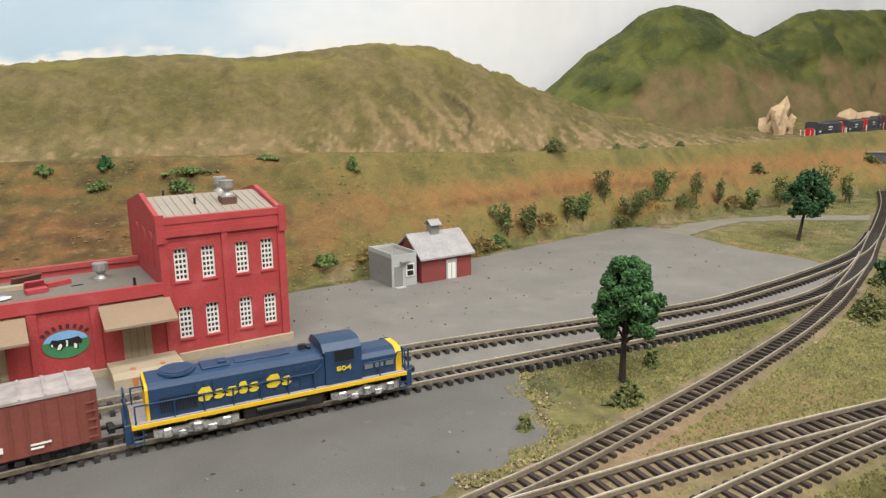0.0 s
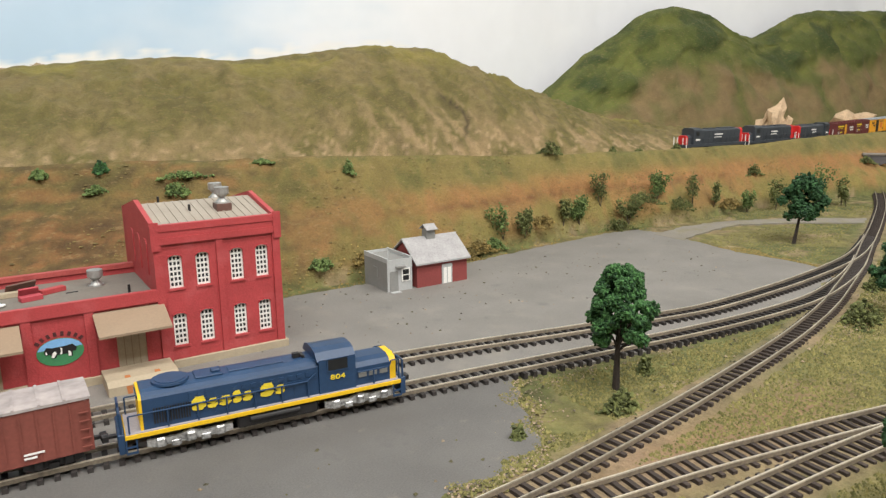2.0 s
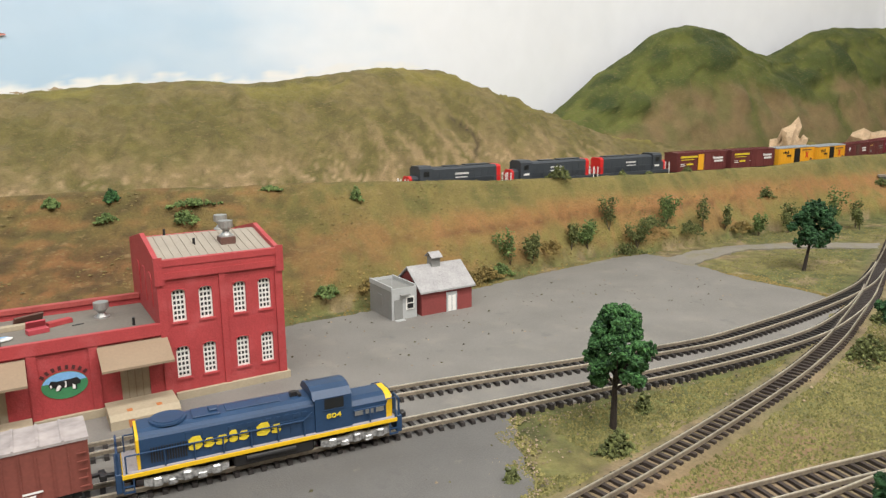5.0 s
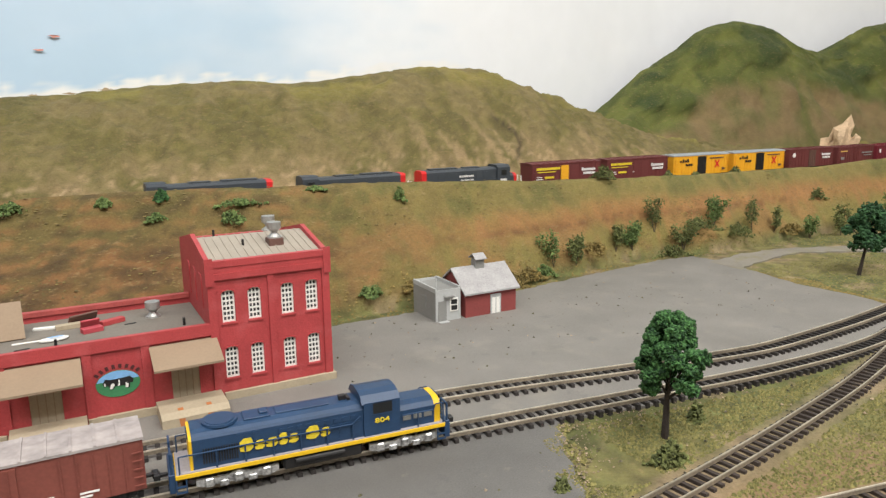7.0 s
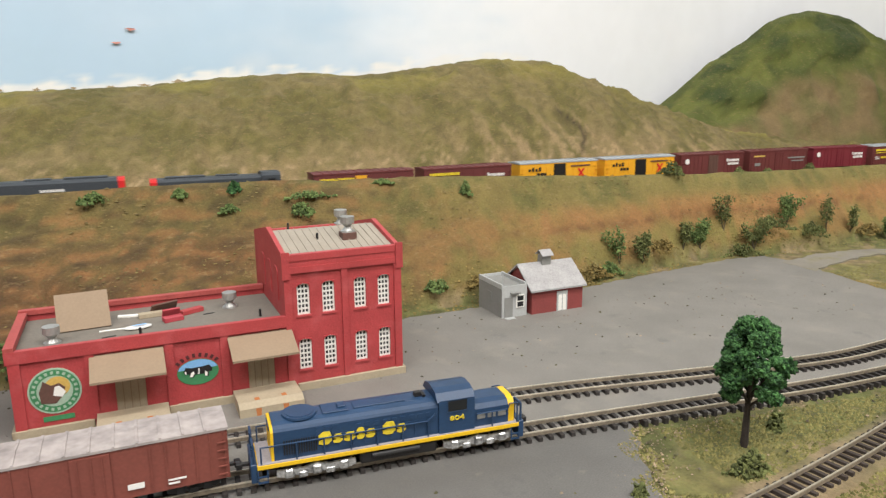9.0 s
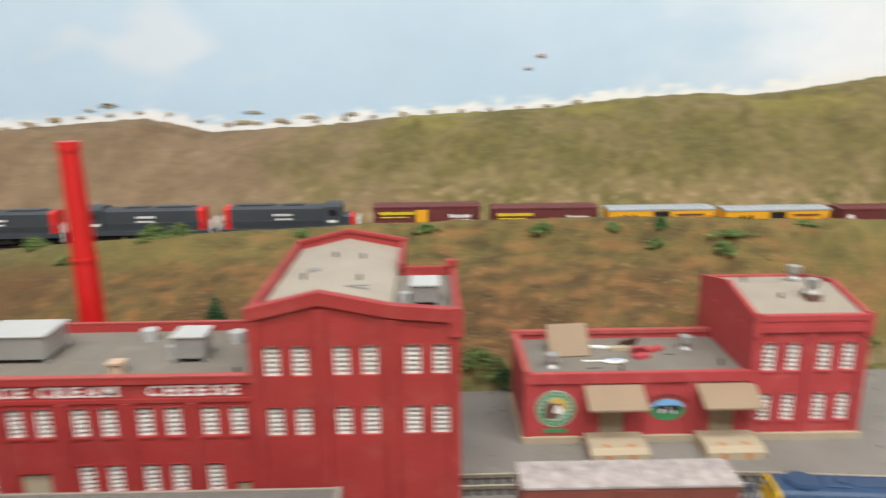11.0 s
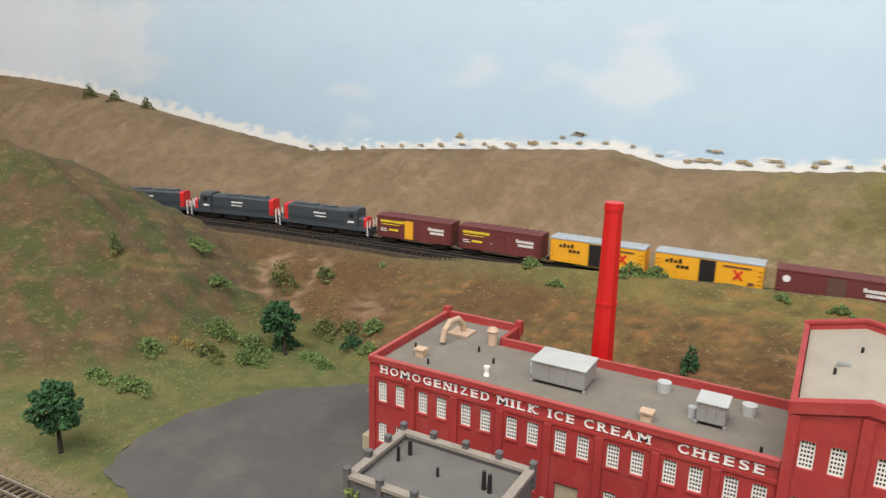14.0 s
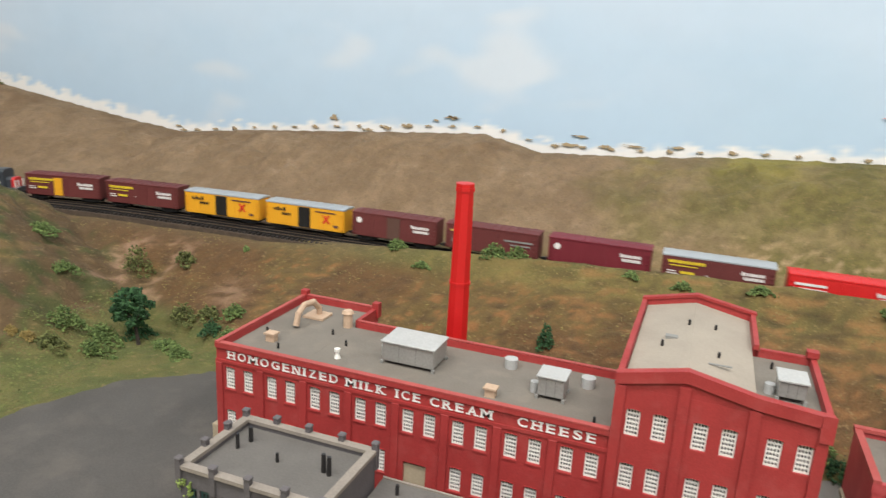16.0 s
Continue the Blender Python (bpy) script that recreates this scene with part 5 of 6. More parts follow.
# ---- hut ----
def hut():
    ob = thing("tool_shed", "barn red tool shed with a weathered tin roof and cupola", "shed", 6.7, 10.45)
    part("wall", boxes((-0.53, 0, 0, 0.53, 0.9, 0.5)), RED_C, ob)
    for x in (-0.53, 0.5):
        part("gable", profile(bmesh.new(), [(0.0, 0.502), (0.9, 0.502), (0.45, 0.82)], x, x + 0.03), RED_C, ob)
    bm = profile(bmesh.new(), [(-0.06, 0.48), (0.45, 0.86), (0.45, 0.83), (-0.06, 0.45)], -0.58, 0.58)
    profile(bm, [(0.96, 0.48), (0.45, 0.86), (0.45, 0.83), (0.96, 0.45)], -0.58, 0.58)
    part("roof", bm, TIN, ob, "weathered grey tin roof")
    bm = boxes((-0.1, 0.37, 0.8, 0.08, 0.53, 0.98))
    cup = part("cupola", bm, GREY_M, ob)
    part("cupola_roof", profile(bmesh.new(), [(0.32, 0.97), (0.45, 1.06), (0.58, 0.97), (0.58, 0.985), (0.45, 1.075), (0.32, 0.985)], -0.13, 0.11), TIN, cup)
    door = part("door", boxes((-0.02, -0.015, 0.02, 0.2, -0.001, 0.4)), GREY_L, ob, "grey panelled door")
    part("door_panel", boxes((0.01, -0.02, 0.05, 0.08, -0.016, 0.34), (0.1, -0.02, 0.05, 0.17, -0.016, 0.34)), WHITE, door)
    ob = thing("grey_office", "small flat roofed grey board office", "shed", 5.83, 10.5)
    part("wall", boxes((-0.23, 0, 0, 0.25, 0.85, 0.55)), GREY_M, ob)
    part("front", boxes((-0.235, -0.02, 0, 0.255, -0.001, 0.6)), GREY_L, ob, "pale grey board front")
    part("roof", boxes((-0.2, 0.03, 0.551, 0.22, 0.82, 0.57)), GREY_M, ob)
    part("parapet", boxes((-0.235, 0.0, 0.551, -0.205, 0.85, 0.63), (0.225, 0.0, 0.551, 0.255, 0.85, 0.63), (-0.2, 0.82, 0.571, 0.22, 0.85, 0.62)), GREY_L, ob)
    part("door", boxes((-0.19, -0.032, 0.03, -0.03, -0.021, 0.4)), GREY_M, ob, "grey door")
    win = part("window", boxes((0.04, -0.034, 0.2, 0.2, -0.021, 0.43)), WHITE, ob)
    part("pane", boxes((0.06, -0.038, 0.325, 0.18, -0.0345, 0.41), (0.06, -0.038, 0.22, 0.18, -0.0345, 0.305)), GLASS, win)
    part("side_window", boxes((-0.242, 0.35, 0.24, -0.231, 0.5, 0.42)), GREY_M, ob)
    part("step", boxes((-0.2, -0.13, 0, -0.02, -0.035, 0.05)), GREY_L, ob)
    part("lamp_bracket", boxes((-0.08, -0.09, 0.47, 0.1, -0.021, 0.485)), GREY_M, ob)
    part("chimney_pipe", cyl(bmesh.new(), (-0.05, 0.3, 0.57), 0.012, 0.012, 0.16, 8), GREY_L, ob)


hut()


# ---- lines of rail ----
track([(x, y, -0.003) for x, y in LOCO_LINE], "nickel rails on dark sleepers beside the yard")
track([(x, y, 0.0) for x, y in SIDING], "nickel siding rails on dark sleepers in the yard")
track([(x, y, 0.003) for x, y in FRONT if x > -7], "nickel rails on brown sleepers curving through turf", brown=True, gauge=0.22, worn=True)
track([(x, y, 0.003) for x, y in FRONT if x < -5], "nickel rails on brown sleepers along the dark lot", brown=True, gauge=0.22, worn=True)
track(NEAR, "nickel rails on brown sleepers at the table edge", brown=True, gauge=0.28)
track(SPUR, "short nickel spur rails on brown sleepers", brown=True)
track(UPPER, "dark upper line along the hillside ledge", joined=True)
track(UPPER_2, "dark second upper line along the ledge", joined=True)


# ---- rolling stock: each stands on the rail top at z 0, x ahead ----
def truck(parent, x, axles, mat, pitch=0.24, out=0.0):
    """A bogie with its wheelsets."""
    n = len(axles)
    half = pitch * (n - 1) / 2 + 0.12
    ob = part("truck", prism(bmesh.new(), [(x - half, 0.06), (x - half + 0.06, 0.04), (x - 0.1, 0.05), (x, 0.03), (x + 0.1, 0.05), (x + half - 0.06, 0.04), (x + half, 0.06), (x + half, 0.13), (x + 0.12, 0.12), (x, 0.16), (x - 0.12, 0.12), (x - half, 0.13)], -0.185 - out, -0.15 - out), mat, parent)
    part("side_frame", prism(bmesh.new(), [(x - half, 0.06), (x, 0.03), (x + half, 0.06), (x + half, 0.13), (x, 0.16), (x - half, 0.13)], 0.15 + out, 0.185 + out), mat, ob)
    bm = bmesh.new()
    for a in axles:
        box(bm, x + a - 0.045, -0.215 - out, 0.035, x + a + 0.045, -0.186 - out, 0.14, 0.014)
    for a in axles[:-1]:
        box(bm, x + a + pitch / 2 - 0.045, -0.2 - out, 0.02, x + a + pitch / 2 + 0.045, -0.186 - out, 0.085, 0.01)
    part("journal_box", bm, mat, ob)
    for a in axles:
        bm = cyl(bmesh.new(), (x + a, -0.14, 0.085), 0.085, 0.085, 0.025, 16, ALONG_Y)
        cyl(bm, (x + a, 0.115, 0.085), 0.085, 0.085, 0.025, 16, ALONG_Y), cyl(bm, (x + a, -0.115, 0.085), 0.02, 0.02, 0.23, 8, ALONG_Y)
        part("wheelset", bm, BLACK, ob)
    return ob


def coupler(parent, x, way):
    bm = boxes((min(x, x + way * 0.1), -0.02, 0.12, max(x, x + way * 0.1), 0.02, 0.16), (x + way * 0.1 - 0.03, -0.045, 0.1, x + way * 0.1 + 0.03, 0.045, 0.17), bevel=0.006)
    part("coupler", bm, BLACK, parent)


def rail_run(bm, pts, r=0.009):
    for a, b in zip(pts, pts[1:]):
        a, b = Vector(a), Vector(b)
        cyl(bm, a, r, r, (b - a).length, 6, (b - a).to_track_quat("Z", "Y").to_matrix().to_4x4())
    return bm


def lettering_blocks(bm, mat, parent, label=""):
    """Lettering too small to tell apart, as plain blocks."""
    return tagged(part("lettering_block", bm, mat, parent, label), kind="stuff")


def road_switcher(ob):
    """The blue and yellow six axle road switcher."""
    L = 1.43
    F = 1.33
    part("frame", boxes((-L, -0.255, 0.185, F, 0.255, 0.236), bevel=0.004), YELLOW, ob, "yellow side sill")
    part("walkway", boxes((-L + 0.01, -0.25, 0.237, F - 0.01, 0.25, 0.245)), material("grey_walkway", (0.32, 0.3, 0.32), 0.7), ob)
    hood = [(-0.215, 0.246), (0.215, 0.246), (0.215, 0.58), (0.2, 0.61), (0.165, 0.637), (0.1, 0.655), (-0.1, 0.655), (-0.165, 0.637), (-0.2, 0.61), (-0.215, 0.58)]
    part("long_hood", profile(bmesh.new(), hood, -1.262, 0.42), BLUE, ob)
    bm = bmesh.new()
    for k in range(9):
        box(bm, -0.45 + k * 0.092, -0.224, 0.49, -0.4 + k * 0.092, -0.2155, 0.54)
    for k in range(8):
        box(bm, -0.62 + k * 0.13, -0.221, 0.28, -0.51 + k * 0.13, -0.2155, 0.46)
    for x in (-0.85, -0.77, -0.69):
        box(bm, x, -0.225, 0.46, x + 0.06, -0.2155, 0.57)
    part("hood_door", bm, BLUE, ob)
    part("radiator_grille", boxes(*[(-1.17 + 0.024 * k, -0.226, 0.3, -1.158 + 0.024 * k, -0.2155, 0.47) for k in range(14)]), BLACK, ob)
    bm = cyl(bmesh.new(), (-0.98, 0, 0.656), 0.175, 0.17, 0.024, 24)
    cyl(bm, (-0.98, 0, 0.681), 0.14, 0.14, 0.006, 24)
    part("fan", bm, BLUE, ob)
    part("roof_hatch", boxes((-0.76, -0.11, 0.656, -0.5, 0.11, 0.672), (-0.6, -0.05, 0.673, -0.52, 0.05, 0.695), (-0.44, -0.08, 0.656, 0.1, 0.08, 0.668), bevel=0.004), BLUE, ob)
    part("exhaust", boxes((0.22, -0.03, 0.656, 0.29, 0.03, 0.71), (0.3, -0.06, 0.656, 0.33, 0.06, 0.685)), BLACK, ob)
    cab = profile(bmesh.new(), [(-0.235, 0.246), (0.235, 0.246), (0.235, 0.66), (0.17, 0.735), (0.07, 0.762), (-0.07, 0.762), (-0.17, 0.735), (-0.235, 0.66)], 0.423, 0.82)
    cab = part("cab", cab, BLUE, ob)
    part("cab_window", boxes((0.52, -0.24, 0.515, 0.73, -0.2355, 0.65)), GLASS, cab)
    part("window_frame", boxes((0.505, -0.243, 0.5, 0.745, -0.2405, 0.515), (0.505, -0.243, 0.65, 0.745, -0.2405, 0.662), (0.505, -0.243, 0.515, 0.52, -0.2405, 0.65), (0.73, -0.243, 0.515, 0.745, -0.2405, 0.65)), BLUE, cab)
    part("windshield", boxes((0.8205, -0.17, 0.57, 0.826, -0.03, 0.69), (0.8205, 0.03, 0.57, 0.826, 0.17, 0.69)), GLASS, cab)
    part("roof_lip", profile(bmesh.new(), [(-0.25, 0.655), (-0.178, 0.742), (-0.07, 0.772), (0.07, 0.772), (0.178, 0.742), (0.25, 0.655), (0.25, 0.645), (-0.25, 0.645)], 0.40, 0.422), BLUE, cab)
    part("short_hood", profile(bmesh.new(), [(-0.205, 0.246), (0.205, 0.246), (0.205, 0.47), (0.17, 0.525), (0.1, 0.555), (-0.1, 0.555), (-0.17, 0.525), (-0.205, 0.47)], 0.823, 1.22), BLUE, ob)
    part("hood_window", boxes((0.86, -0.212, 0.345, 0.95, -0.2055, 0.4), (0.98, -0.212, 0.345, 1.07, -0.2055, 0.4), (1.1, -0.212, 0.345, 1.19, -0.2055, 0.4)), GREY_M, ob)
    end = [(-0.205, 0.246), (0.205, 0.246), (0.205, 0.47), (0.17, 0.525), (0.1, 0.555), (-0.1, 0.555), (-0.17, 0.525), (-0.205, 0.47)]
    part("nose", profile(bmesh.new(), end, 1.221, 1.29), YELLOW, ob, "yellow nose")
    part("tail", profile(bmesh.new(), [(y * 1.01, min(z, 0.63)) for y, z in hood], -1.29, -1.263), YELLOW, ob, "yellow hood end")
    pieces("end_stripe", [(1.2905, -0.1, 0.3, 1.3, 0.1, 0.5), (-1.3, -0.12, 0.56, -1.2905, 0.12, 0.6)], BLUE, ob)
    for x in (-L - 0.06, F + 0.001):
        part("pilot", boxes((x, -0.24, 0.03, x + 0.06, 0.24, 0.25), bevel=0.006), BLUE, ob)
        for sy in (-1, 1):
            part("end_rail", rail_run(bmesh.new(), [(x + 0.03, sy * 0.22, 0.25), (x + 0.03, sy * 0.22, 0.47), (x + 0.03, sy * 0.06, 0.47), (x + 0.03, sy * 0.06, 0.25)], 0.012), BLUE, ob)
    for x in (-L + 0.0, F - 0.1):
        part("step", boxes((x, -0.27, 0.03, x + 0.1, -0.256, 0.05), (x, -0.27, 0.1, x + 0.1, -0.256, 0.115), (x, -0.268, 0.05, x + 0.012, -0.257, 0.183), (x + 0.088, -0.268, 0.05, x + 0.1, -0.257, 0.183)), BLUE, ob)
    for side in (-0.24, 0.24):
        bm = rail_run(bmesh.new(), [(-L + 0.04, side, 0.244), (-L + 0.04, side, 0.44), (-1.05, side, 0.44), (0.3, side, 0.44), (0.38, side, 0.52)])
        for k in range(6):
            rail_run(bm, [(-1.05 + 0.27 * k, side, 0.244), (-1.05 + 0.27 * k, side, 0.44)])
        rail_run(bm, [(0.84, side, 0.43), (1.2, side, 0.43), (1.22, side, 0.5), (1.31, side, 0.5), (1.31, side, 0.244)])
        rail_run(bm, [(1.02, side, 0.244), (1.02, side, 0.43)])
        part("handrail", bm, BLUE, ob)
    part("fuel_tank", boxes((-0.42, -0.23, 0.03, 0.4, 0.23, 0.18), bevel=0.02), BLACK, ob)
    part("air_tank", cyl(bmesh.new(), (-0.3, -0.24, 0.13), 0.03, 0.03, 0.5, 10, ALONG_X), BLACK, ob)
    truck(ob, -0.86, (-0.27, 0, 0.27), SILVER, 0.27, 0.055), truck(ob, 0.86, (-0.27, 0, 0.27), SILVER, 0.27, 0.055)
    part("underframe", boxes((-1.3, -0.1, 0.12, 1.28, 0.1, 0.184)), BLACK, ob)
    coupler(ob, F + 0.061, 1), coupler(ob, -L - 0.061, -1)
    bm = bmesh.new()
    x = -0.83
    for w, h in ((0.13, 0.155), (0.095, 0.108), (0.115, 0.108), (0.08, 0.14), (0.095, 0.108), (0.05, 0), (0.135, 0.155), (0.095, 0.108)):
        if h:
            e, z0 = 0.3 * w, 0.352
            prism(bm, [(x + e, z0), (x + w - e, z0), (x + w, z0 + e), (x + w, z0 + h * 0.42), (x + w * 0.55, z0 + h * 0.5), (x + w, z0 + h * 0.62), (x + w - e * 0.5, z0 + h), (x + e, z0 + h), (x, z0 + h - e), (x, z0 + h * 0.6), (x + w * 0.4, z0 + h * 0.45), (x, z0 + h * 0.34), (x, z0 + e * 0.4)], -0.232, -0.2265)
        x += w + 0.014
    lettering_blocks(bm, LETTER_Y, ob, "yellow bold name shapes")
    lettering("804", 0.16, 0.055, LETTER_Y, ob, 0.54, -0.24, 0.4, label="yellow number", name="number", bold=0.01)


def line_loco(ob):
    """A charcoal and scarlet road loco, cab at +x."""
    L = 1.38
    part("frame", boxes((-L, -0.25, 0.17, L, 0.25, 0.25)), CHARCOAL, ob)
    part("long_hood", profile(bmesh.new(), [(-0.19, 0.251), (0.19, 0.251), (0.19, 0.64), (0.13, 0.69), (-0.13, 0.69), (-0.19, 0.64)], -1.15, 0.72), CHARCOAL, ob)
    pieces("hood_door", [(-1.05 + 0.2 * k, sy * 0.191 - 0.004, 0.3, -0.88 + 0.2 * k, sy * 0.191 + 0.004, 0.6) for k in range(8) for sy in (-1, 1)], CHARCOAL, ob)
    part("roof_fans", boxes((-1.0, -0.1, 0.691, -0.3, 0.1, 0.72), (-0.1, -0.09, 0.691, 0.3, 0.09, 0.715)), CHARCOAL, ob)
    cab = part("cab", profile(bmesh.new(), [(-0.235, 0.251), (0.235, 0.251), (0.235, 0.68), (0.15, 0.74), (-0.15, 0.74), (-0.235, 0.68)], 0.723, 1.08), CHARCOAL, ob)
    part("cab_window", boxes((0.83, -0.242, 0.5, 0.98, -0.2355, 0.62), (0.83, 0.2355, 0.5, 0.98, 0.242, 0.62)), GLASS, cab)
    part("cab_number", boxes((0.8, -0.242, 0.36, 0.98, -0.2355, 0.41), (0.8, 0.2355, 0.36, 0.98, 0.242, 0.41)), LETTER_W, cab)
    part("nose", profile(bmesh.new(), [(-0.16, 0.251), (0.16, 0.251), (0.16, 0.46), (0.1, 0.52), (-0.1, 0.52), (-0.16, 0.46)], 1.083, 1.24), CHARCOAL, ob)
    part("nose_front", profile(bmesh.new(), [(-0.16, 0.251), (0.16, 0.251), (0.16, 0.46), (0.1, 0.52), (-0.1, 0.52), (-0.16, 0.46)], 1.243, 1.32), SCARLET, ob, "scarlet nose front")
    part("tail", profile(bmesh.new(), [(-0.19, 0.251), (0.19, 0.251), (0.19, 0.64), (0.13, 0.69), (-0.13, 0.69), (-0.19, 0.64)], -1.27, -1.153), SCARLET, ob, "scarlet hood end")
    for x in (-L - 0.03, L + 0.001):
        part("pilot", boxes((x, -0.23, 0.03, x + 0.03, 0.23, 0.25)), CHARCOAL, ob)
        for sy in (-0.24, -0.1, 0.1, 0.24):
            part("end_rail", rail_run(bmesh.new(), [(x + 0.015, sy, 0.06), (x + 0.015, sy, 0.46)], 0.014), WHITE, ob, "white end handrail")
    for sy in (-0.245, 0.245):
        bm = rail_run(bmesh.new(), [(-1.3, sy, 0.42), (0.7, sy, 0.42)], 0.006)
        for k in range(8):
            rail_run(bm, [(-1.3 + 0.28 * k, sy, 0.25), (-1.3 + 0.28 * k, sy, 0.42)], 0.006)
        part("handrail", bm, CHARCOAL, ob)
    lettering_blocks(boxes(*[(-0.3 + 0.048 * k, sy * 0.197 - 0.003, 0.5, -0.262 + 0.048 * k, sy * 0.197 + 0.003, 0.545) for k in range(8) for sy in (-1, 1)], *[(-0.26 + 0.05 * k, sy * 0.197 - 0.003, 0.41, -0.222 + 0.05 * k, sy * 0.197 + 0.003, 0.45) for k in range(7) for sy in (-1, 1)]), LETTER_W, ob)
    part("fuel_tank", boxes((-0.4, -0.2, 0.03, 0.35, 0.2, 0.168), bevel=0.02), BLACK, ob)
    truck(ob, -0.85, (-0.25, 0, 0.25), BLACK, 0.25), truck(ob, 0.85, (-0.25, 0, 0.25), BLACK, 0.25)
    coupler(ob, L + 0.031, 1), coupler(ob, -L - 0.031, -1)


def boxcar(ob, paint, roof, door, L=1.07, style="plain", high=0.72):
    part("body", boxes((-L, -0.255, 0.14, L, 0.255, high - 0.05), bevel=0.008), paint, ob)
    part("roof", profile(bmesh.new(), [(-0.265, high - 0.048), (0.265, high - 0.048), (0.265, high - 0.02), (0, high), (-0.265, high - 0.02)], -L - 0.01, L + 0.01), roof, ob)
    ribs = bmesh.new()
    for k in range(1, 12):
        x = -L + 2 * L * k / 12
        profile(ribs, [(-0.262, high - 0.019), (0, high + 0.001), (0.262, high - 0.019), (0.262, high - 0.008), (0, high + 0.012), (-0.262, high - 0.008)], x - 0.012, x + 0.012)
    part("roof_rib", ribs, roof, ob)
    for sy in (-1, 1):
        a, b = sorted((sy * 0.256, sy * 0.275))
        dx0, dx1 = (-0.16, 0.16) if style != "wide" else (-0.2, 0.2)
        d = part("door", boxes((dx0, a, 0.16, dx1, b, high - 0.07)), door, ob)
        a, b = sorted((sy * 0.276, sy * 0.284))
        part("door_bar", boxes(*[(x, a, 0.17, x + 0.012, b, high - 0.08) for x in (dx0 + 0.05, 0.0, dx1 - 0.07)]), door, d)
        a, b = sorted((sy * 0.256, sy * 0.266))
        pieces("rib", [(x, a, 0.16, x + 0.014, b, high - 0.06) for k in range(6) for x in (-L + 0.13 * (k + 0.3), L - 0.13 * (k + 0.3))], paint, ob)
        a, b = sorted((sy * 0.267, sy * 0.28))
        for x in (-L + 0.02, L - 0.1):
            part("ladder", boxes(*[(x, a, 0.2 + k * 0.09, x + 0.08, b, 0.212 + k * 0.09) for k in range(5)]), paint, ob)
        a, b = sorted((sy * 0.2675, sy * 0.272))
        c, e = sorted((sy * 0.2725, sy * 0.275))
        s = -sy

        def at(x0, z0, x1, z1):
            u, v = sorted((x0 * s, x1 * s))
            return (u, a, z0, v, b, z1)

        white = [at(0.45 + 0.055 * k, 0.47, 0.495 + 0.055 * k, 0.53 + 0.02 * (k == 0)) for k in range(8)] + [at(0.5 + 0.055 * k, 0.38, 0.545 + 0.055 * k, 0.44) for k in range(7)]
        if style in ("hydra", "hydra_door", "plain", "wide"):
            lettering_blocks(boxes(*white), LETTER_W, ob)
        if style in ("hydra", "hydra_door"):
            lettering_blocks(boxes(*[at(-0.95 + 0.06 * k, 0.54, -0.9 + 0.06 * k, 0.6) for k in range(12)], at(-0.93, 0.48, -0.38, 0.5), at(-0.7, 0.33, -0.42, 0.38)), LETTER_Y, ob)
            lettering_blocks(boxes(at(-0.95, 0.36, -0.78, 0.38), at(-0.95, 0.31, -0.75, 0.33), at(-0.2, 0.34, 0.0, 0.36)), LETTER_W, ob)
        if style == "hydra_door":
            part("yellow_panel", boxes(at(-0.16 - 0.06, 0.17, 0.02, 0.64)[:1] + (sorted((sy * 0.2855, sy * 0.289))[0],) + (0.17,) + (at(-0.22, 0.17, 0.02, 0.64)[3], sorted((sy * 0.2855, sy * 0.289))[1], 0.64)), ORANGE, ob)
        if style == "orange":
            lettering_blocks(boxes(*[at(-0.85 + 0.09 * k, 0.5, -0.79 + 0.09 * k, 0.56 + 0.03 * (k % 2)) for k in range(4)], *[at(-0.62 + 0.09 * k, 0.4, -0.55 + 0.09 * k, 0.46) for k in range(3)]), BLACK, ob)
            cross = bmesh.new()
            for w in (1, -1):
                cx = 0.6 * s
                y0_, y1_ = a, b
                prism(cross, [(cx - 0.1, 0.42 - w * 0.09), (cx - 0.06, 0.42 - w * 0.11), (cx + 0.1, 0.42 + w * 0.09), (cx + 0.06, 0.42 + w * 0.11)], y0_ - 0.001 * w, y1_ - 0.001 * w)
            part("cross_mark", cross, SCARLET, ob)
            lettering_blocks(boxes(at(0.3, 0.57, 0.85, 0.6), at(0.8, 0.24, 0.92, 0.3)), BROWN, ob)
        if style == "plain":
            part("herald", disc(bmesh.new(), -0.88 * s, 0.52, 0.07, 0.07, a, b, 18), LETTER_W, ob)
        if style == "dull":
            lettering_blocks(boxes(at(-0.95, 0.54, -0.55, 0.58)), SIGN_Y, ob)
            lettering_blocks(boxes(at(0.3, 0.46, 0.95, 0.5), at(0.45, 0.38, 0.9, 0.41), at(-0.9, 0.3, -0.7, 0.38)), GREY_M, ob)
        if style == "banner":
            part("grey_band", boxes(at(-L + 0.01, 0.15, L - 0.01, 0.34)[:1] + (a - 0.006 * (sy > 0) + 0.0, 0.15, at(-L + 0.01, 0, L - 0.01, 0)[3], b - 0.006 * (sy > 0), 0.34)), CAR_GREY, ob)
            lettering_blocks(boxes(*white, at(-0.95, 0.5, -0.4, 0.55), at(-0.95, 0.43, -0.4, 0.45)), LETTER_W, ob)
        if style == "yard":
            lettering_blocks(boxes(at(0.28, 0.24, 0.42, 0.3), at(0.62, 0.25, 0.78, 0.27), at(0.62, 0.21, 0.72, 0.23)), LETTER_W, ob)
    part("underframe", boxes((-L + 0.05, -0.06, 0.1, L - 0.05, 0.06, 0.139)), BLACK, ob)
    for x in (-L + 0.33, L - 0.33):
        truck(ob, x, (-0.12, 0.12), BLACK)
    coupler(ob, L, 1), coupler(ob, -L, -1)


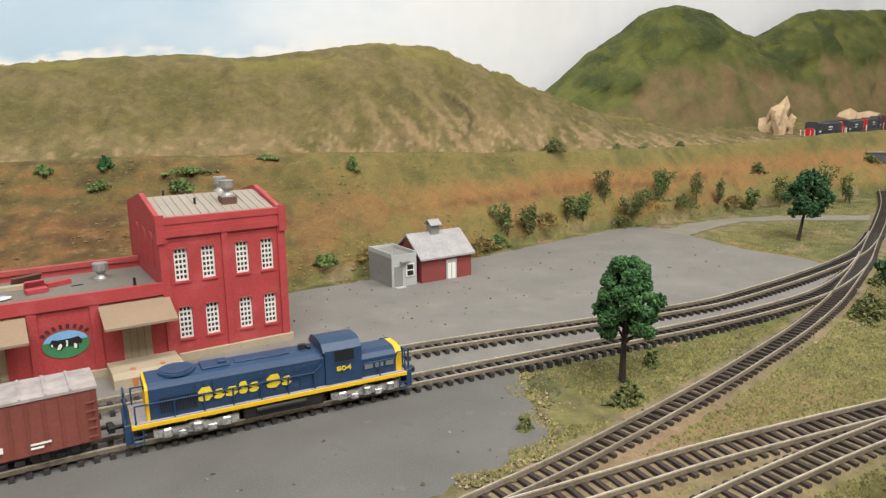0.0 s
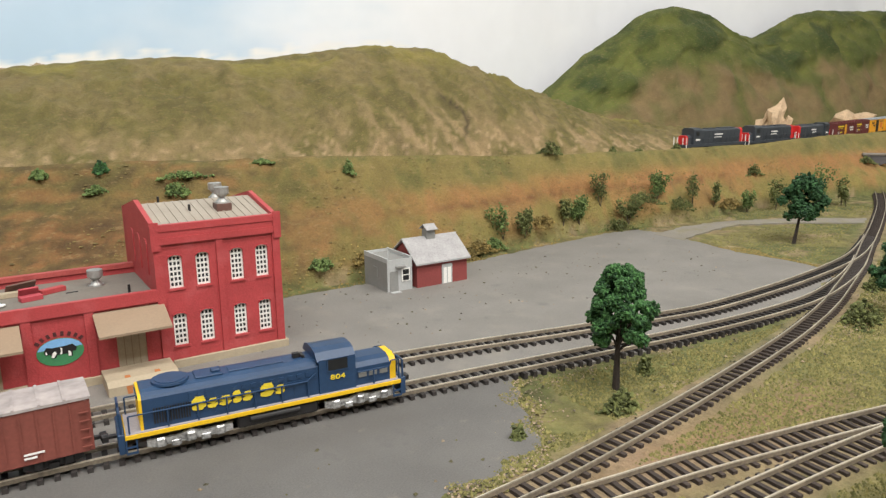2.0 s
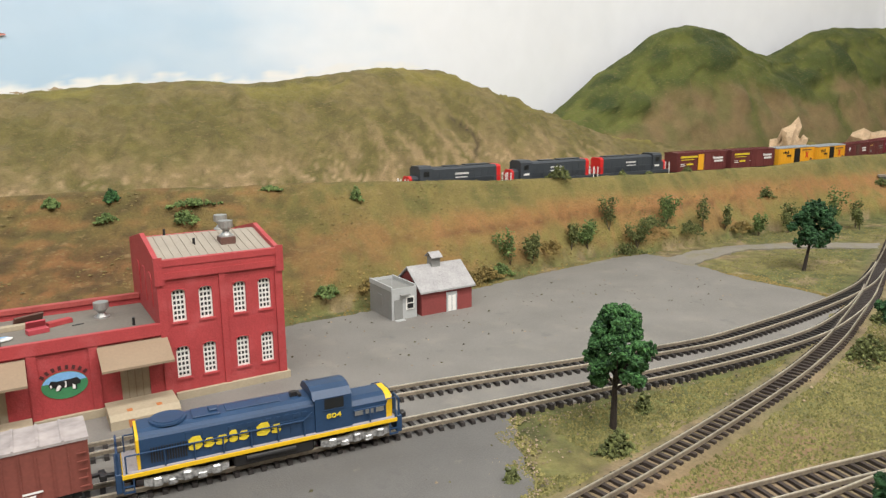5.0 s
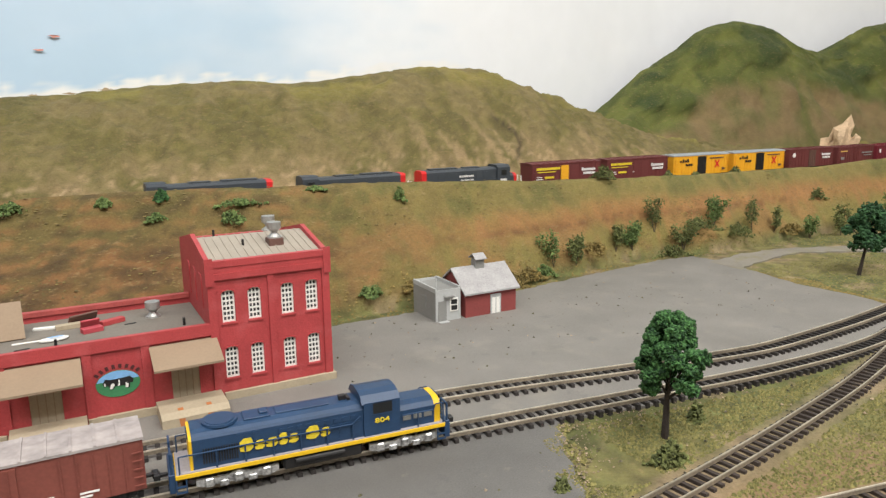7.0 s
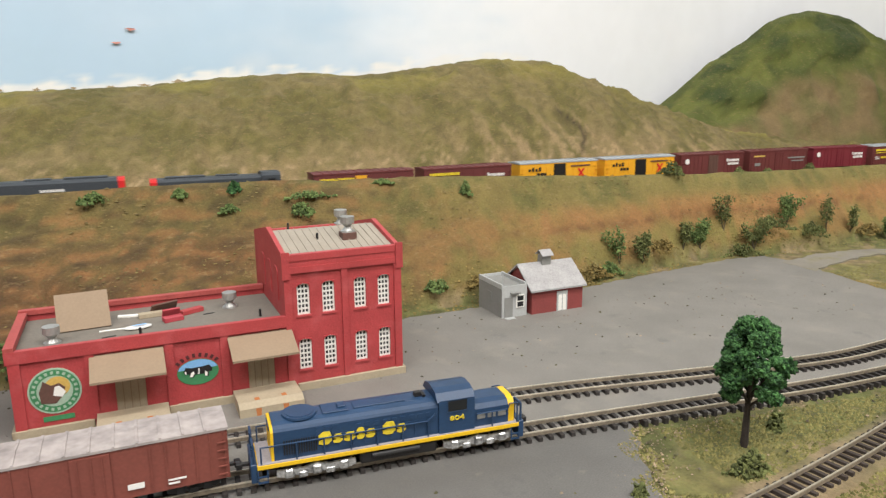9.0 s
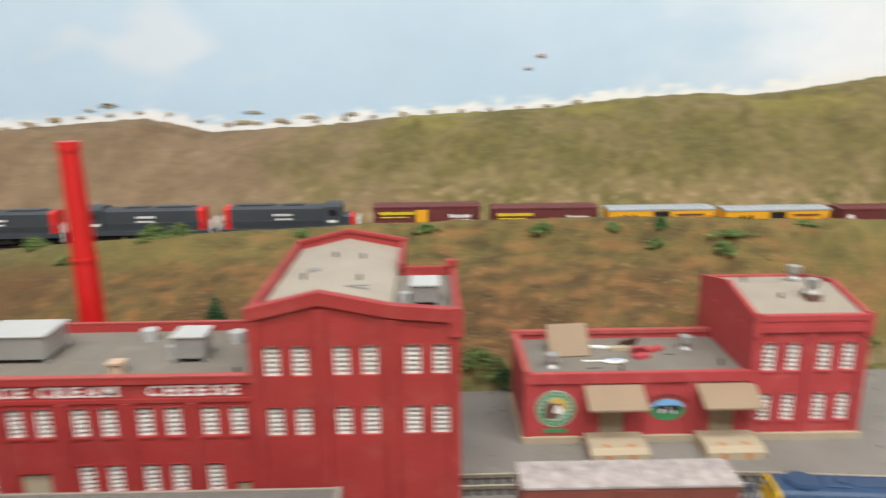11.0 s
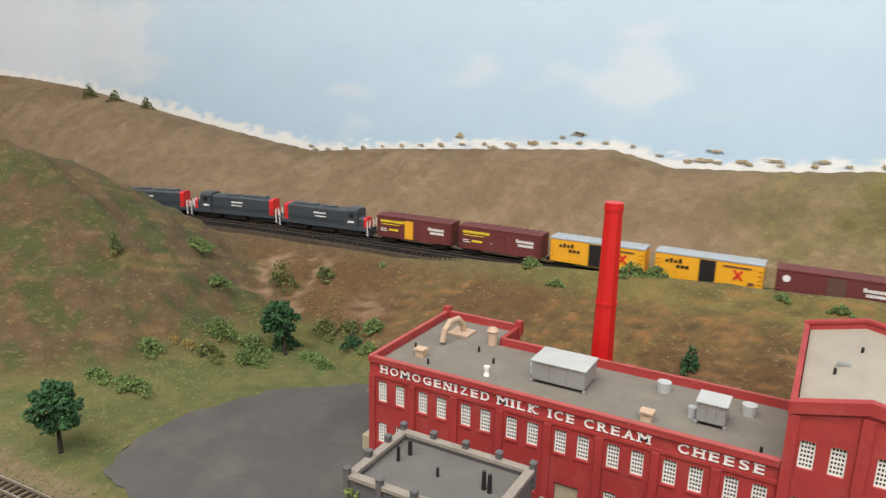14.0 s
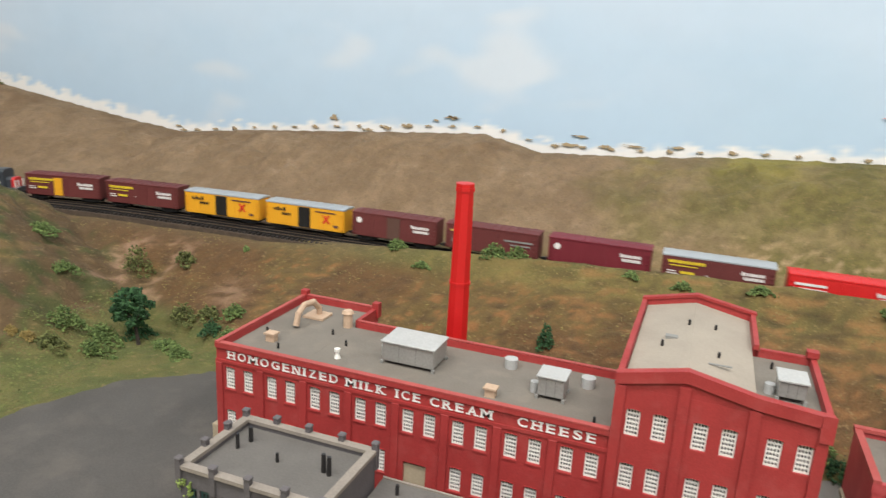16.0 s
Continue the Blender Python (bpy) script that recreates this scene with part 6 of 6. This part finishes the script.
yaw = math.degrees(math.atan2(-0.27, 2.95))
blue_loco = thing("diesel_locomotive", "dark blue and yellow road switcher with silver trucks", "locomotive", 2.24, 6.792, RAIL_TOP, yaw)
blue_loco.scale = (1.0, 1.0, 0.88)
road_switcher(blue_loco)
yard_car = thing("boxcar", "brown boxcar with a streaked dirty white roof", "boxcar", -0.62, 6.995, RAIL_TOP, -0.3, group="standing train")
yard_car.scale = (1.0, 1.0, 0.9)
boxcar(yard_car, OXIDE_B, DIRTY, OXIDE_B, 1.17, "yard", 0.74)

TRAIN = []
for flip in (180, 180, 0):
    lead = thing("diesel_locomotive", "charcoal and scarlet road locomotive with white handrails", "locomotive", group="moving train locomotives")
    line_loco(lead)
    TRAIN.append((lead, flip))
CARS = [("oxide red boxcar with yellow shapes and a yellow door panel", OXIDE, OXIDE, OXIDE, "hydra_door"), ("oxide red boxcar with yellow and white lettering shapes", OXIDE, OXIDE, OXIDE, "hydra"),
        ("orange yellow boxcar with black doors and grey roof", ORANGE, CAR_GREY, BLACK, "orange"), ("orange yellow boxcar with black doors and grey roof", ORANGE, CAR_GREY, BLACK, "orange"),
        ("brown boxcar with a white round herald", OXIDE, OXIDE, BROWN, "plain"), ("faded brown boxcar with dull lettering bars", OXIDE, OXIDE, OXIDE, "dull"),
        ("maroon boxcar with white name shapes", MAROON, MAROON, MAROON, "plain"), ("oxide red boxcar with a pale silver roof", OXIDE, CAR_GREY, OXIDE, "hydra"),
        ("scarlet boxcar with a grey lower band", SCARLET, SCARLET, SCARLET, "banner")]
for label, paint, roof, door, style in CARS:
    car = thing("boxcar", label, "boxcar", group="moving train cars")
    boxcar(car, paint, roof, door, 1.07, style)
    TRAIN.append((car, 0))


def tunnel_portal():
    ob = thing("tunnel_portal", "dark tunnel mouth with a weathered stone surround", "tunnel", 25.9, 12.05, 0.0, -52)
    ring = [(0.52 * math.cos(radians(a)), 0.5 + 0.45 * math.sin(radians(a))) for a in range(0, 181, 15)]
    bm = prism(bmesh.new(), [(0.8, -0.1), (0.8, 1.2), (-0.8, 1.2), (-0.8, -0.1), (-0.52, -0.1)] + ring[::-1] + [(0.52, -0.1)], 0.0, 0.12)
    part("surround", bm, STONE, ob)
    part("bore", prism(bmesh.new(), [(-0.6, -0.1), (0.6, -0.1), (0.6, 1.05), (-0.6, 1.05)], 0.5, 0.56), BLACK, ob)
    pieces("coping", [(-0.85, -0.03, 1.203, 0.85, 0.15, 1.28)], STONE_CAP, ob, "", 0.01)


tunnel_portal()


# ---- trees and bushes ----
def crown_spots(rng, h0, h1, r, n, column=False):
    """Places of foam lumps: many small lobes set round the trunk."""
    out, lobes = [], []
    count = 40 if column else 34
    for k in range(count):
        z = (k + rng.random()) / count
        wide = float(np.interp(z, (0, 0.12, 0.35, 0.6, 0.8, 0.92, 1.0), (0.7, 1.0, 1.08, 1.0, 0.8, 0.5, 0.25))) if column else math.sqrt(max(0.05, 1 - (1.75 * z - 0.75) ** 2))
        a = k * 2.4 + rng.uniform(-0.5, 0.5)
        d = r * wide * (rng.uniform(0.55, 0.95) if column else rng.uniform(0.3, 0.8))
        lobes.append((math.cos(a) * d, math.sin(a) * d, h0 + (h1 - h0) * (0.08 + 0.86 * z), r * rng.uniform(0.17, 0.32)))
    while len(out) < n:
        lx, ly, lz, lr = lobes[rng.randrange(len(lobes))]
        d = Vector((rng.gauss(0, 1), rng.gauss(0, 1), rng.gauss(0, 1))).normalized() * lr * rng.uniform(0.45, 1.12)
        p = Vector((lx + d.x, ly + d.y, lz + d.z * 0.85))
        if p.z > h0 * 0.85:
            out.append(p)
    return out


def tree(x, y, height_, r, mat, label, n=700, lean=(0, 0), seed=1, size=0.036, trunk=0.36, column=False):
    rng = random.Random(seed)
    ob = thing("tree", label, "tree", x, y, max(height(x, y), -0.02) - 0.01)
    h0 = height_ * trunk
    bm = bmesh.new()
    pts = [Vector((lean[0] * k / 5, lean[1] * k / 5, height_ * 0.75 * k / 5)) for k in range(6)]
    for k, (a, b) in enumerate(zip(pts, pts[1:])):
        cyl(bm, a, 0.045 * (1 - k * 0.15), 0.045 * (1 - (k + 1) * 0.15), (b - a).length * 1.02, 8, (b - a).to_track_quat("Z", "Y").to_matrix().to_4x4())
    for k in range(7):
        a = Vector((lean[0] * 0.6, lean[1] * 0.6, h0 * rng.uniform(0.9, 1.3)))
        ang = rng.uniform(0, 6.28)
        b = a + Vector((math.cos(ang) * r * 0.7, math.sin(ang) * r * 0.7, height_ * rng.uniform(0.12, 0.3)))
        cyl(bm, a, 0.018, 0.007, (b - a).length, 6, (b - a).to_track_quat("Z", "Y").to_matrix().to_4x4())
    part("trunk", bm, BARK, ob)
    spots = [p + Vector((lean[0], lean[1], 0)) for p in crown_spots(rng, h0, height_, r, n, column)]
    again("crown", clumps("crown", spots, size, rng, mat), ob)
    return ob


tree(5.84, 5.45, 1.5, 0.345, LEAF, "bright green foam foliage tree beside the track", 9500, seed=3, size=0.0165, trunk=0.35, column=True)
tree(15.1, 8.88, 1.5, 0.6, LEAF_D, "dark green spreading foam tree by the yard", 3600, (0.25, 0.0), 4, 0.026)
tree(-14.59, 9.95, 1.2, 0.45, LEAF_D, "dark green foam tree at the hill's foot", 3000, (-0.15, 0.05), 5, 0.022)
tree(-14.93, 4.98, 1.25, 0.46, LEAF_D, "dark green foam tree beside the dark lot", 3000, (0.02, 0.0), 6, 0.022)
tree(5.75, 2.2, 1.3, 0.34, LEAF_D, "dark green foam tree at the table edge", 2600, (0, 0), 7, 0.021)
tree(11.3, 5.0, 1.25, 0.42, LEAF_D, "dark green foam tree on the turf", 2600, (0, 0), 8, 0.023)


def scrub(x, y, h, seed, mat=None):
    """A spindly dried weed tree: bent stems with sparse clumps."""
    rng = random.Random(seed)
    ob = thing("scrub_tree", "spindly olive scrub tree on the bank", "scrub tree", x, y, height(x, y) - 0.02, group="scrub along the bank")
    spots = []
    for _ in range(rng.randint(2, 4)):
        bm, p = bmesh.new(), Vector((0, 0, 0))
        d = Vector((rng.uniform(-0.35, 0.35), rng.uniform(-0.3, 0.3), 1)).normalized()
        for k in range(4):
            q = p + d * h / 4
            cyl(bm, p, 0.0125 - 0.0025 * k, 0.01 - 0.0025 * k, h / 4, 5, d.to_track_quat("Z", "Y").to_matrix().to_4x4())
            d = (d + Vector((rng.uniform(-0.4, 0.4), rng.uniform(-0.3, 0.3), 0))).normalized()
            p = q
            if k >= 1:
                spots += [p + Vector((rng.gauss(0, 0.08), rng.gauss(0, 0.07), rng.gauss(0, 0.09))) * (h / 0.9) for _ in range(58)]
        part("stem", bm, STEM, ob)
    again("foliage", clumps("foliage", spots, 0.019, rng, mat or LEAF_O), ob)


def bush(x, y, w, h, seed, mat, label="olive foam bush on the bank", n=70, size=0.02):
    rng = random.Random(seed)
    ob = thing("bush", label, "bush", x, y, height(x, y) - 0.02, group="bushes on the banks")
    spots = []
    for _ in range(n):
        a = rng.uniform(0, 6.28)
        r = math.sqrt(rng.random()) * (1 + 0.35 * math.sin(2 * a + seed) + 0.3 * math.sin(5 * a + 2 * seed))
        top = h * max(0.12, 1 - 0.7 * r * r) * rng.uniform(0.75, 1.1)
        spots.append(Vector((math.cos(a) * r * w / 2, math.sin(a) * r * w / 3, top * rng.uniform(0.2, 1.0))))
    again("foliage", clumps("foliage", spots, size, rng, mat), ob)


for k, (sx, sy, sh) in enumerate(((9.43, 12.2, 0.85), (10.05, 12.2, 0.7), (11.57, 12.6, 0.7), (12.1, 12.6, 0.75), (12.9, 12.7, 0.95), (13.5, 12.3, 0.8), (14.74, 12.5, 0.8), (16.1, 12.4, 1.0), (17.0, 12.4, 0.7), (18.1, 12.1, 0.7), (19.2, 11.9, 0.95), (19.8, 11.9, 0.8), (20.9, 11.6, 1.3), (21.3, 11.0, 0.7), (21.6, 11.3, 0.9))):
    scrub(sx, sy, sh * 0.82, 100 + k, LEAF_G if k % 3 == 0 else LEAF_O)
for k, (bx, by, bw, bh, m) in enumerate((
    (0.75, 13.3, 0.42, 0.22, LEAF_O), (1.7, 13.35, 0.4, 0.3, LEAF), (1.55, 13.1, 0.5, 0.2, LEAF_O), (3.0, 13.2, 1.0, 0.16, LEAF_O), (4.5, 13.4, 0.5, 0.12, LEAF_O), (6.2, 13.15, 0.36, 0.45, LEAF_O), (12.0, 13.6, 0.9, 0.45, LEAF_O),
    (14.2, 13.6, 0.4, 0.25, LEAF_O), (15.2, 13.6, 0.5, 0.2, LEAF_O), (16.9, 13.7, 0.6, 0.3, LEAF_O), (19.5, 12.9, 0.8, 0.5, LEAF_O), (25.2, 12.5, 0.7, 0.3, LEAF_O), (2.8, 13.0, 0.7, 0.3, LEAF_O), (4.93, 11.75, 0.5, 0.2, LEAF_G), (5.75, 11.8, 0.35, 0.18, LEAF_Y),
    (8.6, 11.95, 0.7, 0.3, LEAF_Y), (9.1, 12.1, 0.5, 0.3, LEAF_G), (8.1, 11.9, 0.7, 0.35, LEAF_Y), (7.6, 11.9, 0.5, 0.25, LEAF_G), (-10.4, 13.55, 0.7, 0.3, LEAF_G), (-8.1, 13.6, 0.9, 0.42, LEAF_G), (-7.6, 13.6, 0.7, 0.4, LEAF_G), (-9.6, 13.1, 0.5, 0.2, LEAF_O),
    (-16.4, 11.9, 0.8, 0.75, LEAF_O), (-15.4, 12.4, 0.6, 0.35, LEAF_O), (-14.1, 13.0, 0.25, 0.15, LEAF_G), (-6.46, 11.7, 0.35, 0.55, LEAF_D), (-16.0, 9.4, 0.9, 0.5, LEAF_G), (-15.3, 9.7, 0.8, 0.4, LEAF_G), (-16.2, 8.7, 0.35, 0.16, LEAF_Y), (-14.3, 11.0, 0.7, 0.45, LEAF_O),
    (-13.7, 11.1, 0.6, 0.3, LEAF_O), (-13.1, 11.2, 0.6, 0.3, LEAF_G), (-12.8, 10.6, 0.4, 0.25, LEAF_G), (-15.9, 7.0, 0.9, 0.25, LEAF_G), (-16.7, 6.9, 0.6, 0.2, LEAF_G), (-14.0, 10.1, 0.7, 0.2, LEAF_G), (-2.0, 11.0, 0.9, 0.4, LEAF_G), (-1.5, 10.85, 0.6, 0.3, LEAF_D),
    (-0.6, 13.3, 0.7, 0.25, LEAF_G), (-2.8, 13.35, 0.6, 0.25, LEAF_G), (-4.2, 13.2, 0.5, 0.25, LEAF_G), (-5.2, 13.3, 0.4, 0.2, LEAF_O), (5.42, 4.98, 0.42, 0.28, LEAF_O), (4.12, 5.12, 0.2, 0.2, LEAF_O), (6.5, 5.6, 0.25, 0.25, LEAF_O), (10.6, 5.1, 0.8, 0.35, LEAF_O), (12.6, 5.9, 0.5, 0.3, LEAF_O),
    (13.2, 12.4, 0.9, 0.3, LEAF_O), (14.2, 12.5, 1.0, 0.35, LEAF_O), (15.4, 12.3, 0.9, 0.3, LEAF_O), (10.8, 12.5, 0.8, 0.25, LEAF_Y), (17.6, 12.3, 0.8, 0.25, LEAF_Y), (-15.0, 9.2, 0.8, 0.35, LEAF_G), (-15.7, 8.8, 0.7, 0.3, LEAF_O), (-16.6, 8.1, 0.7, 0.3, LEAF_G), (-13.5, 9.9, 0.6, 0.22, LEAF_G), (-14.9, 10.3, 0.7, 0.4, LEAF_D), (-13.3, 10.7, 0.5, 0.35, LEAF_D), (-17.3, 10.6, 0.8, 0.25, LEAF_G), (-18.6, 11.2, 0.9, 0.25, LEAF_G), (-16.5, 8.6, 0.3, 0.16, LEAF_Y), (-18.7, 9.0, 0.35, 0.5, LEAF_O), (-34.0, 19.3, 0.7, 0.6, LEAF_O), (-32.7, 19.6, 0.6, 0.5, LEAF_O), (-30.9, 19.8, 0.6, 0.5, LEAF_O), (17.6, 20.4, 0.8, 0.5, LEAF_D))):
    if 12.85 < by < 13.8:
        bw, bh = bw * 0.68, bh * 0.75
        m = LEAF_G if m is LEAF_O and bx < 8 else m
    bush(bx, by, bw, bh, 300 + k, m, n=int(150 + 420 * bw))


def rock(x, y, z, w, h, seed, label):
    rng = random.Random(seed)
    ob = thing("rock_outcrop", label, "rock", x, y, z)
    for k in range(7):
        bm = bmesh.new()
        c = Vector((rng.uniform(-0.4, 0.4) * w, rng.uniform(-0.2, 0.2) * w, rng.uniform(0.15, 0.6) * h))
        made = bmesh.ops.create_icosphere(bm, subdivisions=2, radius=0.5, matrix=Matrix.Translation(c))
        for v in made["verts"]:
            d = v.co - c
            v.co = c + Vector((d.x * w * 0.6, d.y * w * 0.4, d.z * h * 0.9)) * (0.8 + 0.9 * noise.noise(v.co * 2.3) + 0.35 * noise.noise(v.co * 6.1))
        part("stone", bm, ROCK, ob)


rock(27.2, 17.3, 1.45, 1.7, 1.6, 4, "pale tan plaster rock outcrop by the line")
rock(34.6, 18.6, 1.5, 3.4, 0.95, 6, "pale tan plaster rock face by the line")
rock(29.0, 17.4, 1.3, 0.9, 0.45, 9, "pale tan plaster boulder by the line")
rock(-16.7, 12.3, 0.42, 0.8, 0.4, 11, "pale plaster rock in the bank")


# ---- loose scenic foam and grit ----
def scatter(name, label, mat, n, size, keep, seed, box_, lift=-0.01, tall=1.0):
    rng = random.Random(seed)
    pts = []
    while len(pts) < n:
        x, y = rng.uniform(box_[0], box_[2]), rng.uniform(box_[1], box_[3])
        if keep(x, y):
            pts.append((x, y))
    zs = land(np.array([p[0] for p in pts]), np.array([p[1] for p in pts]))
    co, faces = [], []
    for (x, y), z in zip(pts, zs):
        s = size * rng.uniform(0.5, 1.4)
        b = len(co)
        for k in range(5):
            a = k * 1.2566 + rng.uniform(-0.4, 0.4)
            co.append(((x + math.cos(a) * s * rng.uniform(0.7, 1.3)) * U, (y + math.sin(a) * s * rng.uniform(0.7, 1.3)) * U, (z + lift) * U))
        co.append(((x + rng.uniform(-0.4, 0.4) * s) * U, (y + rng.uniform(-0.4, 0.4) * s) * U, (z + lift + 0.01 + s * tall * rng.uniform(0.3, 0.7)) * U))
        faces += [(b + k, b + (k + 1) % 5, b + 5) for k in range(5)]
    me = bpy.data.meshes.new(name)
    me.from_pydata(co, [], faces)
    me.materials.append(mat)
    tagged(new(name, me), label, "ground cover", kind="stuff")


def on_turf(x, y):
    near_front = np.interp(x, [p[0] for p in FRONT], [p[1] for p in FRONT])
    loco_y = np.interp(x, [p[0] for p in LOCO_LINE], [p[1] for p in LOCO_LINE])
    if x < 3.4 or y > loco_y - 0.33 or abs(y - near_front) < 0.3 or (x < 5.2 and y > 4.6 + (5.2 - x) * 0.6):
        return False
    if x < 4.5 and y > 4.72 + max(0.0, x - 3.7) * 1.3:
        return False
    near = np.interp(x, [p[0] for p in NEAR], [p[1] for p in NEAR])
    spur = np.interp(x, [p[0] for p in SPUR], [p[1] for p in SPUR])
    return abs(y - near) > 0.3 and abs(y - spur) > 0.3


scatter("turf", "olive and straw ground foam turf", TURF, 64000, 0.025, on_turf, 61, (3.4, 1.0, 17, 8), -0.01, 1.5)
scatter("turf", "fresh green ground foam turf", TURF_G, 5200, 0.026, lambda x, y: x > -16.6 and (x < -14.3 or y > 9.8 or (x < -13 and y < 4.6)) and abs(y - 3.8) > 0.3, 62, (-20, 3, -12, 11))
scatter("bank_foam", "olive foam tufts on the bank and rim", BANK_FOAM, 3200, 0.034, lambda x, y: foot_y(x) < y < 13.7 and math.sin(1.9 * x + 2 * math.sin(y * 1.7)) * math.sin(2.3 * y + 1.1 * x) > 0.25, 63, (-20, 10.3, 22, 13.7), -0.014, 0.35)
scatter("turf", "straw foam turf round the yard tree", TURF, 5200, 0.03, lambda x, y: (13.5 < x and y > 0.42 * x + 1.6 and y < 10.35 - 0.62 * max(0, x - 17.2)) or (y > 11.7 - 0.55 * max(0, x - 16) + 0.4 and y < foot_y(x)), 64, (13.5, 7.3, 22, 12.3))
scatter("grit_edge", "straw grit along the yard's turf edge", LEAF_Y, 900, 0.022, lambda x, y: abs(x - 13.45 - 0.12 * math.sin(3 * y)) < 0.22 + 0.1 * math.sin(5 * y), 69, (13.0, 7.3, 14.0, 10.3), 0.0, 0.5)
scatter("grit", "scattered grit and crumbs on the yard", GRIT, 260, 0.018, lambda x, y: y > 8 or y < 6, 65, (-3.8, 4.6, 13.0, 11.2), 0.024)
scatter("crumbs", "dark crumbs of foam lying on the yard", SPECK, 420, 0.02, lambda x, y: (y > 8.2 or y < 6) and x < 13.5 - 0.5 * abs(y - 8), 67, (-3.8, 4.6, 13.0, 11.2), 0.024, 0.8)
scatter("yard_edge", "straw and earth grit along the yard edge", GRIT, 700, 0.011, lambda x, y: abs(math.hypot(max(0, 4.35 - x), 0) + (y - 5.6) * 0.55 * (x < 5) + (0 if x < 5 else y - 6.05)) < 0.22 and x > 3.6, 68, (3.5, 4.4, 9.5, 6.3), 0.012, 0.7)
PAVE_EDGE = [(3.0, 4.56), (3.5, 4.58), (3.85, 4.64), (4.15, 4.8), (4.36, 5.16), (4.63, 5.62), (4.89, 6.19)]


def by_pave_edge(x, y):
    for (a, b), (c, d) in zip(PAVE_EDGE, PAVE_EDGE[1:]):
        f = min(1, max(0, ((x - a) * (c - a) + (y - b) * (d - b)) / ((c - a) ** 2 + (d - b) ** 2)))
        if math.hypot(x - a - f * (c - a), y - b - f * (d - b)) < 0.05 + 0.09 * (1 + math.sin(9 * x + 5 * y)):
            return True
    return False


scatter("yard_edge", "earth crumbs along the worn asphalt edge", GRIT, 550, 0.015, by_pave_edge, 70, (2.9, 4.3, 5.3, 6.4), 0.018, 0.5)
scatter("turf", "olive foam creeping over the asphalt edge", TURF, 1100, 0.018, by_pave_edge, 71, (3.0, 4.3, 5.4, 6.4), 0.018, 0.8)
scatter("roadside_grit", "straw grit along the bank foot", LEAF_Y, 1500, 0.03, lambda x, y: abs(y - foot_y(x)) < 0.4, 66, (3, 10.5, 15, 12.9))


# ---- movement ----
def motions():
    line_pts = glide(UPPER, 0.02)
    run = np.r_[0, np.cumsum(np.linalg.norm(np.diff(line_pts[:, :2], axis=0), axis=1))]
    marks = [(0, 64.3), (2, 57.5), (3, 54.25), (4, 50.98), (6.5, 42.52), (8, 37.5), (10.3, 29.3), (11.5, 24.9), (13, 19.3), (14, 15.75), (15, 12.35), (16, 9.35)]

    def place(s):
        return Vector([float(np.interp(s, run, line_pts[:, k])) for k in range(3)])

    for n, (car, flip) in enumerate(TRAIN):
        back = -8.85 + 1.45 + 2.95 * n if n < 3 else 0.12 + 1.17 + 2.37 * (n - 3)
        rows = []
        for k in range(33):
            t = k * 0.5
            s = float(np.interp(t, [m[0] for m in marks], [m[1] for m in marks])) + back
            a, b = place(s - 0.8), place(s + 0.8)
            c = (a + b) / 2
            turn = math.degrees(math.atan2(b.y - a.y, b.x - a.x)) + flip
            rows.append((t, pose(c.x * U, c.y * U, (c.z + RAIL_TOP) * U, 0, 0, turn)))
        walk(car, rows)


motions()
